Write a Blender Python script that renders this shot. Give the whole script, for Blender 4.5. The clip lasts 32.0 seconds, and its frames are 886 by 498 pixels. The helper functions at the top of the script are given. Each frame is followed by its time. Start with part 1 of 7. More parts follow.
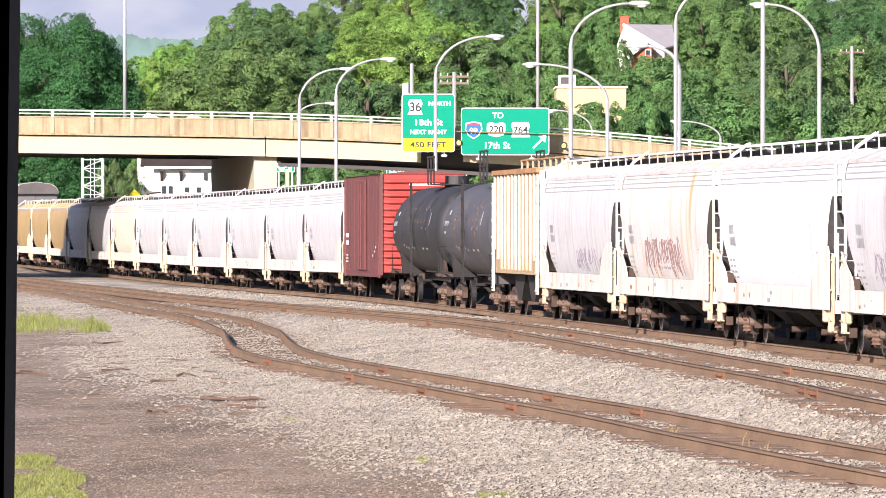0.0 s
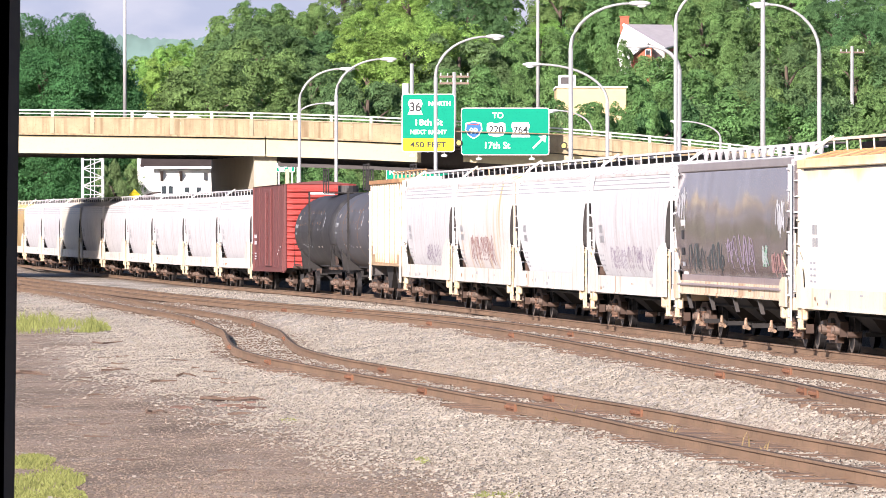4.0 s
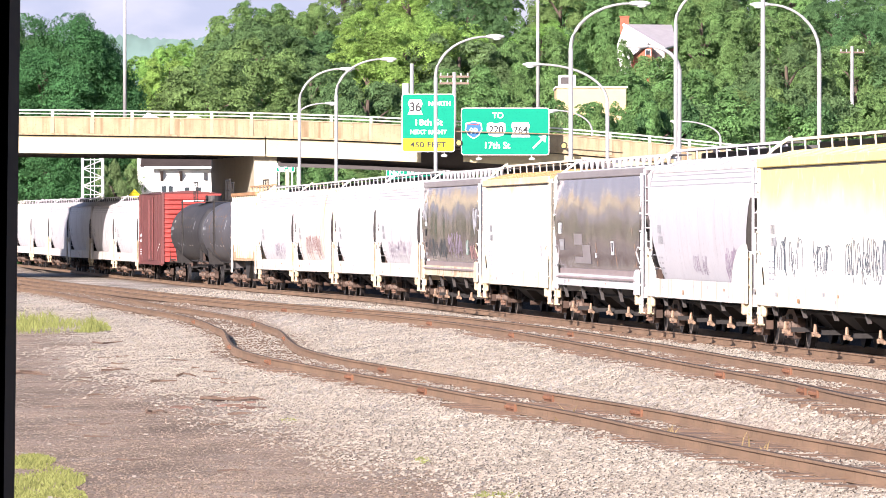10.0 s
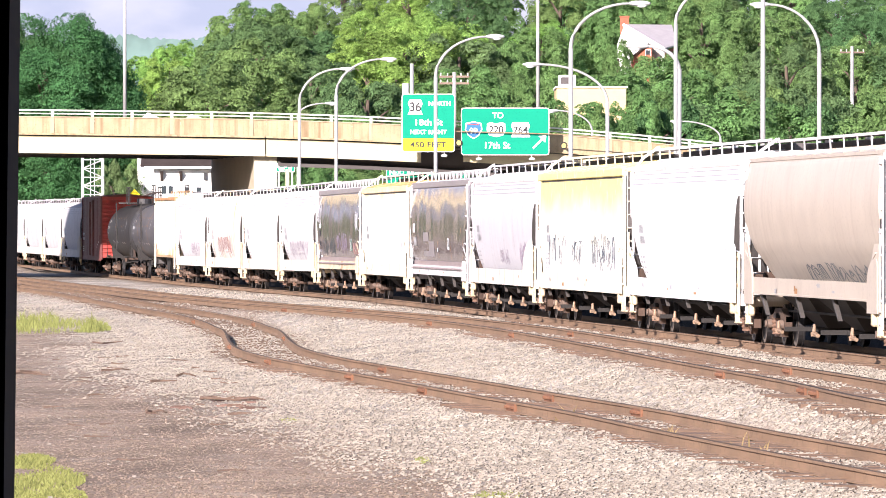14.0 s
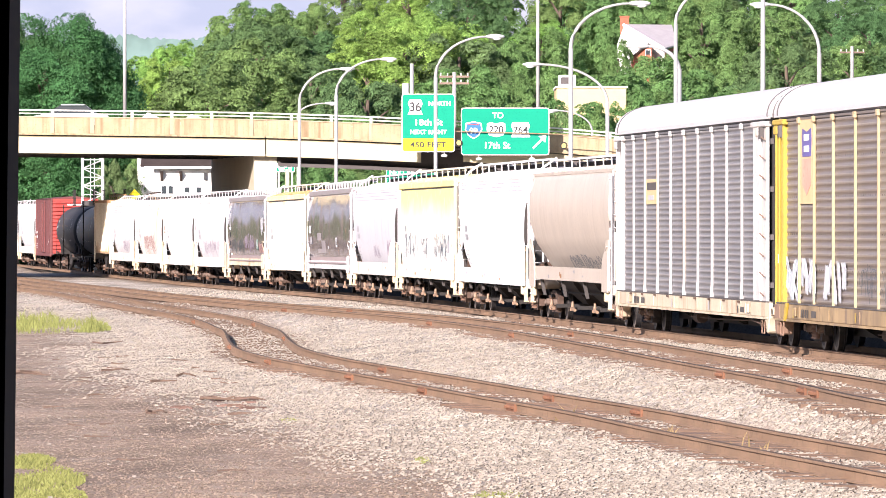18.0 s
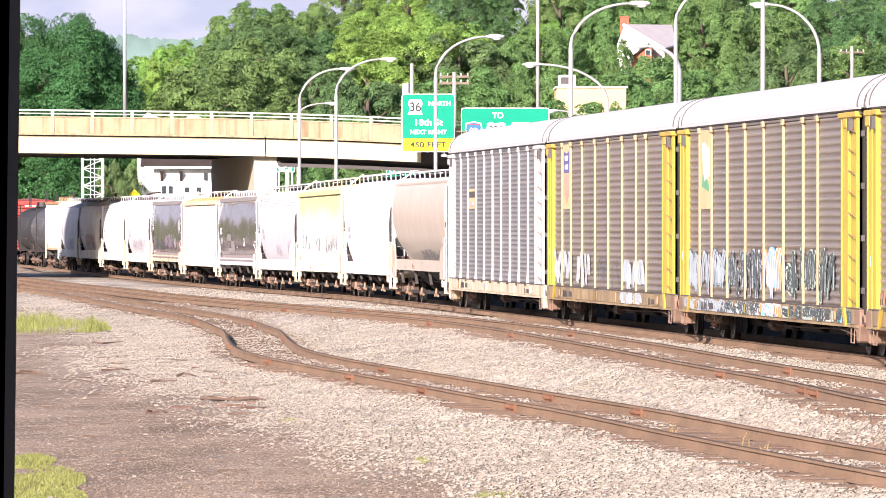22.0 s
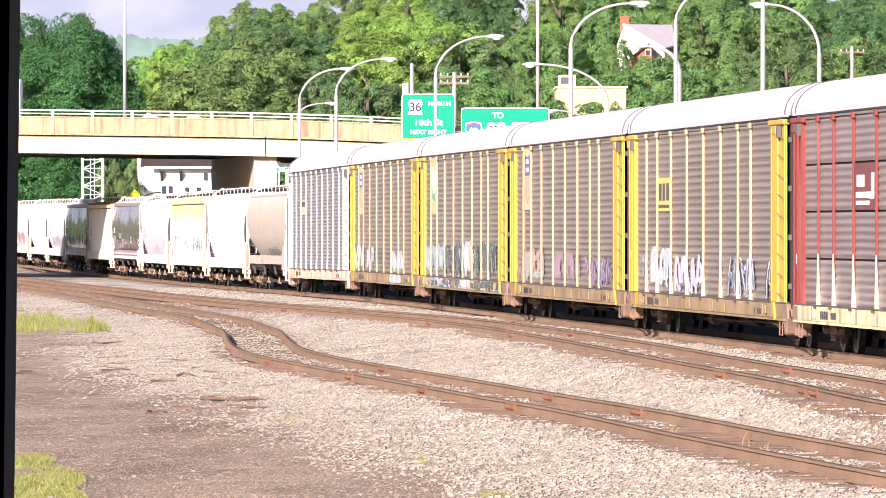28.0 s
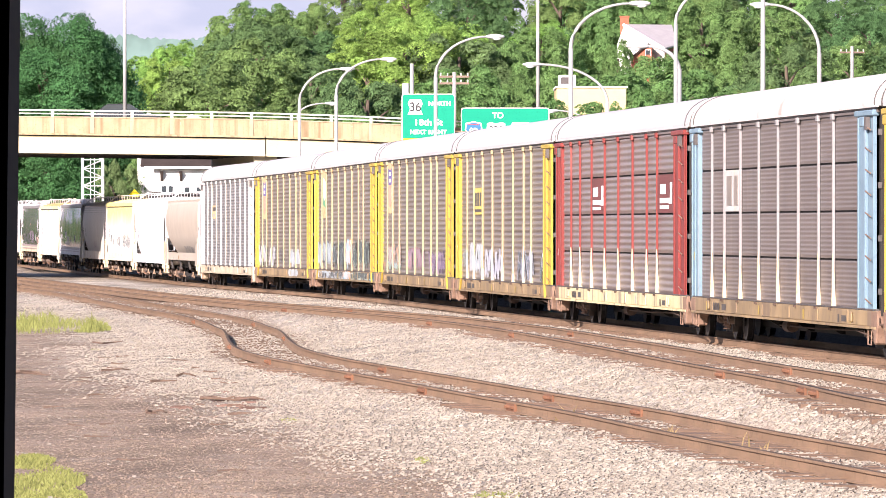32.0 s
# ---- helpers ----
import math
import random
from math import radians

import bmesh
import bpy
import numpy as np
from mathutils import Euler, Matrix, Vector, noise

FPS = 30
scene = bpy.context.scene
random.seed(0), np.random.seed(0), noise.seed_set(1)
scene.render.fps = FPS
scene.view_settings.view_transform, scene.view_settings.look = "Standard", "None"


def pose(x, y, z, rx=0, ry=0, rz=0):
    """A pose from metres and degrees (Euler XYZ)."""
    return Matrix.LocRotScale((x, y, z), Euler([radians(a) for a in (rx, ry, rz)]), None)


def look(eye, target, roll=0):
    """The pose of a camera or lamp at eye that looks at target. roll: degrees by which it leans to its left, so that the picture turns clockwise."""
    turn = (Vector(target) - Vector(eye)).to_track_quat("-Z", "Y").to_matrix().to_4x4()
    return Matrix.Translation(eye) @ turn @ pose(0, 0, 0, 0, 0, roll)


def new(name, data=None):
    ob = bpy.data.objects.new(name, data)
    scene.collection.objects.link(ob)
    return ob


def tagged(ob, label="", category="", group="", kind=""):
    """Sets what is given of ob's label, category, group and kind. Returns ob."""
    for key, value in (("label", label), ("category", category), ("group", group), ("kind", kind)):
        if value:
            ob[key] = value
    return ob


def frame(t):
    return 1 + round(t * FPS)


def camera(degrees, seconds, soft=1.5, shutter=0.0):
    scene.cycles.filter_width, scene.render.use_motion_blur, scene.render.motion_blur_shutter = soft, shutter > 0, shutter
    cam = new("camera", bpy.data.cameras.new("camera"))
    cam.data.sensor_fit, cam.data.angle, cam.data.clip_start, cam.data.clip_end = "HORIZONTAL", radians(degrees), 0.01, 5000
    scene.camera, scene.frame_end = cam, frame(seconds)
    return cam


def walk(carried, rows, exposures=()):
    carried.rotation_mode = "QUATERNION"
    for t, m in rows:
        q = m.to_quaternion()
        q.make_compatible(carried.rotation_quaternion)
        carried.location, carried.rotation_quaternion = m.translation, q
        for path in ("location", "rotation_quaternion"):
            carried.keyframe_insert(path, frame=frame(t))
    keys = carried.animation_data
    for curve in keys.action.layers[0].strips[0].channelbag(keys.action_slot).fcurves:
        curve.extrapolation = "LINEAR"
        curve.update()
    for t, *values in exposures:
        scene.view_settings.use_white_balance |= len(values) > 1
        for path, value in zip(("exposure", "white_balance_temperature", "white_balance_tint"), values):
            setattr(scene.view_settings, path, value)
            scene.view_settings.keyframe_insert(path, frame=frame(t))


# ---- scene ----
cam = camera(7.325, 32.0, soft=0.7)
EYE = 2.65
STAND = pose(0, 0, EYE, 90 - 0.187, 0, 0)
walk(cam, [(0.0, STAND), (32.0, STAND)], exposures=[(0.0, 1.11, 6500, 20), (3.5, 1.15, 6500, 20), (6.0, 1.25, 6500, 21), (9.0, 1.35, 6500, 22), (13.0, 1.38, 6500, 22), (20.0, 1.41, 6650, 23), (32.0, 1.41, 6750, 24)])

# ---- light ----
TO_SUN = Vector((-0.40, -0.84, 0.37)).normalized()
world = bpy.data.worlds.new("world")
scene.world = world
world.use_nodes = True
wn = world.node_tree.nodes
sky = wn.new("ShaderNodeTexSky")
sky.sky_type = "NISHITA"
sky.sun_disc = False
sky.sun_elevation = math.asin(TO_SUN.z)
sky.sun_rotation = math.atan2(TO_SUN.x, TO_SUN.y)
sky.air_density, sky.dust_density, sky.ozone_density, sky.altitude = 1.0, 1.5, 5.0, 300.0
world.node_tree.links.new(sky.outputs[0], wn["Background"].inputs[0])
wn["Background"].inputs[1].default_value = 0.08
sun = new("sun", bpy.data.lights.new("sun", "SUN"))
sun.data.energy, sun.data.angle, sun.data.color = 5.0, radians(0.55), (1.0, 0.95, 0.885)
sun.matrix_basis = look(TO_SUN * 50, (0, 0, 0))


# ---- materials ----
def mat(name, col, rough=0.7, metal=0.0, var=0.25, scale=1.2, col2=None, amount=0.5, streak=False, bump=0.0, bscale=30.0, fine=14.0, spec=0.4, spread=0.12, fade=None):
    """Colour with broad and fine variation; col2 is a second colour in patches or, with streak, in runs down the surface."""
    m = bpy.data.materials.new(name)
    m.use_nodes = True
    nt = m.node_tree
    N, LK = nt.nodes, nt.links
    b = N["Principled BSDF"]
    tc = N.new("ShaderNodeTexCoord")
    info = N.new("ShaderNodeObjectInfo")
    mul = N.new("ShaderNodeMath")
    mul.operation = "MULTIPLY"
    mul.inputs[1].default_value = 57.0
    LK.new(info.outputs["Random"], mul.inputs[0])

    def noise_tex(s, stretch=(1, 1, 1), detail=4.0):
        mp = N.new("ShaderNodeMapping")
        mp.inputs["Scale"].default_value = stretch
        LK.new(tc.outputs["Object"], mp.inputs[0])
        n = N.new("ShaderNodeTexNoise")
        n.noise_dimensions = "4D"
        n.inputs["Scale"].default_value = s
        n.inputs["Detail"].default_value = detail
        LK.new(mp.outputs[0], n.inputs["Vector"])
        LK.new(mul.outputs[0], n.inputs["W"])
        return n.outputs["Fac"]

    def mixed(fac, a, c, lo, hi):
        rp = N.new("ShaderNodeMapRange")
        rp.inputs[1].default_value, rp.inputs[2].default_value = lo, hi
        LK.new(fac, rp.inputs[0])
        mx = N.new("ShaderNodeMix")
        mx.data_type = "RGBA"
        LK.new(rp.outputs[0], mx.inputs[0])
        for sock, v in ((mx.inputs[6], a), (mx.inputs[7], c)):
            if isinstance(v, tuple):
                sock.default_value = (*v, 1)
            else:
                LK.new(v, sock)
        return mx.outputs[2]

    c = mixed(noise_tex(scale), tuple(v * (1 - var) for v in col), tuple(min(1, v * (1 + var * 0.5)) for v in col), 0.3, 0.7)
    dark = tuple(v * (1 - var) * 0.8 for v in col)
    c = mixed(noise_tex(fine, detail=2.0), c, dark, 0.56, 0.8)
    if col2:
        f = noise_tex(scale * 2.2, (1, 1, 0.07) if streak else (1, 1, 1), 5.0)
        mid = 0.72 - 0.4 * amount
        c = mixed(f, c, col2, mid, mid + spread)
    if fade:
        # paint that has weathered differently above and below a level: (colour below, from height, to height)
        sp = N.new("ShaderNodeSeparateXYZ")
        LK.new(tc.outputs["Object"], sp.inputs[0])
        wob = N.new("ShaderNodeMath")
        wob.operation = "MULTIPLY_ADD"
        wob.inputs[1].default_value = 1.6
        LK.new(noise_tex(0.5), wob.inputs[0])
        LK.new(sp.outputs[2], wob.inputs[2])
        c = mixed(wob.outputs[0], fade[0], c, fade[1] + 0.8, fade[2] + 0.8)
    LK.new(c, b.inputs["Base Color"])
    b.inputs["Roughness"].default_value, b.inputs["Metallic"].default_value = rough, metal
    b.inputs["Specular IOR Level"].default_value = spec
    if bump:
        bp = N.new("ShaderNodeBump")
        bp.inputs["Strength"].default_value, bp.inputs["Distance"].default_value = 0.8, bump
        LK.new(noise_tex(bscale, detail=3.0), bp.inputs["Height"])
        LK.new(bp.outputs[0], b.inputs["Normal"])
    return m


RUST = (0.20, 0.085, 0.035)
M_white = mat("white_car_paint", (0.545, 0.53, 0.525), 0.55, var=0.08, scale=1.8, col2=(0.36, 0.315, 0.30), amount=0.54, streak=True, spread=0.3)
M_cleanwhite = mat("clean_white_car_paint", (0.70, 0.695, 0.685), 0.5, var=0.06, scale=1.2, col2=(0.52, 0.49, 0.46), amount=0.36, streak=True, spread=0.3)
M_palewhite = mat("greyish_white_car_paint", (0.47, 0.46, 0.475), 0.5, var=0.06, scale=1.2, col2=(0.38, 0.35, 0.36), amount=0.42, streak=True, spread=0.3)
M_cream = mat("cream_car_paint", (0.64, 0.58, 0.46), 0.55, var=0.1, col2=(0.55, 0.34, 0.16), amount=0.38, streak=True, spread=0.3)
M_rustwhite = mat("rust_run_white_paint", (0.60, 0.50, 0.36), 0.6, var=0.12, col2=(0.30, 0.15, 0.06), amount=0.66, streak=True, spread=0.25)
M_creamtop = mat("white_paint_rusted_at_the_top", (0.70, 0.55, 0.30), 0.55, var=0.12, col2=(0.50, 0.30, 0.13), amount=0.4, streak=True, spread=0.3, fade=((0.77, 0.74, 0.66), 3.4, 4.0))
M_rustcar = mat("white_paint_with_rust_runs", (0.60, 0.565, 0.53), 0.55, var=0.1, scale=0.7, col2=(0.56, 0.36, 0.16), amount=0.46, streak=True, spread=0.14)
M_yellowcar = mat("faded_yellow_car_paint", (0.72, 0.62, 0.24), 0.55, var=0.1, col2=(0.78, 0.74, 0.6), amount=0.35, spread=0.3, fade=((0.76, 0.74, 0.68), 2.2, 3.5))
M_tan = mat("tan_car_paint", (0.42, 0.28, 0.115), 0.55, var=0.15, col2=(0.3, 0.18, 0.09), amount=0.4, streak=True, spread=0.3)
M_beige = mat("beige_car_paint", (0.43, 0.37, 0.305), 0.38, var=0.1, col2=(0.31, 0.255, 0.205), amount=0.45, streak=True, spread=0.3)
M_greycar = mat("glossy_grey_car_paint", (0.135, 0.112, 0.114), 0.13, 0.0, var=0.15, scale=0.9, col2=(0.16, 0.13, 0.125), amount=0.4, streak=True, spread=0.3, spec=0.6)
M_hem = mat("pinkish_grey_hem_paint", (0.27, 0.215, 0.205), 0.45, var=0.15, col2=(0.20, 0.13, 0.11), amount=0.4, streak=True, spread=0.3)


def wavy(m, depth):
    """Long shallow dents of a sheet-metal side, which bend what it mirrors."""
    N, LK = m.node_tree.nodes, m.node_tree.links
    tc, mp, n, bp = (N.new("ShaderNode" + k) for k in ("TexCoord", "Mapping", "TexNoise", "Bump"))
    mp.inputs["Scale"].default_value = (0.2, 0.8, 0.8)
    n.inputs["Scale"].default_value = 0.5
    n.inputs["Detail"].default_value = 1.0
    bp.inputs["Distance"].default_value = depth
    LK.new(tc.outputs["Object"], mp.inputs[0])
    LK.new(mp.outputs[0], n.inputs["Vector"])
    LK.new(n.outputs["Fac"], bp.inputs["Height"])
    LK.new(bp.outputs[0], m.node_tree.nodes["Principled BSDF"].inputs["Normal"])


wavy(M_greycar, 0.08)
M_maroon = mat("maroon_boxcar_paint", (0.14, 0.040, 0.036), 0.6, var=0.18, col2=(0.10, 0.045, 0.04), amount=0.45, streak=True, spread=0.3)
M_black = mat("black_tank_paint", (0.022, 0.021, 0.022), 0.55, var=0.2, col2=(0.075, 0.068, 0.06), amount=0.45, streak=True, spread=0.3)
M_tankgrey = mat("grey_black_tank_paint", (0.062, 0.061, 0.068), 0.5, var=0.2, col2=(0.11, 0.1, 0.095), amount=0.45, streak=True, spread=0.3)
M_rib = mat("cream_rib_rusted_towards_the_foot", (0.64, 0.56, 0.43), 0.6, var=0.15, scale=0.9, col2=(0.36, 0.17, 0.06), amount=0.42, streak=True, spread=0.3, fade=((0.36, 0.18, 0.07), 1.0, 1.9))
M_ribrust = mat("rusty_cream_ribbed_side", (0.66, 0.58, 0.45), 0.6, var=0.12, scale=0.55, col2=(0.32, 0.15, 0.06), amount=0.56, streak=True, spread=0.22)
M_ribgap = mat("rust_washed_side_sheet", (0.40, 0.28, 0.165), 0.7, var=0.2, scale=0.9, col2=(0.28, 0.14, 0.06), amount=0.5, streak=True, spread=0.3)
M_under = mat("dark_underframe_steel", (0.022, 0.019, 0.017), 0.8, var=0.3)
M_truck = mat("dusty_brown_cast_steel", (0.078, 0.048, 0.034), 0.85, var=0.4, fine=9)
M_wheel = mat("wheel_steel", (0.018, 0.016, 0.016), 0.6, var=0.3)
# autorack copy of the cast steel, with bogie shade put into its colour
M_shadeframe = mat("shade_dark_cast_steel", (0.035, 0.026, 0.021), 0.85, var=0.4, fine=9)
M_rim = mat("worn_wheel_rim", (0.13, 0.105, 0.085), 0.55, var=0.3)
M_spring = mat("rust_brown_spring_steel", (0.15, 0.085, 0.055), 0.8, var=0.3)
M_bright = mat("worn_bearing_cap", (0.15, 0.105, 0.08), 0.6, var=0.25)
M_galv = mat("galvanised_rack_sheet", (0.145, 0.115, 0.094), 0.36, 0.2, var=0.18, scale=0.5, col2=(0.15, 0.12, 0.10), amount=0.45, streak=True, spread=0.3)
M_strip = mat("solid_rack_strip", (0.245, 0.208, 0.175), 0.36, 0.2, var=0.2, scale=0.7, col2=(0.20, 0.16, 0.135), amount=0.45, spread=0.3)
M_stripdim = mat("dim_rack_strip", (0.22, 0.18, 0.166), 0.34, 0.2, var=0.2, scale=0.7)
M_rackbrown = mat("warm_brown_rack_sheet", (0.18, 0.145, 0.132), 0.34, 0.2, var=0.18, scale=0.6, col2=(0.17, 0.13, 0.11), amount=0.45, spread=0.3)
M_rackdark = mat("dark_brown_rack_sheet", (0.145, 0.117, 0.104), 0.42, 0.15, var=0.2, scale=0.6, col2=(0.22, 0.185, 0.165), amount=0.35, streak=True, spread=0.3)
M_castrust = mat("rust_pink_casting", (0.21, 0.13, 0.088), 0.8, var=0.3, scale=3.0, col2=(0.17, 0.10, 0.07), amount=0.45, spread=0.2)
M_logoblue = mat("faded_blue_violet_paint", (0.10, 0.085, 0.24), 0.6, var=0.2)
M_logopink = mat("faded_red_paint", (0.52, 0.27, 0.20), 0.6, var=0.2)
M_logoyellow = mat("faded_yellow_plate_paint", (0.52, 0.40, 0.10), 0.6, var=0.2)
M_sillpale = mat("peeling_pale_yellow_sill_paint", (0.56, 0.47, 0.27), 0.6, var=0.3, scale=1.2, col2=(0.16, 0.13, 0.105), amount=0.44, streak=True, spread=0.14)
M_stripwhite = mat("pale_rack_strip", (0.27, 0.26, 0.255), 0.5, 0.2, var=0.1)
M_galvlight = mat("clean_galvanised_sheet", (0.15, 0.146, 0.147), 0.45, 0.35, var=0.12)
M_roofwhite = mat("white_rack_roof", (0.43, 0.42, 0.415), 0.5, 0.0, var=0.08, col2=(0.5, 0.44, 0.38), amount=0.34, spread=0.2)
M_postyellow = mat("rack_yellow_paint", (0.40, 0.285, 0.045), 0.5, var=0.15, col2=(0.34, 0.17, 0.04), amount=0.38, streak=True, spread=0.2)
M_postcream = mat("faded_cream_post_paint", (0.36, 0.285, 0.165), 0.55, var=0.15, col2=(0.45, 0.25, 0.08), amount=0.36, streak=True, spread=0.2)
M_sill = mat("rusty_yellow_sill_paint", (0.27, 0.19, 0.10), 0.65, var=0.4, scale=0.7, col2=(0.15, 0.105, 0.07), amount=0.58, streak=True, spread=0.2, fine=4.0)
M_sillwhite = mat("stained_white_sill_paint", (0.60, 0.56, 0.50), 0.6, var=0.15, col2=(0.36, 0.21, 0.10), amount=0.42, streak=True, spread=0.2)
M_postred = mat("rack_red_paint", (0.19, 0.032, 0.026), 0.5, var=0.15, col2=(0.30, 0.12, 0.10), amount=0.4, streak=True, spread=0.2)
M_postblue = mat("rack_light_blue_paint", (0.15, 0.235, 0.29), 0.5, var=0.15, col2=(0.25, 0.25, 0.24), amount=0.36, streak=True, spread=0.2)
M_postwhite = mat("rack_white_paint", (0.45, 0.435, 0.415), 0.5, var=0.1, col2=(0.5, 0.40, 0.28), amount=0.42, streak=True)
M_roofdirty = mat("grimy_white_roof", (0.53, 0.495, 0.47), 0.6, var=0.12, scale=0.8, col2=(0.30, 0.205, 0.165), amount=0.5, streak=True, spread=0.35)
M_sillcream = mat("rust_streaked_cream_sill_paint", (0.47, 0.40, 0.29), 0.6, var=0.2, scale=0.9, col2=(0.24, 0.15, 0.08), amount=0.5, streak=True, spread=0.2)
M_castcream = mat("rust_stained_cream_casting", (0.54, 0.44, 0.29), 0.6, var=0.2, scale=2.5, col2=(0.34, 0.17, 0.06), amount=0.48, spread=0.3)
M_rustroof = mat("rust_orange_roof_paint", (0.46, 0.25, 0.11), 0.65, var=0.2, scale=0.8, col2=(0.62, 0.52, 0.38), amount=0.4, spread=0.3)
M_brace = mat("dusty_grey_brace", (0.07, 0.062, 0.056), 0.7, var=0.2)
M_ledge = mat("pale_grey_plate_paint", (0.24, 0.215, 0.215), 0.4, var=0.15, col2=(0.30, 0.25, 0.24), amount=0.4, streak=True, spread=0.3)
M_logopanel = mat("tan_logo_panel_paint", (0.52, 0.38, 0.20), 0.55, var=0.15, col2=(0.40, 0.26, 0.13), amount=0.4, streak=True, spread=0.3)
M_stainmark = mat("rust_stain", (0.38, 0.20, 0.09), 0.8, var=0.3)
M_mark = mat("grey_stencil_paint", (0.36, 0.36, 0.37), 0.7, var=0.2)
M_darkmark = mat("black_stencil_paint", (0.03, 0.03, 0.03), 0.7, var=0.2)
M_whitemark = mat("white_stencil_paint", (0.75, 0.75, 0.74), 0.6, var=0.1)
M_spray = {k: mat("sprayed_" + k, v, 0.6, var=0.2, fine=6) for k, v in dict(white=(0.50, 0.50, 0.51), blue=(0.16, 0.40, 0.54), ice=(0.36, 0.41, 0.43), violet=(0.10, 0.065, 0.125), teal=(0.2, 0.36, 0.32), grey=(0.10, 0.12, 0.14), black=(0.03, 0.03, 0.035), pink=(0.36, 0.20, 0.18), green=(0.10, 0.30, 0.16), orange=(0.70, 0.30, 0.06), mauve=(0.32, 0.25, 0.32), mint=(0.36, 0.42, 0.36), slate=(0.06, 0.075, 0.075), stone=(0.14, 0.125, 0.125), rustpink=(0.42, 0.25, 0.16), moss=(0.16, 0.25, 0.15), lilac=(0.42, 0.43, 0.50)).items()}

# dark tone that stands in for shade on slope sheets and recessed parts
M_slope = mat("shade_dark_sheet", (0.09, 0.08, 0.075), 0.8, var=0.3)
M_concrete = mat("weathered_buff_concrete", (0.33, 0.262, 0.155), 0.85, var=0.22, scale=1.6, col2=(0.15, 0.092, 0.045), amount=0.62, streak=True, spread=0.3, bump=0.01)
M_parapet = mat("clean_buff_concrete", (0.35, 0.28, 0.18), 0.85, var=0.15, col2=(0.2, 0.14, 0.09), amount=0.4, streak=True, spread=0.3)
M_girder = mat("cream_girder_paint", (0.45, 0.385, 0.235), 0.6, var=0.06, scale=0.3, col2=(0.6, 0.48, 0.3), amount=0.3, spread=0.3)
# the decks' underside shade is mixed into this dark colour
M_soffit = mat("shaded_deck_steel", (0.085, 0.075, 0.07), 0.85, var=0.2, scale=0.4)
M_pier = mat("pier_concrete", (0.42, 0.36, 0.26), 0.85, var=0.12, scale=0.5, col2=(0.42, 0.34, 0.24), amount=0.4, spread=0.3)
M_alu = mat("painted_aluminium_rail", (0.52, 0.50, 0.44), 0.5, var=0.1)
M_pole = mat("galvanised_pole", (0.34, 0.335, 0.32), 0.5, 0.2, var=0.12, scale=0.5)
M_lamp = mat("lamp_head_grey", (0.50, 0.50, 0.48), 0.45, var=0.15)
M_signgreen = mat("sign_green_sheeting", (0.0, 0.225, 0.135), 0.6, var=0.05, scale=0.6, spec=0.05)
M_signyellow = mat("sign_yellow_sheeting", (0.80, 0.62, 0.0), 0.45, var=0.05)
M_signwhite = mat("sign_white_sheeting", (0.82, 0.82, 0.80), 0.45, var=0.04)
M_signblack = mat("sign_black_legend", (0.02, 0.02, 0.02), 0.5, var=0.05)
M_signblue = mat("sign_blue_sheeting", (0.012, 0.11, 0.32), 0.45, var=0.05)
M_signred = mat("sign_red_sheeting", (0.5, 0.04, 0.05), 0.45, var=0.05)
M_rail = mat("rusty_rail_side", (0.205, 0.13, 0.078), 0.8, var=0.25, scale=0.6, fine=6, col2=(0.17, 0.098, 0.052), amount=0.42, spread=0.3)
M_railtop = mat("worn_rail_head", (0.055, 0.040, 0.031), 0.8, 0.0, var=0.3, scale=0.4, spec=0.2)
M_sidingtop = mat("rusted_rail_head", (0.095, 0.065, 0.045), 0.8, 0.0, var=0.3, scale=0.4, spec=0.2)
M_tie = mat("weathered_tie_wood", (0.14, 0.09, 0.06), 0.9, var=0.3, fine=20)
M_house = mat("white_render_wall", (0.78, 0.76, 0.70), 0.8, var=0.06)
M_roofbrown = mat("brown_shingle", (0.055, 0.042, 0.036), 0.9, var=0.2, fine=6, spec=0.1)
M_roofpale = mat("pale_metal_roof", (0.37, 0.335, 0.33), 0.6, var=0.12)
M_brick = mat("red_brick_wall", (0.36, 0.11, 0.06), 0.85, var=0.2, fine=5)
M_sandwall = mat("sand_coloured_wall", (0.52, 0.40, 0.21), 0.8, var=0.1)
M_glassdark = mat("dark_window_glass", (0.03, 0.04, 0.045), 0.12, var=0.1)
M_bark = mat("tree_bark", (0.10, 0.075, 0.055), 0.9, var=0.3)
M_frame = mat("dark_window_frame_plastic", (0.007, 0.0065, 0.0075), 0.8, var=0.1, spec=0.1)
M_asphalt = mat("asphalt", (0.06, 0.058, 0.055), 0.9, var=0.2, scale=0.2)
M_wood = mat("weathered_pole_wood", (0.20, 0.15, 0.11), 0.9, var=0.25)
M_stick = mat("dead_wood", (0.13, 0.085, 0.06), 0.9, var=0.3)


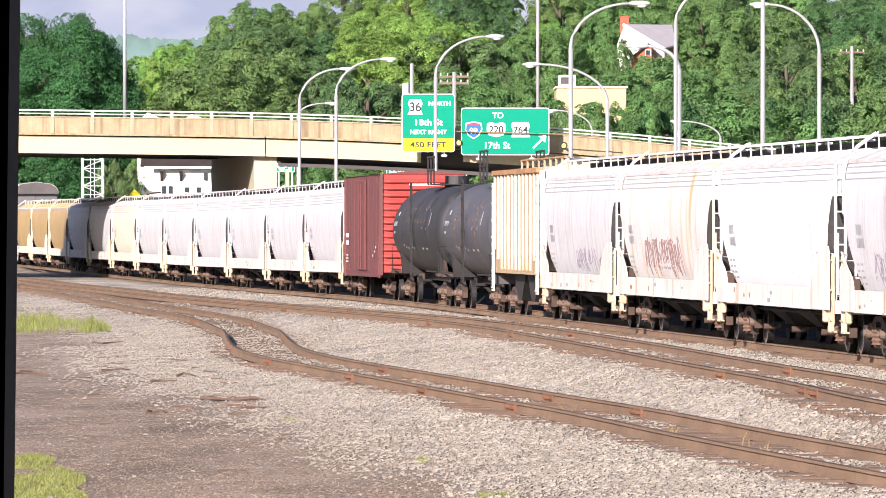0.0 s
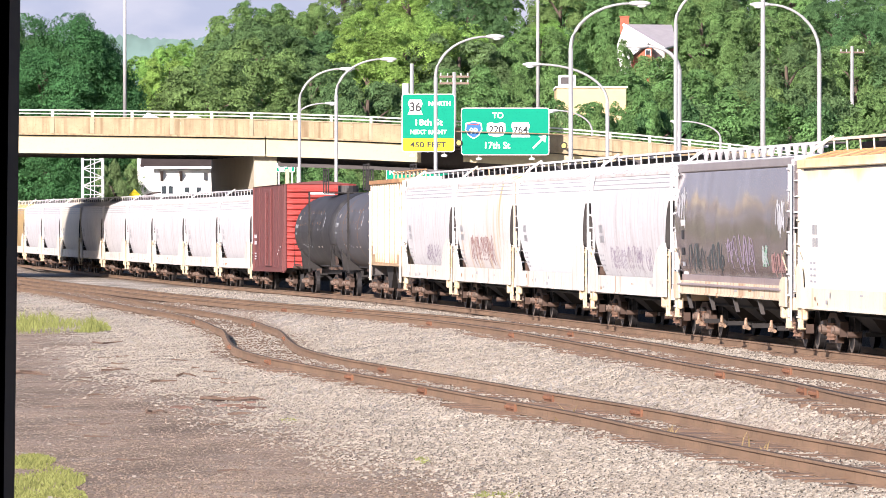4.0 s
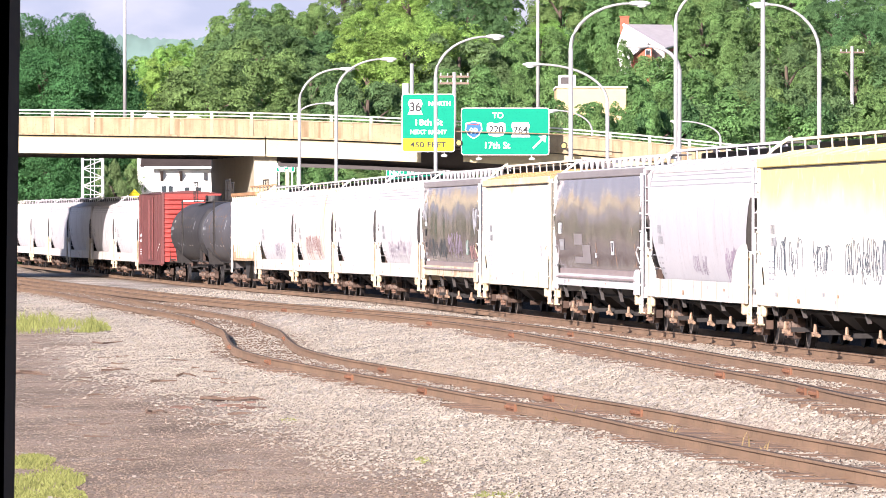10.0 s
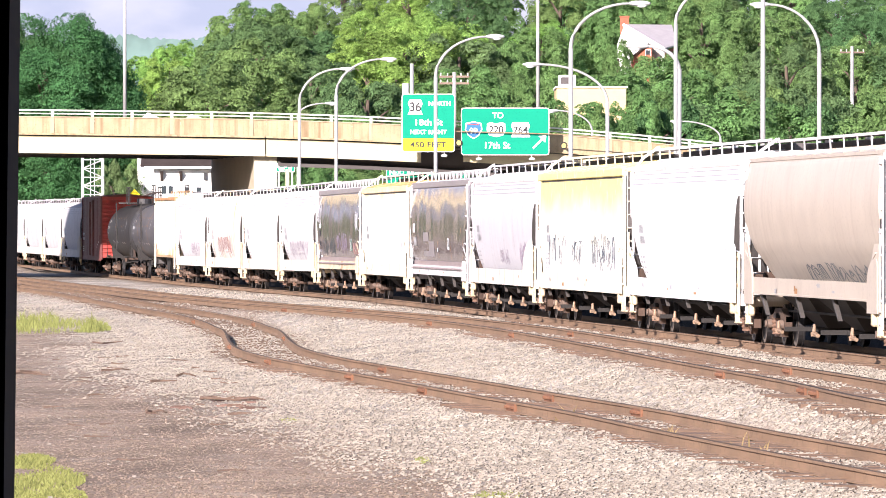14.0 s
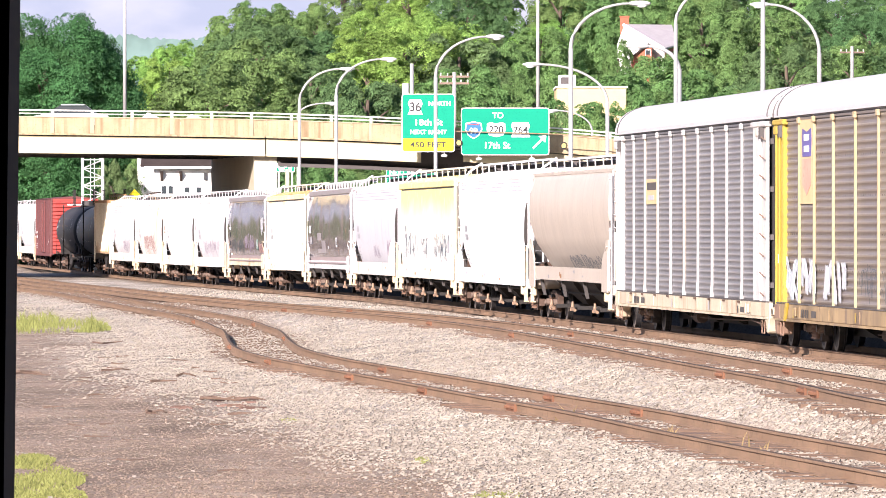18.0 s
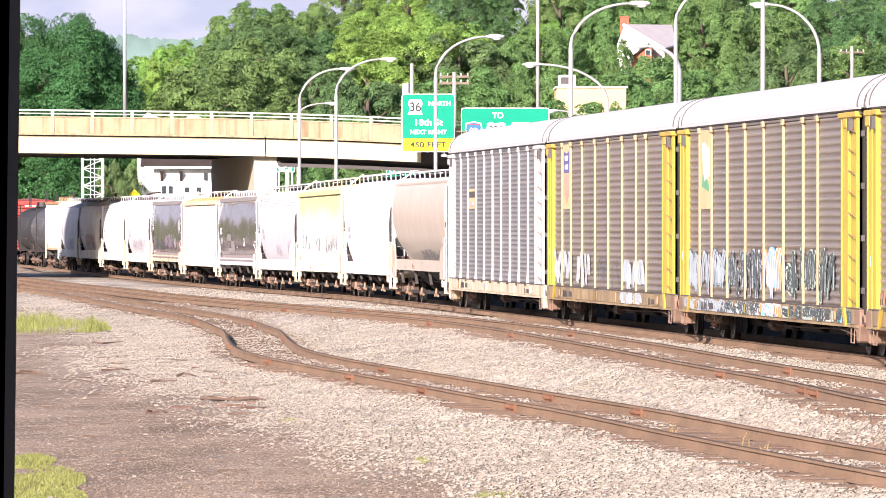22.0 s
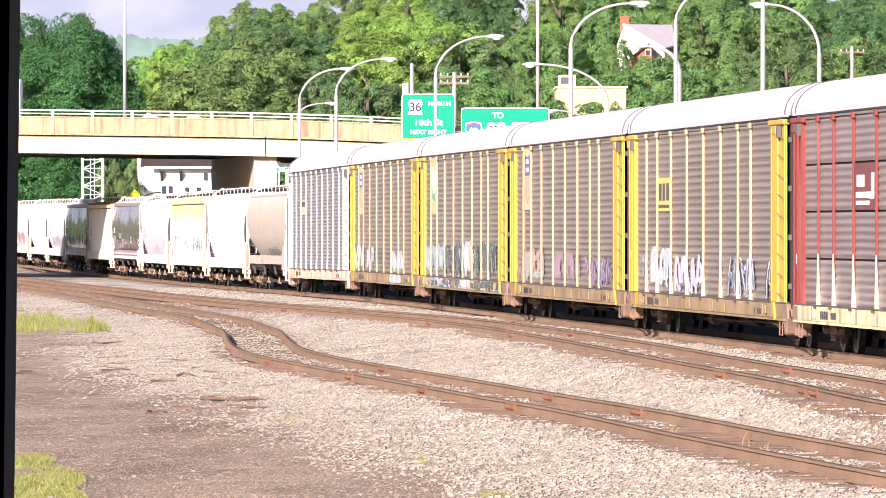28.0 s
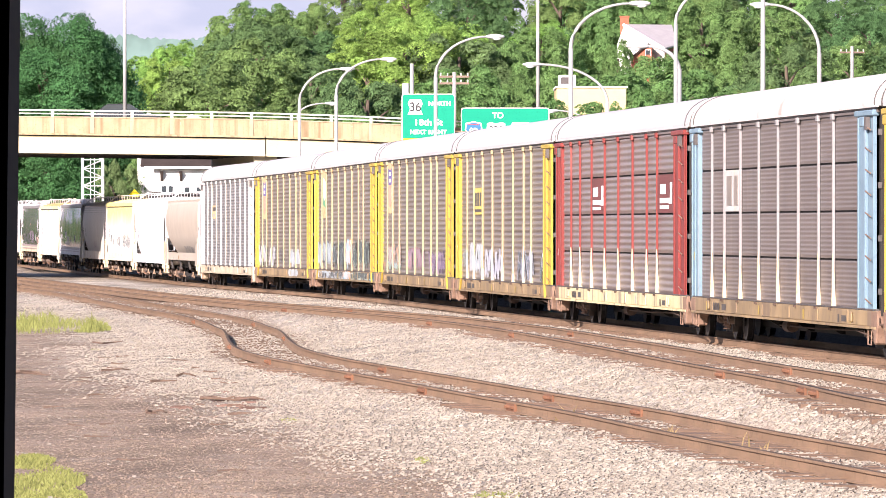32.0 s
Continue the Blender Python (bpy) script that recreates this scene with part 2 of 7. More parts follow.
def leaf_mat(name, col):
    m = mat(name, col, 0.75, var=0.45, scale=5.0, fine=22.0, spec=0.08)
    N, LK = m.node_tree.nodes, m.node_tree.links
    b = N["Principled BSDF"]
    src = b.inputs["Base Color"].links[0].from_socket
    geo = N.new("ShaderNodeNewGeometry")
    info = N.new("ShaderNodeObjectInfo")
    hs = N.new("ShaderNodeHueSaturation")
    for out, lo, hi, k in ((geo.outputs["Random Per Island"], 0.7, 1.3, "Value"), (info.outputs["Random"], 0.493, 0.528, "Hue")):
        r = N.new("ShaderNodeMapRange")
        r.inputs[3].default_value, r.inputs[4].default_value = lo, hi
        LK.new(out, r.inputs[0])
        LK.new(r.outputs[0], hs.inputs[k])
    LK.new(src, hs.inputs["Color"])
    LK.new(hs.outputs[0], b.inputs["Base Color"])
    b.inputs["Transmission Weight"].default_value = 0.0
    tr = N.new("ShaderNodeBsdfTranslucent")
    LK.new(hs.outputs[0], tr.inputs[0])
    mx = N.new("ShaderNodeMixShader")
    mx.inputs[0].default_value = 0.32
    LK.new(b.outputs[0], mx.inputs[1])
    LK.new(tr.outputs[0], mx.inputs[2])
    LK.new(mx.outputs[0], N["Material Output"].inputs[0])
    return m


M_leaf = [leaf_mat("leaves_mid_green", (0.158, 0.258, 0.085)), leaf_mat("leaves_bright_green", (0.242, 0.368, 0.085)), leaf_mat("leaves_deep_green", (0.107, 0.193, 0.074)), leaf_mat("leaves_olive", (0.14, 0.215, 0.085)), leaf_mat("leaves_dark_maple", (0.075, 0.17, 0.06))]
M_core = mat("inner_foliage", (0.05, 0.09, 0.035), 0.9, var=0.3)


def ground_mat():
    """Crushed stone and packed cinders in patches, stone by stone."""
    m = bpy.data.materials.new("gravel_and_cinder_ground")
    m.use_nodes = True
    N, LK = m.node_tree.nodes, m.node_tree.links
    b = N["Principled BSDF"]
    b.inputs["Roughness"].default_value = 0.9
    b.inputs["Specular IOR Level"].default_value = 0.2
    tc = N.new("ShaderNodeTexCoord")
    at = N.new("ShaderNodeAttribute")
    at.attribute_name = "dirt"
    vo = N.new("ShaderNodeTexVoronoi")
    vo.inputs["Scale"].default_value = 16.0
    LK.new(tc.outputs["Object"], vo.inputs["Vector"])
    ns = N.new("ShaderNodeTexNoise")
    ns.inputs["Scale"].default_value, ns.inputs["Detail"].default_value = 0.9, 8.0
    LK.new(tc.outputs["Object"], ns.inputs["Vector"])
    fine = N.new("ShaderNodeTexNoise")
    fine.inputs["Scale"].default_value, fine.inputs["Detail"].default_value = 9.0, 6.0
    LK.new(tc.outputs["Object"], fine.inputs["Vector"])
    sep = N.new("ShaderNodeSeparateColor")
    LK.new(vo.outputs["Color"], sep.inputs[0])
    stone = N.new("ShaderNodeValToRGB")
    e = stone.color_ramp.elements
    e[0].position, e[0].color = 0.0, (0.20, 0.168, 0.131, 1)
    e[1].position, e[1].color = 1.0, (0.46, 0.425, 0.37, 1)
    e.new(0.45).color = (0.325, 0.286, 0.232, 1)
    LK.new(sep.outputs[0], stone.inputs[0])
    dirt = N.new("ShaderNodeValToRGB")
    e = dirt.color_ramp.elements
    e[0].position, e[0].color = 0.3, (0.135, 0.097, 0.070, 1)
    e[1].position, e[1].color = 0.72, (0.305, 0.231, 0.168, 1)
    LK.new(fine.outputs["Fac"], dirt.inputs[0])
    add = N.new("ShaderNodeMath")
    add.operation = "ADD"
    LK.new(at.outputs["Fac"], add.inputs[0])
    sc = N.new("ShaderNodeMapRange")
    sc.inputs[1].default_value, sc.inputs[2].default_value = 0.3, 0.7
    sc.inputs[3].default_value, sc.inputs[4].default_value = -0.35, 0.35
    LK.new(ns.outputs["Fac"], sc.inputs[0])
    LK.new(sc.outputs[0], add.inputs[1])
    add.use_clamp = True
    mx = N.new("ShaderNodeMix")
    mx.data_type = "RGBA"
    LK.new(add.outputs[0], mx.inputs[0])
    LK.new(stone.outputs[0], mx.inputs[6])
    LK.new(dirt.outputs[0], mx.inputs[7])
    # rust-coloured dirt along the rails; train shade painted near-black under and beyond the main line
    broad, br, bh = N.new("ShaderNodeTexNoise"), N.new("ShaderNodeMapRange"), N.new("ShaderNodeHueSaturation")
    broad.inputs["Scale"].default_value, broad.inputs["Detail"].default_value = 0.55, 5.0
    bmap = N.new("ShaderNodeMapping")
    bmap.inputs["Scale"].default_value = (1.0, 0.28, 1.0)
    LK.new(tc.outputs["Object"], bmap.inputs[0])
    LK.new(bmap.outputs[0], broad.inputs["Vector"])
    br.inputs[1].default_value, br.inputs[2].default_value, br.inputs[3].default_value, br.inputs[4].default_value = 0.32, 0.68, 0.66, 1.26
    LK.new(broad.outputs["Fac"], br.inputs[0])
    LK.new(br.outputs[0], bh.inputs["Value"])
    LK.new(mx.outputs[2], bh.inputs["Color"])
    tone = bh.outputs[0]
    for key, lo, hi in (("rust", (0.095, 0.058, 0.037, 1), (0.25, 0.158, 0.095, 1)), ("train_shade", (0.012, 0.011, 0.010, 1), (0.03, 0.027, 0.024, 1))):
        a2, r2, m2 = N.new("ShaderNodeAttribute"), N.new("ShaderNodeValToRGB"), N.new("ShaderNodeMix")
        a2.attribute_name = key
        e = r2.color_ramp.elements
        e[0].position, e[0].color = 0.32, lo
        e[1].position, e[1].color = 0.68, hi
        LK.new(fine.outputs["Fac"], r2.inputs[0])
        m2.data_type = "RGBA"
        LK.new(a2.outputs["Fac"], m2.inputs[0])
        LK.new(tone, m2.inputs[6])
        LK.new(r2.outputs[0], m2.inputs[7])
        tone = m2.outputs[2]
    # past the bridge the ground turns to grass and leaf litter
    sp, rg, gr, gx = N.new("ShaderNodeSeparateXYZ"), N.new("ShaderNodeMapRange"), N.new("ShaderNodeValToRGB"), N.new("ShaderNodeMix")
    LK.new(tc.outputs["Object"], sp.inputs[0])
    rg.inputs[1].default_value, rg.inputs[2].default_value = 505.0, 530.0
    LK.new(sp.outputs[1], rg.inputs[0])
    side, both = N.new("ShaderNodeMapRange"), N.new("ShaderNodeMath")
    side.inputs[1].default_value, side.inputs[2].default_value = -190.0, -170.0
    LK.new(sp.outputs[0], side.inputs[0])
    both.operation = "MULTIPLY"
    LK.new(rg.outputs[0], both.inputs[0])
    LK.new(side.outputs[0], both.inputs[1])
    e = gr.color_ramp.elements
    e[0].position, e[0].color = 0.3, (0.045, 0.06, 0.02, 1)
    e[1].position, e[1].color = 0.7, (0.11, 0.15, 0.04, 1)
    LK.new(ns.outputs["Fac"], gr.inputs[0])
    gx.data_type = "RGBA"
    LK.new(both.outputs[0], gx.inputs[0])
    LK.new(tone, gx.inputs[6])
    LK.new(gr.outputs[0], gx.inputs[7])
    LK.new(gx.outputs[2], b.inputs["Base Color"])
    bp = N.new("ShaderNodeBump")
    bp.inputs["Strength"].default_value, bp.inputs["Distance"].default_value = 0.7, 0.03
    bp.invert = True
    LK.new(vo.outputs["Distance"], bp.inputs["Height"])
    LK.new(bp.outputs[0], b.inputs["Normal"])
    return m


M_ground = ground_mat()


# ---- building helpers ----
def part(name, bm, material, parent=None, label="", smooth=False):
    me = bpy.data.meshes.new(name)
    bm.to_mesh(me)
    bm.free()
    me.materials.append(material)
    if smooth:
        for f in me.polygons:
            f.use_smooth = True
    ob = new(name, me)
    ob.parent = parent
    if label:
        ob["label"] = label
    return ob


def again(name, me, parent, m=None, label=""):
    """One more part on mesh data that exists already."""
    ob = new(name, me)
    ob.parent = parent
    if m is not None:
        ob.matrix_basis = m
    if label:
        ob["label"] = label
    return ob


def empty(name, m=None):
    ob = new(name)
    ob.empty_display_size = 0.3
    if m is not None:
        ob.matrix_basis = m
    return ob


def box(bm, x0, x1, y0, y1, z0, z1, m=None):
    v = [bm.verts.new((m @ Vector(p)) if m else p) for p in ((x0, y0, z0), (x1, y0, z0), (x1, y1, z0), (x0, y1, z0), (x0, y0, z1), (x1, y0, z1), (x1, y1, z1), (x0, y1, z1))]
    for f in ((3, 2, 1, 0), (4, 5, 6, 7), (0, 1, 5, 4), (1, 2, 6, 5), (2, 3, 7, 6), (3, 0, 4, 7)):
        bm.faces.new([v[i] for i in f])
    return v


def boxes(*rows):
    bm = bmesh.new()
    for r in rows:
        box(bm, *r)
    return bm


def tube(bm, pts, radius, n=8, radius2=None, caps=True):
    """A round bar along points, from one radius to another."""
    pts = [Vector(p) for p in pts]
    radius2 = radius if radius2 is None else radius2
    rings = []
    for i, p in enumerate(pts):
        d = (pts[min(i + 1, len(pts) - 1)] - pts[max(i - 1, 0)]).normalized()
        a = d.cross(Vector((0.13, 0.31, 0.94)) if abs(d.z) < 0.9 else Vector((1, 0, 0))).normalized()
        c = d.cross(a)
        r = radius + (radius2 - radius) * i / max(1, len(pts) - 1)
        rings.append([bm.verts.new(p + (a * math.cos(t) + c * math.sin(t)) * r) for t in (2 * math.pi * k / n for k in range(n))])
    for r0, r1 in zip(rings, rings[1:]):
        for k in range(n):
            bm.faces.new((r0[k], r0[(k + 1) % n], r1[(k + 1) % n], r1[k]))
    if caps:
        bm.faces.new(rings[0][::-1])
        bm.faces.new(rings[-1])
    return bm


def tubes(radius, *lines, n=6):
    bm = bmesh.new()
    for pts in lines:
        tube(bm, pts, radius, n)
    return bm


def prism(bm, outline, y0, y1, axis="y"):
    """An outline pushed along an axis: (x, z) along y, (y, z) along x, (x, y) along z."""
    def put(a, c, s):
        return (a, s, c) if axis == "y" else (s, a, c) if axis == "x" else (a, c, s)
    v0 = [bm.verts.new(put(a, c, y0)) for a, c in outline]
    v1 = [bm.verts.new(put(a, c, y1)) for a, c in outline]
    n = len(outline)
    for i in range(n):
        bm.faces.new((v0[i], v0[(i + 1) % n], v1[(i + 1) % n], v1[i]))
    bm.faces.new(v0[::-1])
    bm.faces.new(v1)
    bmesh.ops.recalc_face_normals(bm, faces=bm.faces)
    return bm


def solid(outline, a, b, axis="y"):
    return prism(bmesh.new(), outline, a, b, axis)


def bevelled(bm, w, seg=2):
    bmesh.ops.bevel(bm, geom=list(bm.edges), offset=w, segments=seg, affect="EDGES", clamp_overlap=True)
    return bm


def lettering(name, text, size, material, parent, m, label="", stretch=1.0):
    cu = bpy.data.curves.new(name, "FONT")
    cu.body, cu.size, cu.align_x, cu.align_y, cu.extrude = text, size, "CENTER", "CENTER", 0.004
    cu.offset = 0.011
    tmp = new(name, cu)
    bpy.context.view_layer.update()
    me = bpy.data.meshes.new_from_object(tmp)
    bpy.data.objects.remove(tmp)
    me.materials.clear()
    me.materials.append(material)
    ob = again(name, me, parent, m @ Matrix.Diagonal((stretch, 1, 1, 1)), label)
    return ob


# ---- plan: lines of the tracks, metres; d runs away from the eye, x to the right ----
def spline(rows):
    """A smooth line through (d, x) rows, straight on beyond both ends."""
    ds = [r[0] for r in rows]
    xs = [r[1] for r in rows]
    n = len(ds)
    sl = [(xs[min(i + 1, n - 1)] - xs[max(i - 1, 0)]) / (ds[min(i + 1, n - 1)] - ds[max(i - 1, 0)]) for i in range(n)]

    def at(d):
        if d <= ds[0]:
            return xs[0] + (d - ds[0]) * sl[0]
        if d >= ds[-1]:
            return xs[-1] + (d - ds[-1]) * sl[-1]
        i = max(k for k in range(n - 1) if ds[k] <= d)
        h = ds[i + 1] - ds[i]
        t = (d - ds[i]) / h
        return ((1 + 2 * t) * (1 - t) ** 2 * xs[i] + t * (1 - t) ** 2 * h * sl[i] + t * t * (3 - 2 * t) * xs[i + 1] + t * t * (t - 1) * h * sl[i + 1])
    return at


def main_x(d):
    """Centre line of the train's track: straight, a left-hand curve of 2.9 km radius, straight again."""
    k = max(0.0, min(d, 328.0) - 252.8)
    return 23.25 - 0.09603 * d - k ** 2 / 5795.0 - max(0.0, d - 328.0) * 2 * 75.2 / 5795.0


second_x = spline([(60, 9.9), (95, 6.72), (108, 5.98), (122, 4.92), (136, 4.0), (150, 3.0), (163, 2.05), (176, 0.88), (190, -0.62), (203, -2.42), (214, -4.0), (226, -5.8), (240, -7.55), (258, -9.85), (277, -12.05), (300, -14.6), (332, -18.6), (372, -23.3), (460, -35.0)])
siding_x = spline([(60, 8.2), (78, 5.75), (92.8, 3.9), (104.5, 2.6), (114.3, 1.28), (121.2, 0.4), (130.5, -0.8), (137, -1.67), (145, -2.7), (151, -3.34), (158, -3.93), (168, -4.43), (185, -5.1), (193, -5.62), (203, -6.28), (218, -7.55), (243, -10.3), (277, -13.8), (296, -15.8), (318, -18.55), (337, -21.2), (420, -33.0)])
main_z = spline([(0, 0.0), (230, 0.0), (262, -0.03), (300, -0.13), (340, -0.19), (380, -0.18), (420, -0.15), (460, -0.09), (560, 0.0), (900, 0.0)])
second_z = spline([(60, 0.27), (110, 0.27), (160, 0.25), (220, 0.14), (280, 0.02), (340, -0.06), (460, -0.1)])
siding_z = spline([(60, -0.13), (200, -0.13), (260, -0.15), (340, -0.2)])
SIDING_END = 345.0


def smooth(a, b, v):
    t = min(1.0, max(0.0, (v - a) / (b - a)))
    return t * t * (3 - 2 * t)


CAP = [(-0.075, 0.023), (-0.048, 0.0222), (-0.041, 0.0256), (-0.035, 0.0301), (-0.0313, 0.0311), (-0.027, 0.0318), (-0.0225, 0.0328), (-0.0195, 0.0345), (-0.012, 0.038), (0.1, 0.042)]


def cap(u):
    for (u0, c0), (u1, c1) in zip(CAP, CAP[1:]):
        if u <= u1:
            return c0 + (c1 - c0) * max(0.0, (u - u0) / (u1 - u0))
    return CAP[-1][1]


def land(x, d):
    """Height of the ground."""
    if d > 440:
        u = x / d
        rise = max(0.0, 0.075 * (d - 478))
        if x < main_x(d) + 8:
            rise *= 0.25
        return -0.5 + max(0.0, min(rise, EYE + cap(u) * d - max(9.5, 0.0125 * d)))
    a, b, c = siding_x(min(d, SIDING_END)), second_x(d), main_x(d)
    za, zb, zc = siding_z(d) - 0.18, second_z(d) - 0.18, main_z(d) - 0.2
    if d > SIDING_END:
        a = b - 2.6
    mid = (a + b) / 2
    # an unseen bank right of the main line is added to catch train shadow
    rows = [(a - 6, za - 0.15), (a - 2.2, za - 0.09), (a - 1.3, za), (min(a + 1.3, mid - 0.36), za), (max(mid - 0.1, b - 2.9), (za + zb) / 2), (max(mid + 0.36, b - 1.3), zb), (b + 1.3, zb), (b + 2.2, min(zb, zc) + 0.02), (c - 2.0, zc), (c + 2.1, zc), (c + 3.3, 1.0), (c + 6, 1.0)]
    if x <= rows[0][0]:
        return -0.46
    for (x0, z0), (x1, z1) in zip(rows, rows[1:]):
        if x <= x1:
            t = (x - x0) / max(1e-6, x1 - x0)
            return z0 + (z1 - z0) * t
    return 1.0 - 1.5 * smooth(330, 385, d)


def ground_sheet():
    ds = list(np.arange(-300, 60, 20)) + list(np.arange(60, 135, 0.6)) + list(np.arange(135, 300, 1.6)) + list(np.arange(300, 480, 6)) + list(np.arange(480, 1000, 14)) + [1050, 1150, 1300, 1600, 2000, 2600, 3400, 4500]
    verts, faces, dirt, rust, train_shade = [], [], [], [], []
    cols = 261
    for d in ds:
        lo, hi = (-0.08 * d, 0.085 * d) if d > 60 else (-9, 16)
        xs = list(lo + (hi - lo) * np.linspace(0, 1, cols - 8))
        wide = max(900.0, 0.5 * abs(d))
        xs = [-wide, -wide * 0.3, lo - 60, lo - 12] + xs + [hi + 12, hi + 60, wide * 0.3, wide]
        for x in xs:
            z = land(x, d) if abs(x) < 500 else (-0.5 if d < 440 else land(max(-500.0, min(500.0, x)), d))
            near = 60 < d < 300
            if near:
                z += 0.05 * noise.noise((x * 0.35, d * 0.12, 3)) + 0.025 * noise.noise((x * 1.7, d * 0.6, 9))
            verts.append((x, d, z))
            s = siding_x(min(d, SIDING_END))
            v = smooth(1.2, 5.4, s - 0.75 - x) * (1.0 if d < 290 else 0.6)
            for cx, amt in ((s, 0.6), (second_x(d), 0.6), (main_x(d), 0.55)):
                v = max(v, amt * (1 - smooth(0.6, 1.7, abs(x - cx))))
            dirt.append(v * 0.95)
            wob = 0.35 * noise.noise((x * 0.6, d * 0.25, 7))
            rust.append(max(0.85 * (1 - smooth(0.95, 1.75, abs(x - s) + wob)) if d < SIDING_END else 0.0, 0.75 * (1 - smooth(0.95, 1.7, abs(x - second_x(d)) + wob)), 0.6 * (1 - smooth(1.0, 1.7, abs(x - main_x(d)) + wob))) if d < 436 else 0.0)
            # near-black mask that paints the train's shade into the ground
            train_shade.append(smooth(-0.9, 0.6, x - main_x(d)) * (1 - smooth(10, 14, x - main_x(d))) if d < 380 else 0.0)
    for i in range(len(ds) - 1):
        for j in range(cols - 1):
            k = i * cols + j
            faces.append((k, k + 1, k + cols + 1, k + cols))
    me = bpy.data.meshes.new("ground")
    me.from_pydata(verts, [], faces)
    me.materials.append(M_ground)
    at = me.attributes.new("dirt", "FLOAT", "POINT")
    at.data.foreach_set("value", dirt)
    me.attributes.new("rust", "FLOAT", "POINT").data.foreach_set("value", rust)
    me.attributes.new("train_shade", "FLOAT", "POINT").data.foreach_set("value", train_shade)
    for f in me.polygons:
        f.use_smooth = True
    tagged(new("ground", me), "grey crushed-stone ballast and brown cinder ground of a rail yard", "ground", kind="structure")


ground_sheet()


# ---- tracks ----
RAIL = [(-0.07, 0), (0.07, 0), (0.07, 0.012), (0.012, 0.03), (0.012, 0.125), (0.036, 0.135), (0.036, 0.168), (0.028, 0.175), (-0.028, 0.175), (-0.036, 0.168), (-0.036, 0.135), (-0.012, 0.125), (-0.012, 0.03), (-0.07, 0.012)]


def rail_bar(name, line, off, z, d0, d1, step, parent, top):
    bm = bmesh.new()
    rings = []
    n = int((d1 - d0) / step)
    for i in range(n + 1):
        d = d0 + (d1 - d0) * i / n
        x = line(d) + off
        rings.append([bm.verts.new((x + a, d, z(d) - 0.175 + c)) for a, c in RAIL])
    for r0, r1 in zip(rings, rings[1:]):
        for k in range(len(RAIL)):
            f = bm.faces.new((r0[k], r1[k], r1[(k + 1) % len(RAIL)], r0[(k + 1) % len(RAIL)]))
            if k in (7, 8):
                f.material_index = 1
    bmesh.ops.recalc_face_normals(bm, faces=bm.faces)
    ob = part(name, bm, M_rail, parent)
    ob.data.materials.append(top)
    return ob


bm = boxes((-1.28, 1.28, -0.11, 0.11, -0.16, 0.0))
bevelled(bm, 0.012, 1)
TIE = bpy.data.meshes.new("tie")
bm.to_mesh(TIE)
bm.free()
TIE.materials.append(M_tie)
JOINT = bpy.data.meshes.new("joint_bar")
bm = boxes((-0.052, 0.052, -0.46, 0.46, -0.165, -0.035))
for k in range(6):
    tube(bm, [(-0.09, -0.36 + k * 0.145, -0.095), (0.09, -0.36 + k * 0.145, -0.095)], 0.028, 6)
bm.to_mesh(JOINT)
bm.free()
M_joint = mat("rusted_joint_bar", (0.17, 0.078, 0.042), 0.85, var=0.3)
JOINT.materials.append(M_joint)


def track(label, line, z, d0, d1, step, ties, joints, top):
    t = empty("railway_track", Matrix())
    tagged(t, label, "railway track", kind="structure")
    for off in (-0.752, 0.752):
        rail_bar("rail", line, off, z, d0, d1, step, t, top)
    d = ties[0]
    while d < ties[1]:
        h = math.degrees(math.atan(-(line(d + 1) - line(d - 1)) / 2))
        again("tie", TIE, t, pose(line(d) + random.uniform(-0.06, 0.06), d, z(d) - 0.165 + random.uniform(-0.025, 0.012), 0, 0, h + random.uniform(-1.2, 1.2)))
        d += 0.52 + random.uniform(-0.03, 0.03)
    for d, side in joints:
        h = math.degrees(math.atan(-(line(d + 1) - line(d - 1)) / 2))
        again("joint_bar", JOINT, t, pose(line(d) + 0.752 * side, d, z(d), 0, 0, h))


track("main-line track of dark worn rails in grey ballast", main_x, main_z, -280, 860, 4.0, (118, 210), [], M_railtop)
track("rusty secondary track with bolted rail joints", second_x, second_z, 40, 480, 2.5, (92, 190), [(180.5, -1), (160.5, 1), (159, -1), (115.5, -1), (118.5, 1), (104.2, -1), (102.4, -1), (105, 1), (211, 1), (215, -1)], M_railtop)
track("rusty yard siding that swings sideways in an S-bend", siding_x, siding_z, 50, SIDING_END, 1.2, (72, 150), [(110, -1), (121, -1), (132, -1), (147, -1), (116, 1), (107, 1), (139, 1), (165, -1), (178, 1), (203, 1), (209, -1)], M_sidingtop)


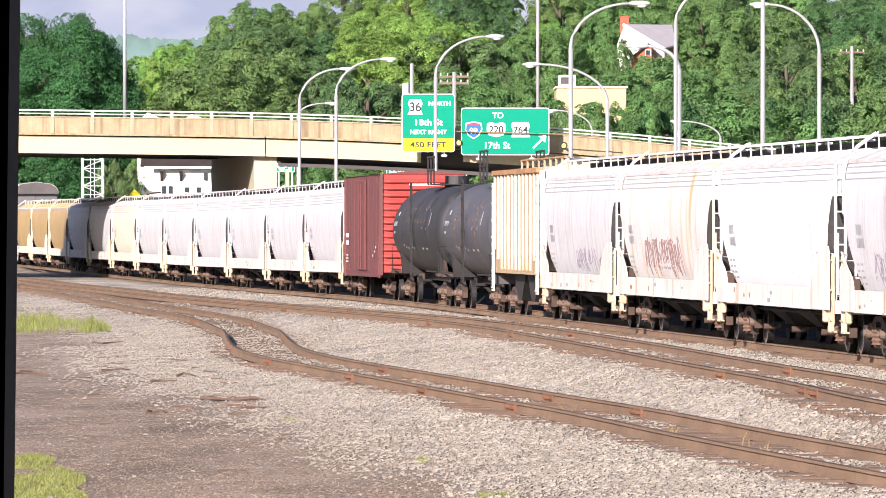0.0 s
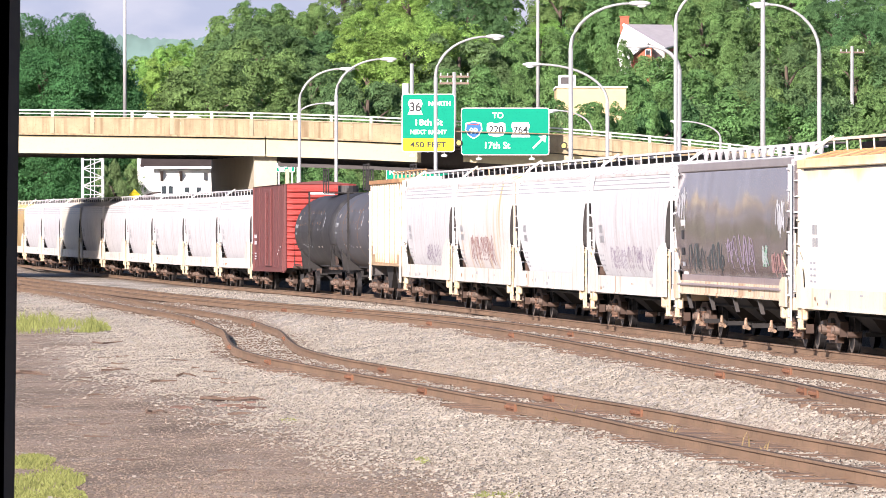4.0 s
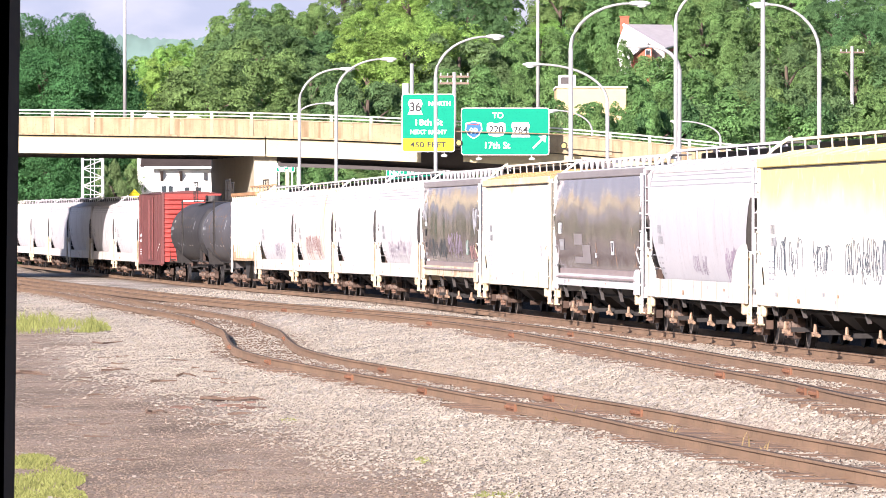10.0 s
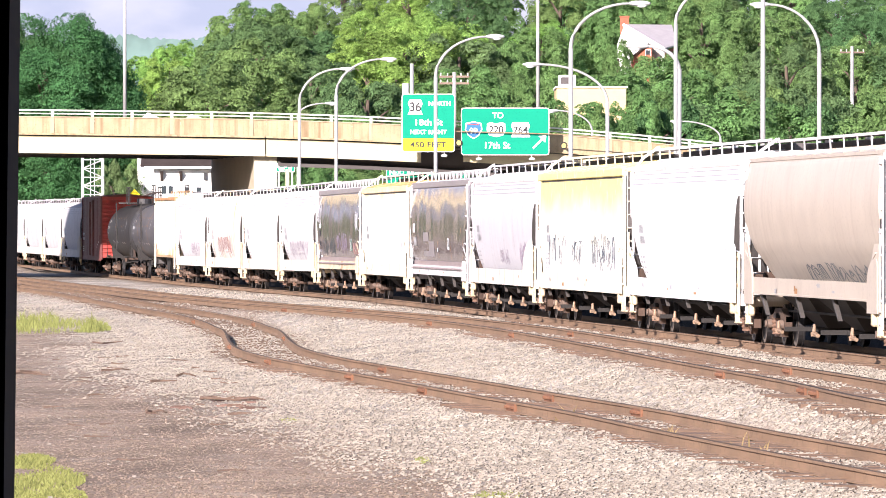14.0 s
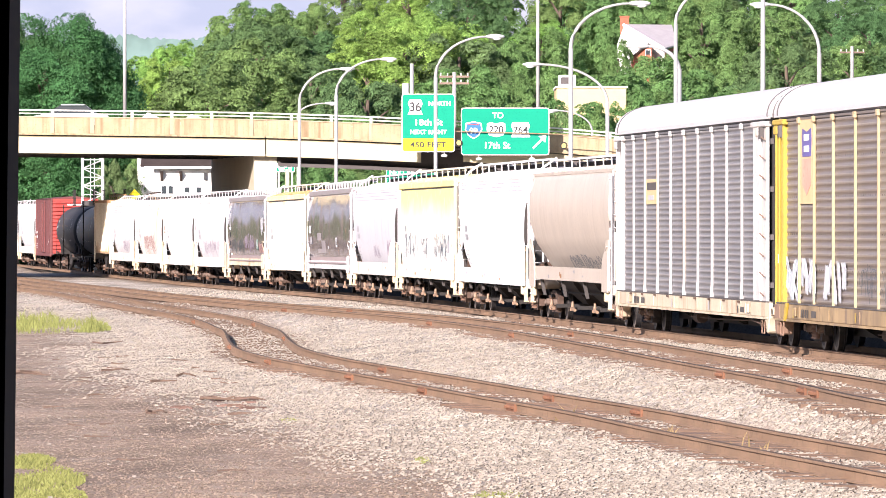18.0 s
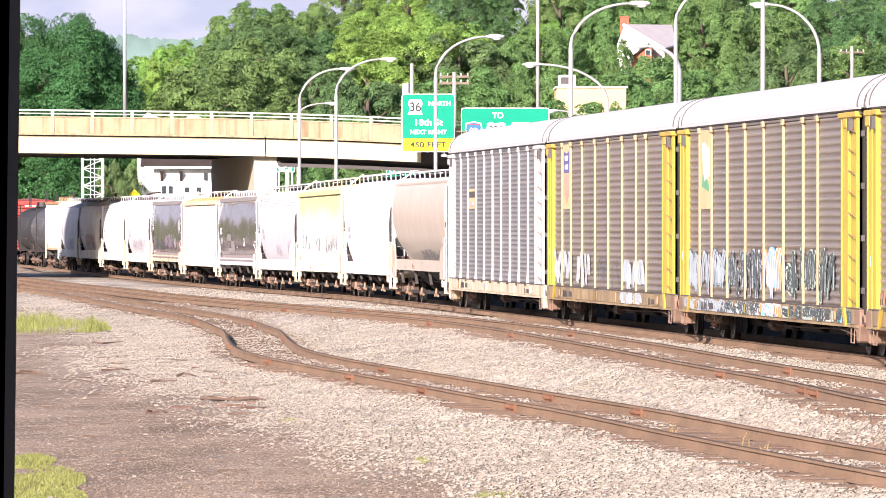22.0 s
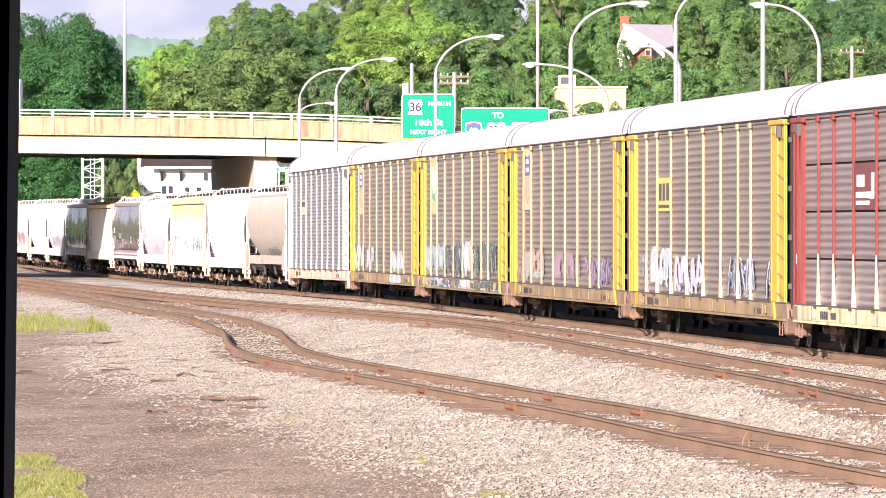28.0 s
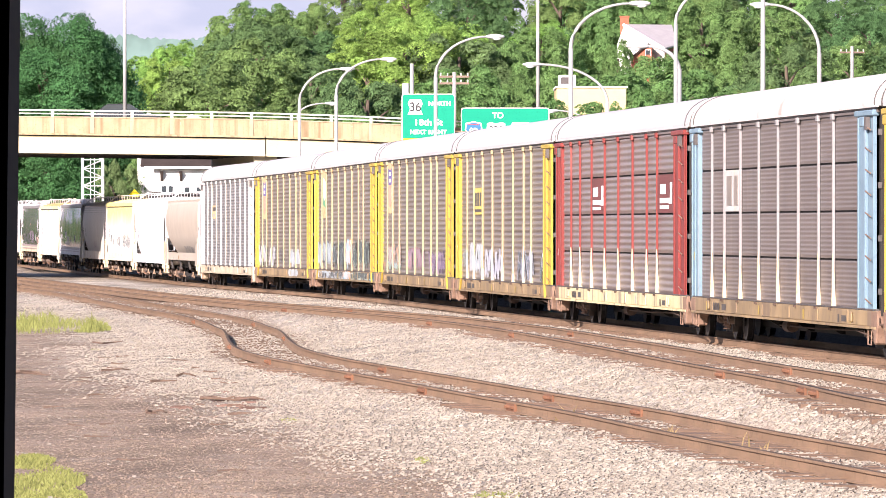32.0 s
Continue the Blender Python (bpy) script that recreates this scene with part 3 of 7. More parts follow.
# ---- loose stone, grass, sticks ----
def stones(name, label, count, seed, far, skew, small, large, on_dirt, colour, lo, hi):
    """Loose stones as low broken pyramids, scattered over the open ballast or over the cinders."""
    rng = np.random.default_rng(seed)
    d = 73 * (far / 73) ** (rng.random(count) ** skew)
    x = rng.uniform(-0.0635, 0.067, count) * d
    pick = rng.random(count)
    keep, zs = [], np.zeros(count)
    for i in range(count):
        s = siding_x(min(d[i], SIDING_END))
        out = smooth(1.0, 5.6, s - 0.75 - x[i] + 1.3 * noise.noise((x[i] * 0.5, d[i] * 0.08, 4)))
        if pick[i] > (0.12 + 0.88 * out if on_dirt else 1.0 - 0.997 * out) or x[i] > main_x(d[i]) - 1.1:
            continue
        if min(abs(abs(x[i] - s) - 0.752), abs(abs(x[i] - second_x(d[i])) - 0.752), abs(abs(x[i] - main_x(d[i])) - 0.752)) < 0.10:
            continue
        if abs(x[i] - s) < 1.25 and pick[i] > 0.45 or abs(x[i] - second_x(d[i])) < 1.3 and pick[i] > 0.4:
            continue
        zs[i] = land(x[i], d[i]) + 0.05 * noise.noise((x[i] * 0.35, d[i] * 0.12, 3)) + 0.025 * noise.noise((x[i] * 1.7, d[i] * 0.6, 9))
        keep.append(i)
    k = np.array(keep)
    m = len(k)
    t = np.arange(3) * 2.0944
    base = np.array([(math.cos(q), math.sin(q), -0.25) for q in t] + [(0.72 * math.cos(q + 0.5), 0.72 * math.sin(q + 0.5), 0.72) for q in t])
    tri = np.array([(0, 1, 4), (0, 4, 3), (1, 2, 5), (1, 5, 4), (2, 0, 3), (2, 3, 5), (3, 4, 5)])
    pts = base[None] * rng.uniform(0.65, 1.3, (m, 6, 1)) * rng.uniform(small, large, (m, 1, 1))
    pts[:, :, 2] *= rng.uniform(0.45, 0.95, (m, 1))
    a = rng.uniform(0, 6.283, m)
    c, s = np.cos(a)[:, None], np.sin(a)[:, None]
    px, py = pts[:, :, 0] * c - pts[:, :, 1] * s, pts[:, :, 0] * s + pts[:, :, 1] * c
    v = np.stack([px + x[k][:, None], py + d[k][:, None], pts[:, :, 2] + zs[k][:, None]], axis=2).reshape(-1, 3)
    f = (tri[None] + (np.arange(m) * 6)[:, None, None]).reshape(-1, 3)
    me = bpy.data.meshes.new(name)
    me.from_pydata(v.tolist(), [], f.tolist())
    ms = mat(name, colour, 0.9, var=0.25, fine=3, spec=0.15)
    N, LK = ms.node_tree.nodes, ms.node_tree.links
    b = N["Principled BSDF"]
    src = b.inputs["Base Color"].links[0].from_socket
    geo, r, hs = N.new("ShaderNodeNewGeometry"), N.new("ShaderNodeMapRange"), N.new("ShaderNodeHueSaturation")
    r.inputs[3].default_value, r.inputs[4].default_value = lo, hi
    LK.new(geo.outputs["Random Per Island"], r.inputs[0])
    LK.new(r.outputs[0], hs.inputs["Value"])
    LK.new(src, hs.inputs["Color"])
    LK.new(hs.outputs[0], b.inputs["Base Color"])
    me.materials.append(ms)
    tagged(new(name, me), label, "gravel", kind="stuff")


stones("ballast_stones", "loose grey and tan crushed stone between the tracks", 290000, 5, 340, 1.12, 0.019, 0.042, False, (0.335, 0.298, 0.245), 0.76, 1.06)
stones("cinders", "small brown cinders and grit on the packed ground", 130000, 6, 240, 1.3, 0.008, 0.020, True, (0.22, 0.17, 0.128), 0.5, 1.5)


def grass_patch(label, spots, count, height, material, seed):
    """Thin bent blades over a few round spots (x, d, radius across, radius along)."""
    rng = random.Random(seed)
    verts, faces = [], []
    for _ in range(count):
        cx, cd, rx, rd = rng.choice(spots)
        r, a = rng.random() ** 0.6, rng.uniform(0, 6.283)
        x, d = cx + rx * r * math.cos(a), cd + rd * r * math.sin(a)
        thin = noise.noise((x * 1.6, d * 0.22, seed))
        if thin < -0.45:
            continue
        z = land(x, d) - 0.03
        h = (0.75 + thin) * height * rng.uniform(0.4, 1.15) * (1.1 - 0.6 * r)
        w = rng.uniform(0.008, 0.016)
        lx, ly = rng.uniform(-0.6, 0.6) * h, rng.uniform(-0.4, 0.4) * h
        k = len(verts)
        verts += [(x - w, d, z), (x + w, d, z), (x + w * 0.8 + lx * 0.35, d + ly * 0.35, z + h * 0.6), (x - w * 0.8 + lx * 0.35, d + ly * 0.35, z + h * 0.6), (x + lx, d + ly, z + h)]
        faces += [(k, k + 1, k + 2, k + 3), (k + 3, k + 2, k + 4)]
    me = bpy.data.meshes.new("grass")
    me.from_pydata(verts, [], faces)
    me.materials.append(material)
    tagged(new("grass", me), label, "grass", kind="stuff")


M_weed = leaf_mat("weed_blades", (0.23, 0.235, 0.075))
M_drystalk = leaf_mat("dry_stalks", (0.30, 0.22, 0.11))
grass_patch("sunlit yellow-green weeds on the cinders", [(-12.65, 212, 1.4, 14), (-11.66, 210, 1.5, 11), (-13.36, 218, 0.9, 18), (-10.36, 205, 0.5, 4)], 1700, 0.50, M_weed, 1)
grass_patch("bright green grass clump at the edge of the yard", [(-5, 84, 0.62, 5.5), (-5.5, 90, 0.4, 4), (-4.44, 79, 0.35, 3)], 5200, 0.15, M_weed, 2)
grass_patch("small green weeds among stones", [(-0.25, 90, 0.16, 2), (0.63, 80, 0.3, 1.2), (-2.42, 110, 0.2, 2), (-8.69, 172, 0.4, 3)], 700, 0.09, M_weed, 3)
grass_patch("dry straw-coloured stalks beside the siding rail", [(4.06, 91.5, 0.35, 0.8), (3.18, 97, 0.2, 0.8), (1.96, 105, 0.25, 1.0), (1.31, 112, 0.3, 1)], 45, 0.34, M_drystalk, 4)


def stick(pts, r):
    bm = bmesh.new()
    tube(bm, pts, r, 6, r * 0.5)
    s = part("stick", bm, M_stick)
    tagged(s, "dead grey-brown branch lying on the cinders", "stick", group="fallen sticks")


rng = random.Random(8)
for px, d, L in ((-3.74, 121, 1.0), (-3.41, 121.5, 0.5), (-3.97, 122, 0.6), (-5.44, 135, 0.5), (-8.73, 180, 0.8), (-4.74, 114, 0.3), (-8.57, 143, 0.9), (-8.75, 145, 0.7), (-6.9, 146, 0.6), (-5.19, 140, 0.4)):
    z = land(px, d) + 0.03
    p = Vector((px - L / 2, d, z))
    pts = [p + Vector((L * t, rng.uniform(-0.25, 0.25), rng.uniform(0.0, 0.06))) for t in (0, 0.35, 0.7, 1)]
    stick(pts, 0.028)
# a heap of broken reddish ties and splinters at the cinders' edge
M_splinter = mat("reddish_splintered_wood", (0.15, 0.09, 0.068), 0.9, var=0.3, fine=8)
for k in range(9):
    x, d = -3.74 + rng.uniform(-0.75, 0.75), 121 + rng.uniform(-5.0, 6.0)
    L, z = rng.uniform(0.2, 0.6), land(x, d) + 0.02
    bm = boxes((-L / 2, L / 2, -0.03, 0.03, -0.02, 0.02), (-L * 0.3, L * 0.42, -0.025, 0.02, 0.017, 0.035))
    p = part("wood_splinter", bevelled(bm, 0.01, 1), M_splinter)
    p.matrix_basis = pose(x, d, z, 0, rng.uniform(-6, 6), rng.uniform(-35, 35))
    tagged(p, "splintered piece of reddish old timber on the cinders", "wood scrap", group="timber scraps")
for k in range(34):
    d = rng.uniform(84, 165)
    x = rng.uniform(-0.060, -0.028) * d
    L, z = rng.uniform(0.12, 0.4), land(x, d) + 0.02
    pts = [Vector((x + L * (q - 0.5), d + rng.uniform(-0.1, 0.1), z + rng.uniform(0, 0.03))) for q in (0, 0.5, 1)]
    stick(pts, rng.uniform(0.010, 0.02))


# ---- road bridge across the line ----
B0, B1 = 391.0, 419.0


def deck_top(x):
    """Height of the bridge's hand rail: level, then falling to the right over a long crest."""
    x = max(-60.0, min(26.0, x))
    return 9.28 - 0.012 * (x + 24.1) - 0.00157 * max(0.0, x + 14.3) ** 2


def swept(x0, x1, top, bottom, y0, y1, step=2.5):
    """A bar along the bridge between two heights under the hand rail's line."""
    bm = bmesh.new()
    n = max(1, int((x1 - x0) / step))
    rings = []
    for i in range(n + 1):
        x = x0 + (x1 - x0) * i / n
        t = deck_top(x)
        rings.append([bm.verts.new(p) for p in ((x, y0, t - bottom), (x, y1, t - bottom), (x, y1, t - top), (x, y0, t - top))])
    for a, b in zip(rings, rings[1:]):
        for k in range(4):
            bm.faces.new((a[k], b[k], b[(k + 1) % 4], a[(k + 1) % 4]))
    bm.faces.new(rings[0])
    bm.faces.new(rings[-1][::-1])
    bmesh.ops.recalc_face_normals(bm, faces=bm.faces)
    return bm


def bridge():
    br = empty("road_bridge", Matrix())
    tagged(br, "long concrete and cream-painted girder road bridge over the tracks", "bridge", kind="structure")
    xl, xr = -45.0, 42.0
    xj = -10.02
    x = -24.55 - 4.85 * 4
    while x < xr:
        bm = swept(x + 0.012, x + 4.85 - 0.012, 0.40, 1.40, B0, B0 + 0.25)
        part("parapet_panel", bm, M_concrete, br)
        part("far_parapet_panel", swept(x + 0.012, x + 4.838, 0.40, 1.40, B1 - 0.25, B1), M_concrete, br)
        x += 4.85
    part("ledge", swept(xl, xj - 0.03, 1.34, 1.44, B0 - 0.12, B0 + 0.3), M_concrete, br)
    part("ledge", swept(xj + 0.03, xr, 1.34, 1.44, B0 - 0.12, B0 + 0.3), M_concrete, br)
    part("deck_slab", swept(xl, xr, 1.30, 1.50, B0 + 0.26, B1 - 0.26), M_asphalt, br, "asphalt-surfaced bridge deck")
    g = part("girder", swept(xl, xj - 0.03, 1.50, 2.47, B0 + 0.12, B0 + 0.22), M_girder, br)
    part("girder_flange", swept(xl, xj - 0.03, 2.43, 2.475, B0 + 0.02, B0 + 0.42), M_girder, g)
    g = part("girder", swept(xj + 0.03, -1.24, 1.50, 2.47, B0 + 0.12, B0 + 0.22), M_girder, br)
    part("girder_flange", swept(xj + 0.03, -1.24, 2.43, 2.475, B0 + 0.02, B0 + 0.42), M_girder, g)
    part("girder", swept(1.15, xr, 1.50, 2.30, B0 + 0.12, B0 + 0.22), M_girder, br)
    y = B0 + 3.2
    while y < B1:
        part("inner_girder", swept(xl, xr, 1.50, 2.47, y, y + 0.3), M_soffit, br, "steel girder under the deck with shade painted into its colour")
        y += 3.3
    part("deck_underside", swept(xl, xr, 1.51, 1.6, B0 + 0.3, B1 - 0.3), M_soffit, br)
    for xa, xb in ((-372.0, xl - 0.02), (xr + 0.02, 332.0)):
        part("approach_deck", boxes((xa, xb, B0, B1, deck_top(xa if xa < 0 else xb) - 1.5, deck_top(xa if xa < 0 else xb) - 1.3)), M_asphalt, br)
        part("approach_parapet", boxes((xa, xb, B0, B0 + 0.25, deck_top(xa if xa < 0 else xb) - 1.3, deck_top(xa if xa < 0 else xb) - 0.4)), M_concrete, br)
        for k in range(10):
            x = xa + 8 + (xb - xa - 16) * k / 9
            part("approach_pier", boxes((x - 0.8, x + 0.8, B0 + 2, B1 - 2, -0.6, deck_top(x) - 1.5)), M_pier, br)
    # two-bar hand rail with cast posts
    x = -24.32 - 2.25 * 9
    while x < xr:
        t = deck_top(x)
        part("rail_post", solid([(B0 + 0.05, t - 0.42), (B0 + 0.22, t - 0.42), (B0 + 0.2, t), (B0 + 0.08, t)], x - 0.08, x + 0.08, "x"), M_alu, br)
        part("pilaster", solid([(B0 - 0.05, t - 1.33), (B0 - 0.004, t - 1.33), (B0 - 0.004, t - 0.42), (B0 - 0.035, t - 0.42)], x - 0.11, x + 0.11, "x"), M_parapet, br)
        part("parapet_cap", swept(x + 0.03, x + 2.22, 0.385, 0.44, B0 - 0.05, B0 + 0.27), M_parapet, br)
        x += 2.25
    for a, b in ((0.0, 0.085), (0.20, 0.265)):
        part("hand_rail", swept(xl, xr, a, b, B0 + 0.02, B0 + 0.10), M_alu, br)
        part("far_hand_rail", swept(xl, xr, a, b, B1 - 0.12, B1 - 0.04), M_alu, br)
    # wall pier in line with the tracks, cream end and long shaded side
    bm = bmesh.new()
    x0, x1 = -10.68, -9.4
    s = -0.124
    v = []
    for z in (-0.6, 6.72):
        v.append([bm.verts.new(p) for p in ((x0, 391.6, z), (x1, 391.6, z), (x1 + 26.8 * s, 418.4, z), (x0 + 26.8 * s, 418.4, z))])
    for k in range(4):
        bm.faces.new((v[0][k], v[0][(k + 1) % 4], v[1][(k + 1) % 4], v[1][k]))
    bm.faces.new(v[0][::-1])
    bm.faces.new(v[1])
    part("pier", bm, M_pier, br, "buff concrete wall pier under the bridge")
    part("pier", boxes((17.5, 20.5, 392, 418, -0.6, deck_top(19) - 2.47)), M_pier, br)
    part("pier", boxes((-39, -36.5, 392, 418, -0.6, deck_top(-38) - 2.47)), M_pier, br)


bridge()


def ramp():
    r = empty("slip_road_ramp", Matrix())
    tagged(r, "steel slip-road deck behind the main bridge, shade painted in", "bridge", kind="structure")
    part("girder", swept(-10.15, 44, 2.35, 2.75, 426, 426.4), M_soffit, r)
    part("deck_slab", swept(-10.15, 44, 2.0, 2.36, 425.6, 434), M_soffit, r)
    part("column", boxes((-9.77, -9.53, 429, 429.6, -0.6, 6.2)), M_pier, r)
    part("column", boxes((21, 22.2, 429, 430.2, -0.6, 4.6)), M_pier, r)


ramp()


# ---- highway signs on the bridge ----
def rounded(w, h, r, n=5):
    pts = []
    for cx, cz, a0 in ((w / 2 - r, h / 2 - r, 0), (-w / 2 + r, h / 2 - r, 90), (-w / 2 + r, -h / 2 + r, 180), (w / 2 - r, -h / 2 + r, 270)):
        for k in range(n + 1):
            a = radians(a0 + 90 * k / n)
            pts.append((cx + r * math.cos(a), cz + r * math.sin(a)))
    return pts


UP = pose(0, 0, 0, 90)


def sign_base(name, label, centre, w, h):
    s = empty(name, Matrix.Translation(centre))
    tagged(s, label, "road sign", group="highway signs")
    part("border", solid(rounded(w, h, 0.16), -0.03, 0.0), M_signwhite, s, "white edge border")
    part("panel", solid(rounded(w - 0.08, h - 0.08, 0.14), -0.036, -0.031), M_signgreen, s, "green reflective sheeting")
    for x in (-w * 0.3, w * 0.3):
        part("bracket", boxes((x - 0.05, x + 0.05, 0.0, 1.9, -h * 0.35, -h * 0.28), (x - 0.05, x + 0.05, 0.0, 0.1, -h * 0.48, h * 0.45)), M_alu, s)
        part("sign_light", bevelled(boxes((x - 0.16, x + 0.16, -0.75, -0.45, -h / 2 - 0.28, -h / 2 - 0.14)), 0.03), M_lamp, s)
        part("light_arm", tubes(0.025, [(x, 0.1, -h / 2 + 0.05), (x, -0.1, -h / 2 - 0.18), (x, -0.5, -h / 2 - 0.2)]), M_alu, s)
    return s


def sign_pair():
    d = 389.3
    k = d / 12250
    s = sign_base("highway_sign", "green exit sign with a yellow distance strip on the bridge", (-0.83, 389.3, 8.47), 94 * k, 103 * k)
    f = -0.045
    part("distance_strip", solid(rounded(90 * k, 23 * k, 0.1), -0.041, -0.0365), M_signyellow, s, "yellow strip").location = (0, 0, -38.5 * k)
    part("shield", solid([(-0.34, 0.42), (0.34, 0.42), (0.42, 0.2), (0.3, -0.1), (0.42, -0.42), (-0.42, -0.42), (-0.3, -0.1), (-0.42, 0.2)], -0.041, -0.0365), M_signwhite, s, "white keystone shield").location = (-23 * k, 0, 28 * k)
    for txt, size, x, z, m, st in (("36", 0.72, -23, 27.5, M_signblack, 0.95), ("NORTH", 0.36, 20, 34, M_signwhite, 1.0), ("18th St", 0.50, 0, 0.5, M_signwhite, 1.12), ("NEXT RIGHT", 0.33, 0, -16.5, M_signwhite, 1.08), ("450 FEET", 0.42, 0, -39, M_signblack, 1.25)):
        lettering("legend", txt, size, m, s, Matrix.Translation((x * k, f, z * k)) @ UP, "%s lettering" % ("black" if m is M_signblack else "white"), st)
    s = sign_base("highway_sign", "wide green sign with three route shields and an arrow", (3.5, 389.3, 7.99), 156 * k, 84 * k)
    part("shield_edge", solid([(-0.46, 0.38), (0, 0.48), (0.46, 0.38), (0.49, 0.0), (0.3, -0.34), (0, -0.53), (-0.3, -0.34), (-0.49, 0.0)], -0.0395, -0.0365), M_signwhite, s, "white shield edge").location = (-56 * k, 0, 3 * k)
    part("interstate_shield", solid([(-0.40, 0.33), (0, 0.42), (0.40, 0.33), (0.42, 0.0), (0.25, -0.3), (0, -0.46), (-0.25, -0.3), (-0.42, 0.0)], -0.041, -0.0365), M_signblue, s, "blue and red interstate shield").location = (-56 * k, 0, 3 * k)
    part("shield_crown", boxes((-0.30, 0.30, -0.0445, -0.0415, 0.27, 0.33)), M_signred, s).location = (-56 * k, 0, 3 * k)
    part("us_route_shield", solid([(-0.5, 0.36), (-0.3, 0.42), (0, 0.36), (0.3, 0.42), (0.5, 0.36), (0.54, 0.0), (0.42, -0.3), (0, -0.42), (-0.42, -0.3), (-0.54, 0)], -0.041, -0.0365), M_signwhite, s, "white route shield").location = (-16 * k, 0, 3 * k)
    part("keystone_shield", solid([(-0.45, 0.42), (0.45, 0.42), (0.54, 0.22), (0.42, -0.06), (0.54, -0.42), (-0.54, -0.42), (-0.42, -0.06), (-0.54, 0.22)], -0.041, -0.0365), M_signwhite, s, "white keystone shield").location = (27 * k, 0, 3 * k)
    for txt, size, x, z, m in (("TO", 0.45, -13, 28, M_signwhite), ("99", 0.46, -56, 0.5, M_signwhite), ("220", 0.55, -16, 3, M_signblack), ("764", 0.55, 27, 2, M_signblack), ("17th St", 0.52, -15, -25, M_signwhite)):
        lettering("legend", txt, size, m, s, Matrix.Translation((x * k, f - 0.002, z * k)) @ UP, "%s lettering" % ("black" if m is M_signblack else "white"))
    bm = bmesh.new()
    prism(bm, [(-0.42, -0.34), (-0.34, -0.42), (0.16, 0.08), (0.3, -0.06), (0.38, 0.38), (-0.06, 0.3), (0.08, 0.16)], -0.041, -0.0365)
    part("arrow", bm, M_signwhite, s, "white diagonal arrow").location = (61 * k, 0, -18 * k)
    # small amber beacons on a conduit between the signs
    for px, y in ((812, 253), (998, 258)):
        c = Vector((-24.9 + px * 0.03176, 389.2, EYE + (401 - y) * 0.03176))
        b = empty("flashing_beacon", Matrix.Translation(c))
        tagged(b, "yellow round warning beacon beside the sign", "beacon")
        part("backing", solid([(0.21 * math.cos(a), 0.21 * math.sin(a)) for a in np.linspace(0, 6.28, 17)[:-1]], 0, 0.2), M_under, b, "dark lamp housing")
        part("lens", solid([(0.13 * math.cos(a), 0.14 * math.sin(a)) for a in np.linspace(0, 6.28, 13)[:-1]], -0.03, 0.0), M_logoyellow, b, "amber lens")
        part("stem", boxes((-0.04, 0.04, 0.14, 1.9, -0.05, 0.05)), M_alu, b)
    tagged(part("conduit", tubes(0.035, [(0.7, 389.1, 7.99), (6.54, 389.1, 7.83), (9.24, 389.1, 7.64)]), M_sill), "thin rusty conduit across the sign fronts", "pipe")


sign_pair()


def small_sign(label, centre, w, h, material, diamond=False, words=None):
    s = empty("road_sign", Matrix.Translation((centre[0], centre[1], -0.6)))
    tagged(s, label, "road sign")
    z = centre[2] + 0.6
    if diamond:
        part("panel", solid([(0, z + h / 2), (w / 2, z), (0, z - h / 2), (-w / 2, z)], -0.02, 0.0), material, s)
        part("post", boxes((-0.04, 0.04, 0.002, 0.06, 0, z)), M_pole, s)
    else:
        part("border", solid([(a, c + z) for a, c in rounded(w, h, 0.1)], -0.02, 0.0), M_signwhite, s)
        part("panel", solid([(a, c + z) for a, c in rounded(w - 0.08, h - 0.08, 0.08)], -0.027, -0.021), material, s)
        for x in (-w * 0.35, w * 0.35):
            part("post", boxes((x - 0.06, x + 0.06, 0.002, 0.12, 0, z + h * 0.4)), M_pole, s)
        bars = [(-0.36, 0.16, 0.22), (0.0, 0.2, 0.22), (0.3, 0.12, 0.22), (-0.2, 0.3, -0.15), (0.25, 0.18, -0.15)]
        if words:
            lettering("legend", words, 0.40, M_signwhite, s, Matrix.Translation((-1.25, -0.035, z + 0.44)) @ UP, "white lettering")
            part("yellow_panel", boxes((0.35, 2.45, -0.05, -0.03, z - 0.6, z - 0.05)), M_signyellow, s, "yellow panel on the sign")
            bars = []
        for bx, bw, bz in bars:
            part("legend_bar", boxes(((bx - bw / 2) * w, (bx + bw / 2) * w, -0.034, -0.028, z + bz * h - 0.1, z + bz * h + 0.1)), M_signwhite, s)


small_sign("green direction sign on posts beyond the bridge", (-9.93, 436, 6.35), 1.2, 0.55, M_signgreen)
small_sign("green direction sign beyond the slip road", (-1.05, 445, 5.67), 5.2, 1.35, M_signgreen, words="NEXT RIGHT")
small_sign("yellow diamond warning sign beside the far road", (-19.61, 440, 4.66), 0.72, 0.72, M_signyellow, True)


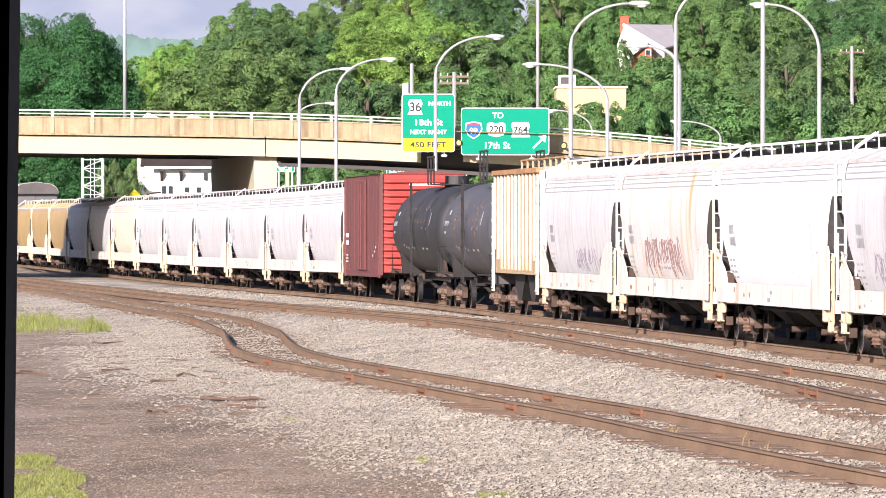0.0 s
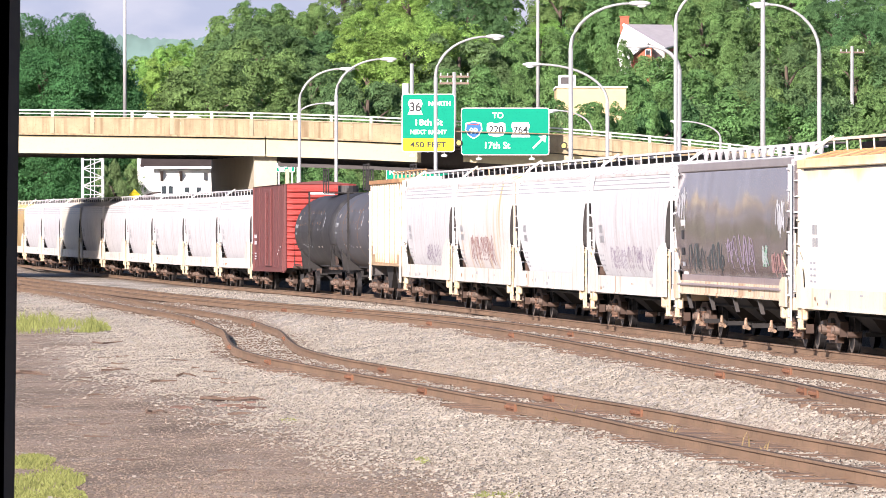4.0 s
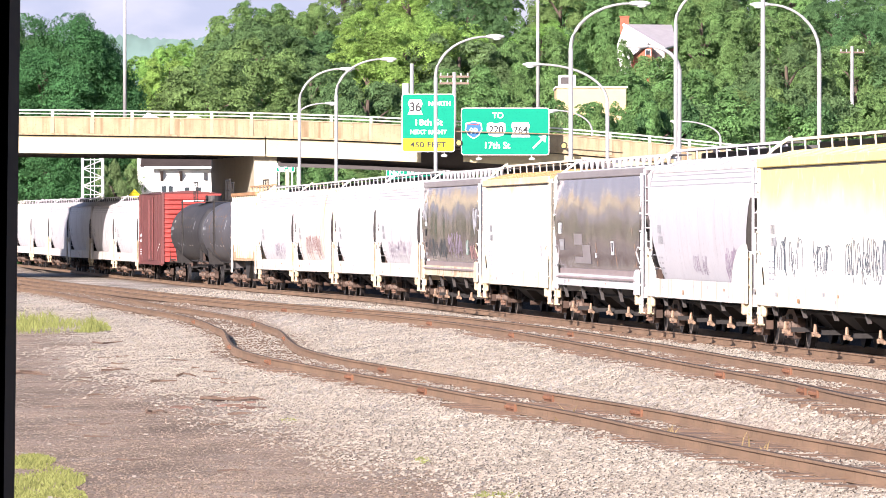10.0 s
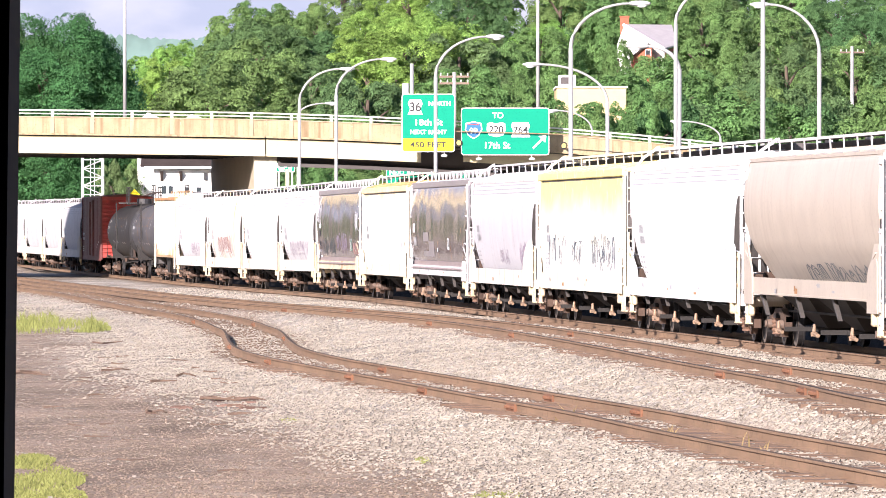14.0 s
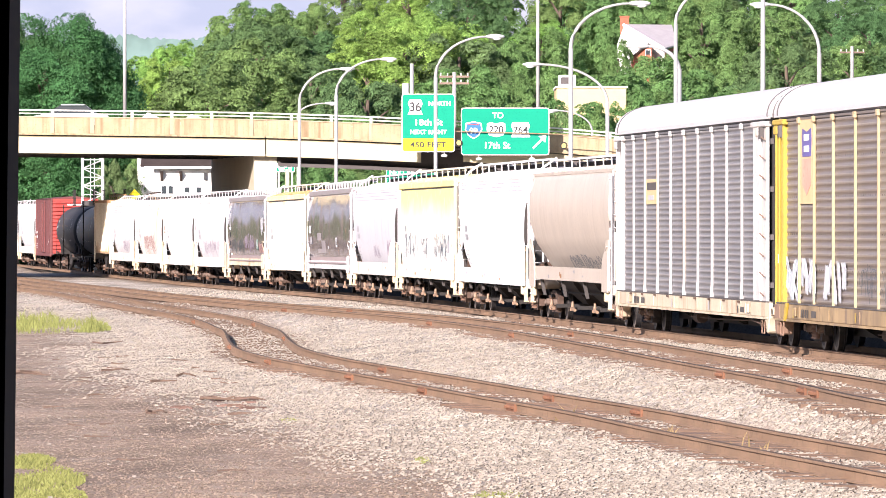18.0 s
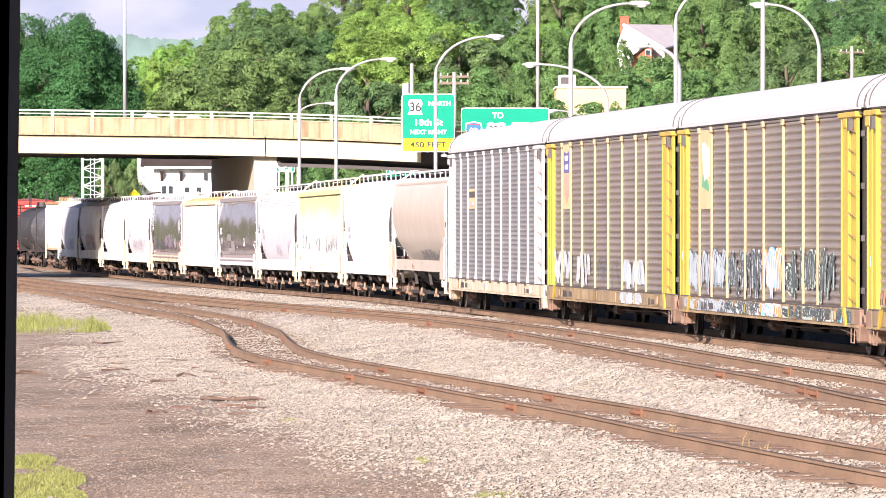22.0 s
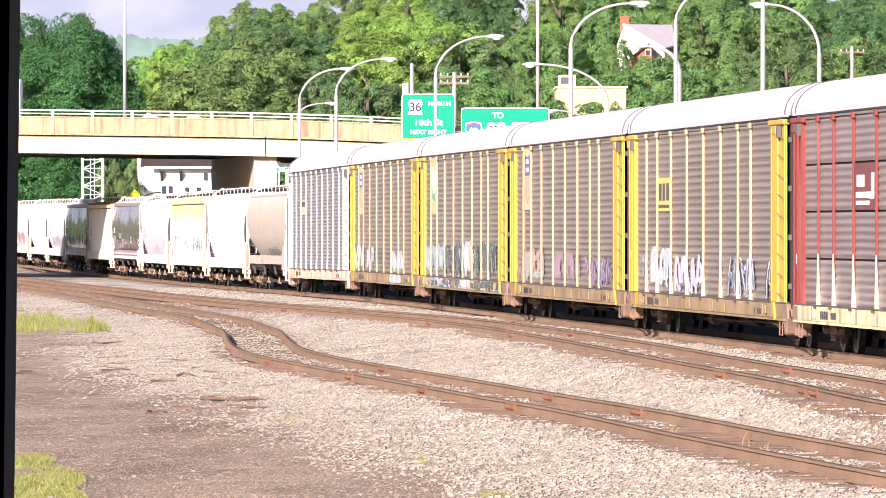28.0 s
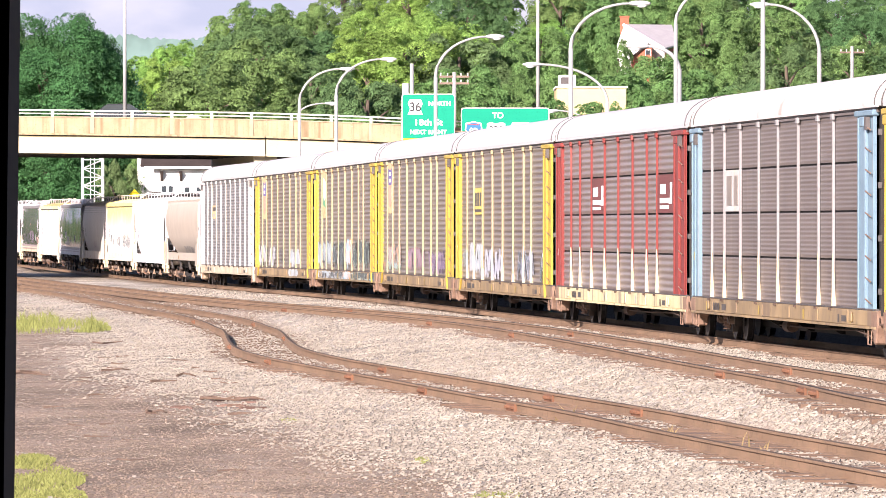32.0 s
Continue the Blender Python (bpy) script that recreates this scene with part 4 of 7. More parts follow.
# ---- street lamps and poles ----
def street_lamp(x, d, top, reach, rise, base=None, r=0.085, label="galvanised street lamp with a curved arm", zoom=1.0):
    base = land(x, d) if base is None else base
    s = empty("street_lamp", Matrix.Translation((x, d, base)))
    tagged(s, label, "street lamp", group="street lamps")
    h = top - base
    part("pole", tubes(r, [(0, 0, 0), (0, 0, h - rise)], n=10), M_pole, s, smooth=True)
    bm = bmesh.new()
    tube(bm, [(0, 0, h - rise - 0.25), (0, 0, h - rise)] + [(reach * (1 - math.cos(a)), 0, h - rise + rise * math.sin(a)) for a in np.linspace(0.12, math.pi / 2, 11)], r * 0.85, 8, r * 0.55)
    part("arm", bm, M_pole, s, smooth=True)
    e = 1 if reach > 0 else -1
    bm = bmesh.new()
    bmesh.ops.create_uvsphere(bm, u_segments=12, v_segments=8, radius=1.0, matrix=Matrix.Translation((reach + e * 0.30, 0, h + 0.0)) @ Matrix.Diagonal((0.42, 0.17, 0.10, 1)))
    hd = part("lamp_head", bm, M_lamp, s, smooth=True)
    bm = bmesh.new()
    bmesh.ops.create_uvsphere(bm, u_segments=10, v_segments=6, radius=1.0, matrix=Matrix.Translation((reach + e * 0.38, 0, h - 0.06)) @ Matrix.Diagonal((0.2, 0.13, 0.10, 1)))
    part("lens", bm, M_signwhite, hd, "pale glass lens", smooth=True)
    part("base_flange", boxes((-0.2, 0.2, -0.2, 0.2, 0, 0.05)), M_pole, s)


street_lamp(-7.28, 351, 10.64, 2.1, 1.7)
street_lamp(-5.11, 331, 10.65, 2.2, 1.7)
street_lamp(-0.31, 292, 10.66, 2.2, 1.7)
street_lamp(4.56, 247, 10.61, 2.15, 1.6)
street_lamp(6.89, 290, 9.44, -2.85, 1.6)
street_lamp(8.17, 240, 8.9, -1.1, 0.8, r=0.105)
street_lamp(8.02, 238.6, 10.93, 1.6, 1.3, r=0.07)
street_lamp(14.68, 270, 11.31, -2.0, 1.9)
street_lamp(17.64, 440, 9.33, -2.5, 1.1, r=0.08)
street_lamp(9.48, 440, 10.01, -2.2, 1.3, r=0.08)
street_lamp(-9.23, 440, 10.48, 1.8, 0.8, r=0.08)
for x, d, top, r in ((-18.05, 392.6, 18.0, 0.10), (5.38, 392.6, 18.0, 0.10), (12.11, 262, 14.0, 0.10)):
    foot = deck_top(x) - 1.3 if d > 380 else land(x, d)
    s = empty("mast", Matrix.Translation((x, d, foot)))
    top -= foot + 0.6
    tagged(s, "tall straight galvanised lighting mast", "mast", group="lighting masts")
    bm = bmesh.new()
    tube(bm, [(0, 0, 0), (0, 0, top + 0.6)], r * 1.15, 10, r * 0.8)
    part("pole", bm, M_pole, s, smooth=True)
    part("lamp_arm", tubes(0.05, [(-0.8, 0, top + 0.5), (0.8, 0, top + 0.5)]), M_pole, s)
    for e in (-0.8, 0.8):
        part("lamp_head", bevelled(boxes((e - 0.3, e + 0.3, -0.15, 0.15, top + 0.55, top + 0.7)), 0.04), M_lamp, s)


def utility_pole(x, d, top, arms, can):
    s = empty("utility_pole", Matrix.Translation((x, d, land(x, d))))
    tagged(s, "wooden utility pole with cross-arms among the trees", "utility pole", group="utility poles")
    h = top - land(x, d)
    bm = bmesh.new()
    tube(bm, [(0, 0, 0), (0, 0, h)], 0.19, 8, 0.13)
    part("pole", bm, M_pole, s)
    for z in arms:
        a = part("cross_arm", boxes((-1.0, 1.0, -0.08, 0.08, h - z - 0.07, h - z + 0.07)), M_wood, s)
        for e in (-0.9, -0.45, 0.45, 0.9):
            part("insulator", tubes(0.05, [(e, 0, h - z + 0.07), (e, 0, h - z + 0.24)]), M_lamp, a)
    if can:
        part("transformer", tubes(0.24, [(-0.4, -0.1, h - 2.1), (-0.4, -0.1, h - 1.3)], n=10), M_lamp, s, "grey transformer can")


utility_pole(-2.03, 452, 13.28, [], True)
utility_pole(0.75, 462, 12.95, [0.3, 0.75], False)
utility_pole(33.1, 560, 17.23, [0.5], False)


M_mastgrey = mat("grey_white_mast_paint", (0.50, 0.50, 0.48), 0.6, var=0.15)


def lattice_tower(x, d, w, top):
    s = empty("lattice_mast", Matrix.Translation((x, d, -0.6)))
    tagged(s, "white-painted steel lattice signal mast beyond the bridge", "lattice mast")
    h = w / 2
    for a in (-1, 1):
        for b in (-1, 1):
            part("leg", boxes((a * h - 0.05, a * h + 0.05, b * h - 0.05, b * h + 0.05, 0, top)), M_mastgrey, s)
    part("ladder_rail", boxes((-0.12, -0.07, -h - 0.1, -h - 0.05, 0, top), (0.12, 0.17, -h - 0.1, -h - 0.05, 0, top)), M_mastgrey, s)
    z, flip = 0.3, 1
    while z < top - 0.7:
        for b in (-1, 1):
            part("brace", tubes(0.022, [(-h * flip, b * h, z), (h * flip, b * h, z + 0.55)], n=4), M_mastgrey, s)
            part("brace", tubes(0.022, [(b * h, -h * flip, z), (b * h, h * flip, z + 0.55)], n=4), M_mastgrey, s)
            part("rung", boxes((-h, h, b * h - 0.04, b * h + 0.04, z - 0.025, z + 0.025)), M_mastgrey, s)
        z, flip = z + 0.55, -flip


lattice_tower(-22.07, 436, 36 * 436 / 12250, 8.6)


# ---- buildings ----
def house_by_line():
    x0, x1, d = -19.64, -12.05, 470.0
    s = empty("trackside_house", Matrix.Translation((x0, d, -0.6)))
    tagged(s, "white rendered trackside house with a brown shingle roof", "house")
    w = x1 - x0
    part("wall", boxes((0, w, 0, 9, 0, 7.3)), M_house, s)
    part("roof", solid([(-0.7, 7.3), (9.7, 7.3), (4.5, 9.0)], -0.9, w + 0.6, "x"), M_roofbrown, s, "brown shingle roof")
    part("eaves_board", boxes((-0.6, w + 0.6, -0.75, -0.70, 7.18, 7.32)), M_signwhite, s)
    for x, z, ww, hh in ((0.5, 5.42, 0.40, 0.62), (0.95, 5.42, 0.40, 0.62), (2.05, 5.5, 0.42, 0.46), (2.85, 5.5, 0.42, 0.46)):
        wd = part("window", boxes((x, x + ww, -0.04, 0.02, z, z + hh)), M_signwhite, s)
        part("pane", boxes((x + 0.05, x + ww - 0.05, -0.055, -0.045, z + 0.05, z + hh - 0.05)), M_glassdark, wd)
    for x in (0.45, 1.75, 3.9):
        part("eaves_bracket", solid([(-0.6, 7.0), (-0.02, 7.0), (-0.02, 6.3)], x, x + 0.2, "x"), M_roofbrown, s)
    part("wall_lamp", boxes((3.4, 3.6, -0.25, -0.01, 6.4, 6.9)), M_signblack, s)
    for z in (4.6, 5.0):
        part("ramp_rail", tubes(0.06, [(-2.2, -2.2, z - 0.3), (0.0, -2.2, z + 0.5), (0.6, -2.2, z + 0.55)]), M_roofbrown, s)
    for x in (-2.0, -1.0, 0.0):
        part("ramp_post", boxes((x - 0.05, x + 0.05, -2.25, -2.15, 0, 5.2)), M_roofbrown, s)


house_by_line()


def brick_house():
    """A house set askew on the slope: white gable wall towards the sun, pale roof, brick porch."""
    d, x0 = 660.0, 16.92
    base = land(x0, d)
    s = empty("hillside_house", Matrix.Translation((x0, d, 0)))
    tagged(s, "white-gabled brick house with a pale roof half hidden by hillside trees", "house")
    apex, ridge, eave, eave_far, low = (0.54, 6.0, 22.10), (5.20, 9.0, 22.15), (4.09, 0.0, 19.62), (5.45, 2.4, 20.05), (-0.11, 7.1, 20.21)

    def sheet(points, thick):
        """A flat slab through the given corners, pushed back by its thickness."""
        bm = bmesh.new()
        f = [bm.verts.new(p) for p in points]
        g = [bm.verts.new((p[0] + thick[0], p[1] + thick[1], p[2] + thick[2])) for p in points]
        n = len(f)
        bm.faces.new(f)
        bm.faces.new(g[::-1])
        for i in range(n):
            bm.faces.new((f[i], g[i], g[(i + 1) % n], f[(i + 1) % n]))
        bmesh.ops.recalc_face_normals(bm, faces=bm.faces)
        return bm

    foot = base - 1.0
    part("gable_wall", sheet([apex, eave, (4.09, 0.0, foot), (-0.11, 7.1, foot), low], (0.15, 0.2, 0)), M_house, s, "sunlit white gable wall")
    part("long_wall", sheet([(4.3, 0.25, 19.4), (5.4, 2.6, 19.8), (5.4, 2.6, foot), (4.3, 0.25, foot)], (-0.1, 0.3, 0)), M_brick, s)
    part("roof", sheet([apex, ridge, eave_far, eave], (0, 0.02, -0.14)), M_roofpale, s, "pale weathered shingle roof")
    part("verge", sheet([(0.40, 5.95, 22.22), (4.20, -0.1, 19.70), (4.12, -0.1, 19.36), (0.34, 5.95, 21.94)], (0.05, 0.08, 0)), M_signwhite, s, "broad white-painted verge")
    g = part("porch_gable", solid([(1.08, foot), (2.96, foot), (2.96, 19.70), (2.53, 19.94), (1.08, 18.71)], -1.6, 2.5), M_brick, s, "red brick porch gable")
    part("porch_roof", solid([(0.95, 18.62), (1.02, 18.85), (2.62, 20.12), (3.1, 19.72), (2.98, 19.6), (2.56, 19.88)], -1.9, 2.4), M_roofbrown, g, "dark porch roof")
    part("porch_window", boxes((2.37, 2.80, -1.66, -1.61, 18.98, 19.41)), M_glassdark, g)
    part("window_frame", boxes((2.30, 2.37, -1.68, -1.61, 18.9, 19.48), (2.80, 2.87, -1.68, -1.61, 18.9, 19.48), (2.30, 2.87, -1.68, -1.61, 19.41, 19.48)), M_signwhite, g)
    part("awning", bevelled(boxes((1.05, 2.42, -0.9, 2.0, 19.72, 19.92)), 0.03, 1), M_signwhite, s, "white metal awning")
    c = part("chimney", boxes((0.16, 0.97, 6.6, 7.4, 21.2, 22.80)), M_brick, s, "red brick chimney")
    part("chimney_cap", boxes((0.08, 1.05, 6.5, 7.5, 22.80, 22.92)), M_brick, c)


brick_house()


def sand_building():
    d = 505.0
    k = d / 12250
    x0, x1 = 8.29, 13.36
    z = land(x0, d)
    s = empty("flat_roofed_building", Matrix.Translation((x0, d, z)))
    tagged(s, "sand-coloured flat-roofed building behind trees", "building")
    top = EYE + (401 - 156) * k - z
    part("wall", boxes((0, x1 - x0, 0, 10, -1, top)), M_sandwall, s)
    part("parapet_cap", boxes((-0.1, x1 - x0 + 0.1, -0.1, 10.1, top, top + 0.12)), M_signwhite, s)
    part("roof_unit", bevelled(boxes((0.15, 1.4, 0.6, 1.9, top + 0.12, top + 0.95)), 0.03), M_signwhite, s, "white rooftop air unit")
    part("unit_louvre", boxes((0.3, 1.25, 0.57, 0.596, top + 0.3, top + 0.8)), M_soffit, s)


sand_building()

# houses whose gables show over the bridge rail
for x, d, w, hgt, m, lab in ((-21.36, 481, 2.4, 10.72, M_signwhite, "white gable of a house beyond the bridge"), (-18.53, 481, 3.0, 10.62, M_roofpale, "pale low roof of a house beyond the bridge")):
    s = empty("far_house", Matrix.Translation((x, d, -0.6)))
    tagged(s, lab, "house", group="far houses")
    part("wall", boxes((0.1, w - 0.1, 0.1, 6, 0, hgt - 0.2)), M_house, s)
    part("roof", solid([(0, hgt - 0.3), (w * 0.35, hgt + 0.45), (w, hgt - 0.3)], 0, 6.2), m, s)


# ---- trees ----
def crown_mesh(name, seed, lobes, pads, leaves, material, squash=1.0, leaf=0.012, up=0.75):
    """A crown one unit high and wide: limbs' rounded lobes, each of many domed leaf pads with dark gaps between them."""
    rng = np.random.default_rng(seed)
    cs, rs = [], []
    for i in range(lobes):
        t = i / max(1, lobes - 1)
        a = i * 2.399 + rng.uniform(-0.4, 0.4)
        h = -0.42 + 0.86 * t
        rad = 0.38 * math.sqrt(max(0.02, 1 - (abs(h + 0.06) / 0.60) ** 2)) * rng.uniform(0.7, 1.15)
        cs.append((rad * math.cos(a), rad * math.sin(a), h * squash))
        rs.append(rng.uniform(0.10, 0.18) * (1.15 - 0.3 * t))
    cs, rs = np.array(cs), np.array(rs)
    m = lobes * pads
    li = np.repeat(np.arange(lobes), pads)
    dr = rng.normal(size=(m, 3)) + cs[li] * 1.7 + np.array((0, 0, 0.3))
    dr /= np.linalg.norm(dr, axis=1)[:, None]
    pc = cs[li] + dr * (rs[li] * rng.uniform(0.72, 1.12, m))[:, None]
    pr = rng.uniform(0.032, 0.066, m)
    pn = dr * 0.55 + np.array((0, 0, up)) + rng.normal(scale=0.18, size=(m, 3))
    pn /= np.linalg.norm(pn, axis=1)[:, None]
    e1 = np.cross(pn, rng.normal(size=(m, 3)))
    e1 /= np.linalg.norm(e1, axis=1)[:, None]
    e2 = np.cross(pn, e1)
    n = m * leaves
    pi = np.repeat(np.arange(m), leaves)
    rho, ang = np.sqrt(rng.uniform(0, 1, n)), rng.uniform(0, 6.2832, n)
    ca, sa = np.cos(ang)[:, None], np.sin(ang)[:, None]
    out = e1[pi] * ca + e2[pi] * sa
    p = pc[pi] + (out * rho[:, None] - pn[pi] * (0.62 * rho ** 2 + rng.uniform(-0.12, 0.12, n))[:, None]) * pr[pi][:, None]
    nrm = pn[pi] + out * (0.9 * rho)[:, None] + rng.normal(scale=0.38, size=(n, 3))
    nrm /= np.linalg.norm(nrm, axis=1)[:, None]
    t1 = np.cross(nrm, rng.normal(size=(n, 3)))
    t1 /= np.linalg.norm(t1, axis=1)[:, None]
    t2 = np.cross(nrm, t1)
    s = (leaf * rng.uniform(0.6, 1.3, n))[:, None]
    v = np.stack([p - t1 * s, p - t2 * s * 0.65, p + t1 * s, p + t2 * s * 0.65], axis=1).reshape(-1, 3)
    f = np.arange(n * 4).reshape(-1, 4)
    me = bpy.data.meshes.new(name)
    me.from_pydata(v.tolist(), [], f.tolist())
    me.materials.append(material)
    # dark balls in the crown's middle stand in for shade between leaves
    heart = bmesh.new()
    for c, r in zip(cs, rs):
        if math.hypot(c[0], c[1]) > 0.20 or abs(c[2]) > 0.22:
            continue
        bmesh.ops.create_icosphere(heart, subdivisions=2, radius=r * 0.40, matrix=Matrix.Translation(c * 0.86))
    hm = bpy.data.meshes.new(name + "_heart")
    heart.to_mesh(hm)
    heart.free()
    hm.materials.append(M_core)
    return me, hm


TRUNK = bpy.data.meshes.new("trunk")
bm = bmesh.new()
tube(bm, [(0, 0, 0), (0.01, 0.0, 0.3), (0.0, 0.01, 0.75)], 0.028, 8, 0.012)
for k in range(5):
    a = k * 1.3
    tube(bm, [(0, 0, 0.3 + 0.07 * k), (0.08 * math.cos(a), 0.08 * math.sin(a), 0.42 + 0.07 * k), (0.16 * math.cos(a), 0.16 * math.sin(a), 0.5 + 0.06 * k)], 0.012, 6, 0.004)
bm.to_mesh(TRUNK)
bm.free()
TRUNK.materials.append(M_bark)
CROWNS = [crown_mesh("crown", 20 + i, lo, pa, le, M_leaf[mi], sq, lf, up) for i, (lo, pa, le, mi, sq, lf, up) in enumerate(((30, 32, 78, 0, 1.0, 0.0088, 0.75), (34, 30, 78, 1, 1.05, 0.0086, 0.75), (34, 32, 78, 2, 0.95, 0.0084, 0.75), (34, 30, 78, 0, 1.1, 0.0088, 0.75), (30, 32, 78, 3, 0.9, 0.0088, 0.75), (32, 32, 78, 1, 0.95, 0.0086, 0.75), (54, 56, 84, 4, 0.95, 0.0050, 2.2)))]


def tree(x, d, height, width, kind, label, group, base=None, turn=0.0):
    z = land(x, d) if base is None else base
    s = empty("tree", pose(x, d, z - 0.1, 0, 0, turn))
    tagged(s, label, "tree", group=group)
    me, hm = CROWNS[kind]
    again("trunk", TRUNK, s, Matrix.Diagonal((height, height, height, 1)))
    ch = height * 0.95
    m = Matrix.Translation((0, 0, height - ch * 0.60)) @ Matrix.Diagonal((width, width, ch, 1))
    again("crown", me, s, m)
    again("inner_foliage", hm, s, m, "dark balls that stand in for shade inside the crown")


LABELS = ["full green deciduous tree on the hillside", "bright yellow-green deciduous tree on the hillside", "dark green deciduous tree on the hillside", "rounded green deciduous tree on the hillside", "olive-green tree on the hillside", "light green sunlit tree on the hillside"]
rng = random.Random(11)
for d, step in ((484, 4.6), (506, 5.0), (532, 5.2), (562, 5.6), (596, 6.0), (634, 6.4), (676, 7.0), (724, 7.6), (780, 8.4), (850, 9.5)):
    x = -0.071 * d
    while x < 0.073 * d:
        xx, dd = x + rng.uniform(-1.6, 1.6), d + rng.uniform(-9, 9)
        u = xx / dd
        x += step * rng.uniform(0.8, 1.2)
        if u < -0.029:
            k = rng.choice([5, 1, 0, 3, 5])
        elif u < -0.0145:
            k = rng.choice([2, 0, 3, 2, 0, 4])
        elif u < 0.001:
            k = rng.choice([1, 5, 1, 0]) if dd > 600 else rng.choice([2, 0, 4, 3])
        else:
            k = rng.choice([0, 0, 2, 3, 3, 4, 5]) if u < 0.03 else rng.choice([2, 0, 0, 3, 4, 2])
        h = rng.uniform(7.5, 12.5)
        if xx < main_x(dd) + 5 and dd < 700:
            continue
        if -0.066 < u < -0.034 and dd < 655:
            h = min(h, EYE + 0.0165 * dd - land(xx, dd))
        top = EYE + (cap(u) + 0.0006) * dd
        if land(xx, dd) + h > top:
            h = max(4.0, top - land(xx, dd))
        # gaps for the houses
        if 0.0262 < u + 0.42 * h / dd and u - 0.42 * h / dd < 0.0330 and dd < 676:
            h = min(h, EYE + (0.0222 if u < 0.0312 else 0.0250) * dd - land(xx, dd))
            if dd > 652:
                continue
        if 0.0135 < u < 0.0275 and dd < 506:
            h = min(h, EYE + 0.0182 * dd - land(xx, dd))
        if -0.0700 < u < -0.0250 and dd < 492:
            continue
        if h < 2.5:
            continue
        tree(xx, dd, h, h * rng.uniform(0.75, 1.0), k, LABELS[k], "hillside trees", turn=rng.uniform(0, 360))
# the big dark tree behind the bridge, trees beyond it and under the span
tree(-28.94, 505, 19.35 + 0.5, 14.5, 6, "large dark green maple behind the bridge", "trees beyond the bridge", base=-0.5, turn=40)
tree(-26.37, 508, 17.12 + 0.5, 10.5, 6, "dark green maple behind the bridge", "trees beyond the bridge", base=-0.5, turn=140)
tree(-32.37, 509, 18.69 + 0.5, 12, 6, "dark green maple behind the bridge", "trees beyond the bridge", base=-0.5, turn=200)
tree(-27.6, 506.5, 18.6, 11.5, 6, "dark green maple behind the bridge", "trees beyond the bridge", base=-0.5, turn=75)
for px, d, y, w, k in ((45, 530, 252, 5.5, 0), (95, 525, 262, 5.6, 3), (125, 520, 270, 5.0, 0), (210, 478, 262, 3.6, 4), (242, 482, 268, 2.6, 0), (540, 460, 280, 4.5, 3), (590, 462, 285, 4.5, 0), (650, 465, 290, 4.6, 3), (700, 468, 290, 4.6, 0), (15, 535, 270, 5, 2), (70, 540, 275, 5, 3)):
    x = (px - 784) * d / 12250
    tree(x, d, EYE + (401 - y) * d / 12250 + 0.5, w, k, "low leafy tree beyond the bridge", "low trees", base=-0.5, turn=px)
for px, d, y, w, k in ((978, 488, 163, 5.0, 4), (1035, 484, 178, 5.0, 0), (1085, 490, 182, 5.0, 2), (1130, 486, 150, 6.0, 0), (1185, 488, 140, 6.5, 2), (1000, 478, 215, 4.5, 3), (1060, 476, 215, 4.5, 4)):
    x = (px - 784) * d / 12250
    tree(x, d, EYE + (401 - y) * d / 12250 + 0.5, w, k, "bushy green tree in front of the sand-coloured building", "low trees", base=-0.5, turn=px)
tree((1095 - 784) * 656 / 12250, 656, EYE + (401 - 66) * 656 / 12250 - land(16.7, 656), 4.0, 0, "green deciduous tree beside the hillside house", "hillside trees", turn=30)
for px in (1085, 1115, 1145, 1175, 1205, 1235):
    x = (px - 784) * 690 / 12250
    tree(x, 690, 25.91 - land(x, 690), 8.5, (0, 2, 3)[px % 3], "green deciduous tree behind the hillside house", "hillside trees", turn=px)
# far ridge, its haze painted into the blue-green colour
def ridge():
    bm = bmesh.new()
    top, bot = [], []
    for i in range(361):
        u = -0.075 + 0.09 * i / 360
        d = 2400
        z = EYE + d * (0.0275 + 0.0012 * noise.noise((u * 90, 2, 5)) + 0.0005 * noise.noise((u * 500, 2, 5)) + 0.0005 * noise.noise((u * 1700, 4, 5)))
        top.append(bm.verts.new((u * d, d, z)))
        bot.append(bm.verts.new((u * d, d, -1)))
    for i in range(360):
        bm.faces.new((bot[i], bot[i + 1], top[i + 1], top[i]))
    tagged(part("far_ridge", bm, mat("haze_tinted_woods", (0.12, 0.19, 0.175), 1.0, var=0.35, scale=0.03, fine=0.1)), "wooded ridge far away with haze painted in as blue-green", "hill", kind="structure")


ridge()


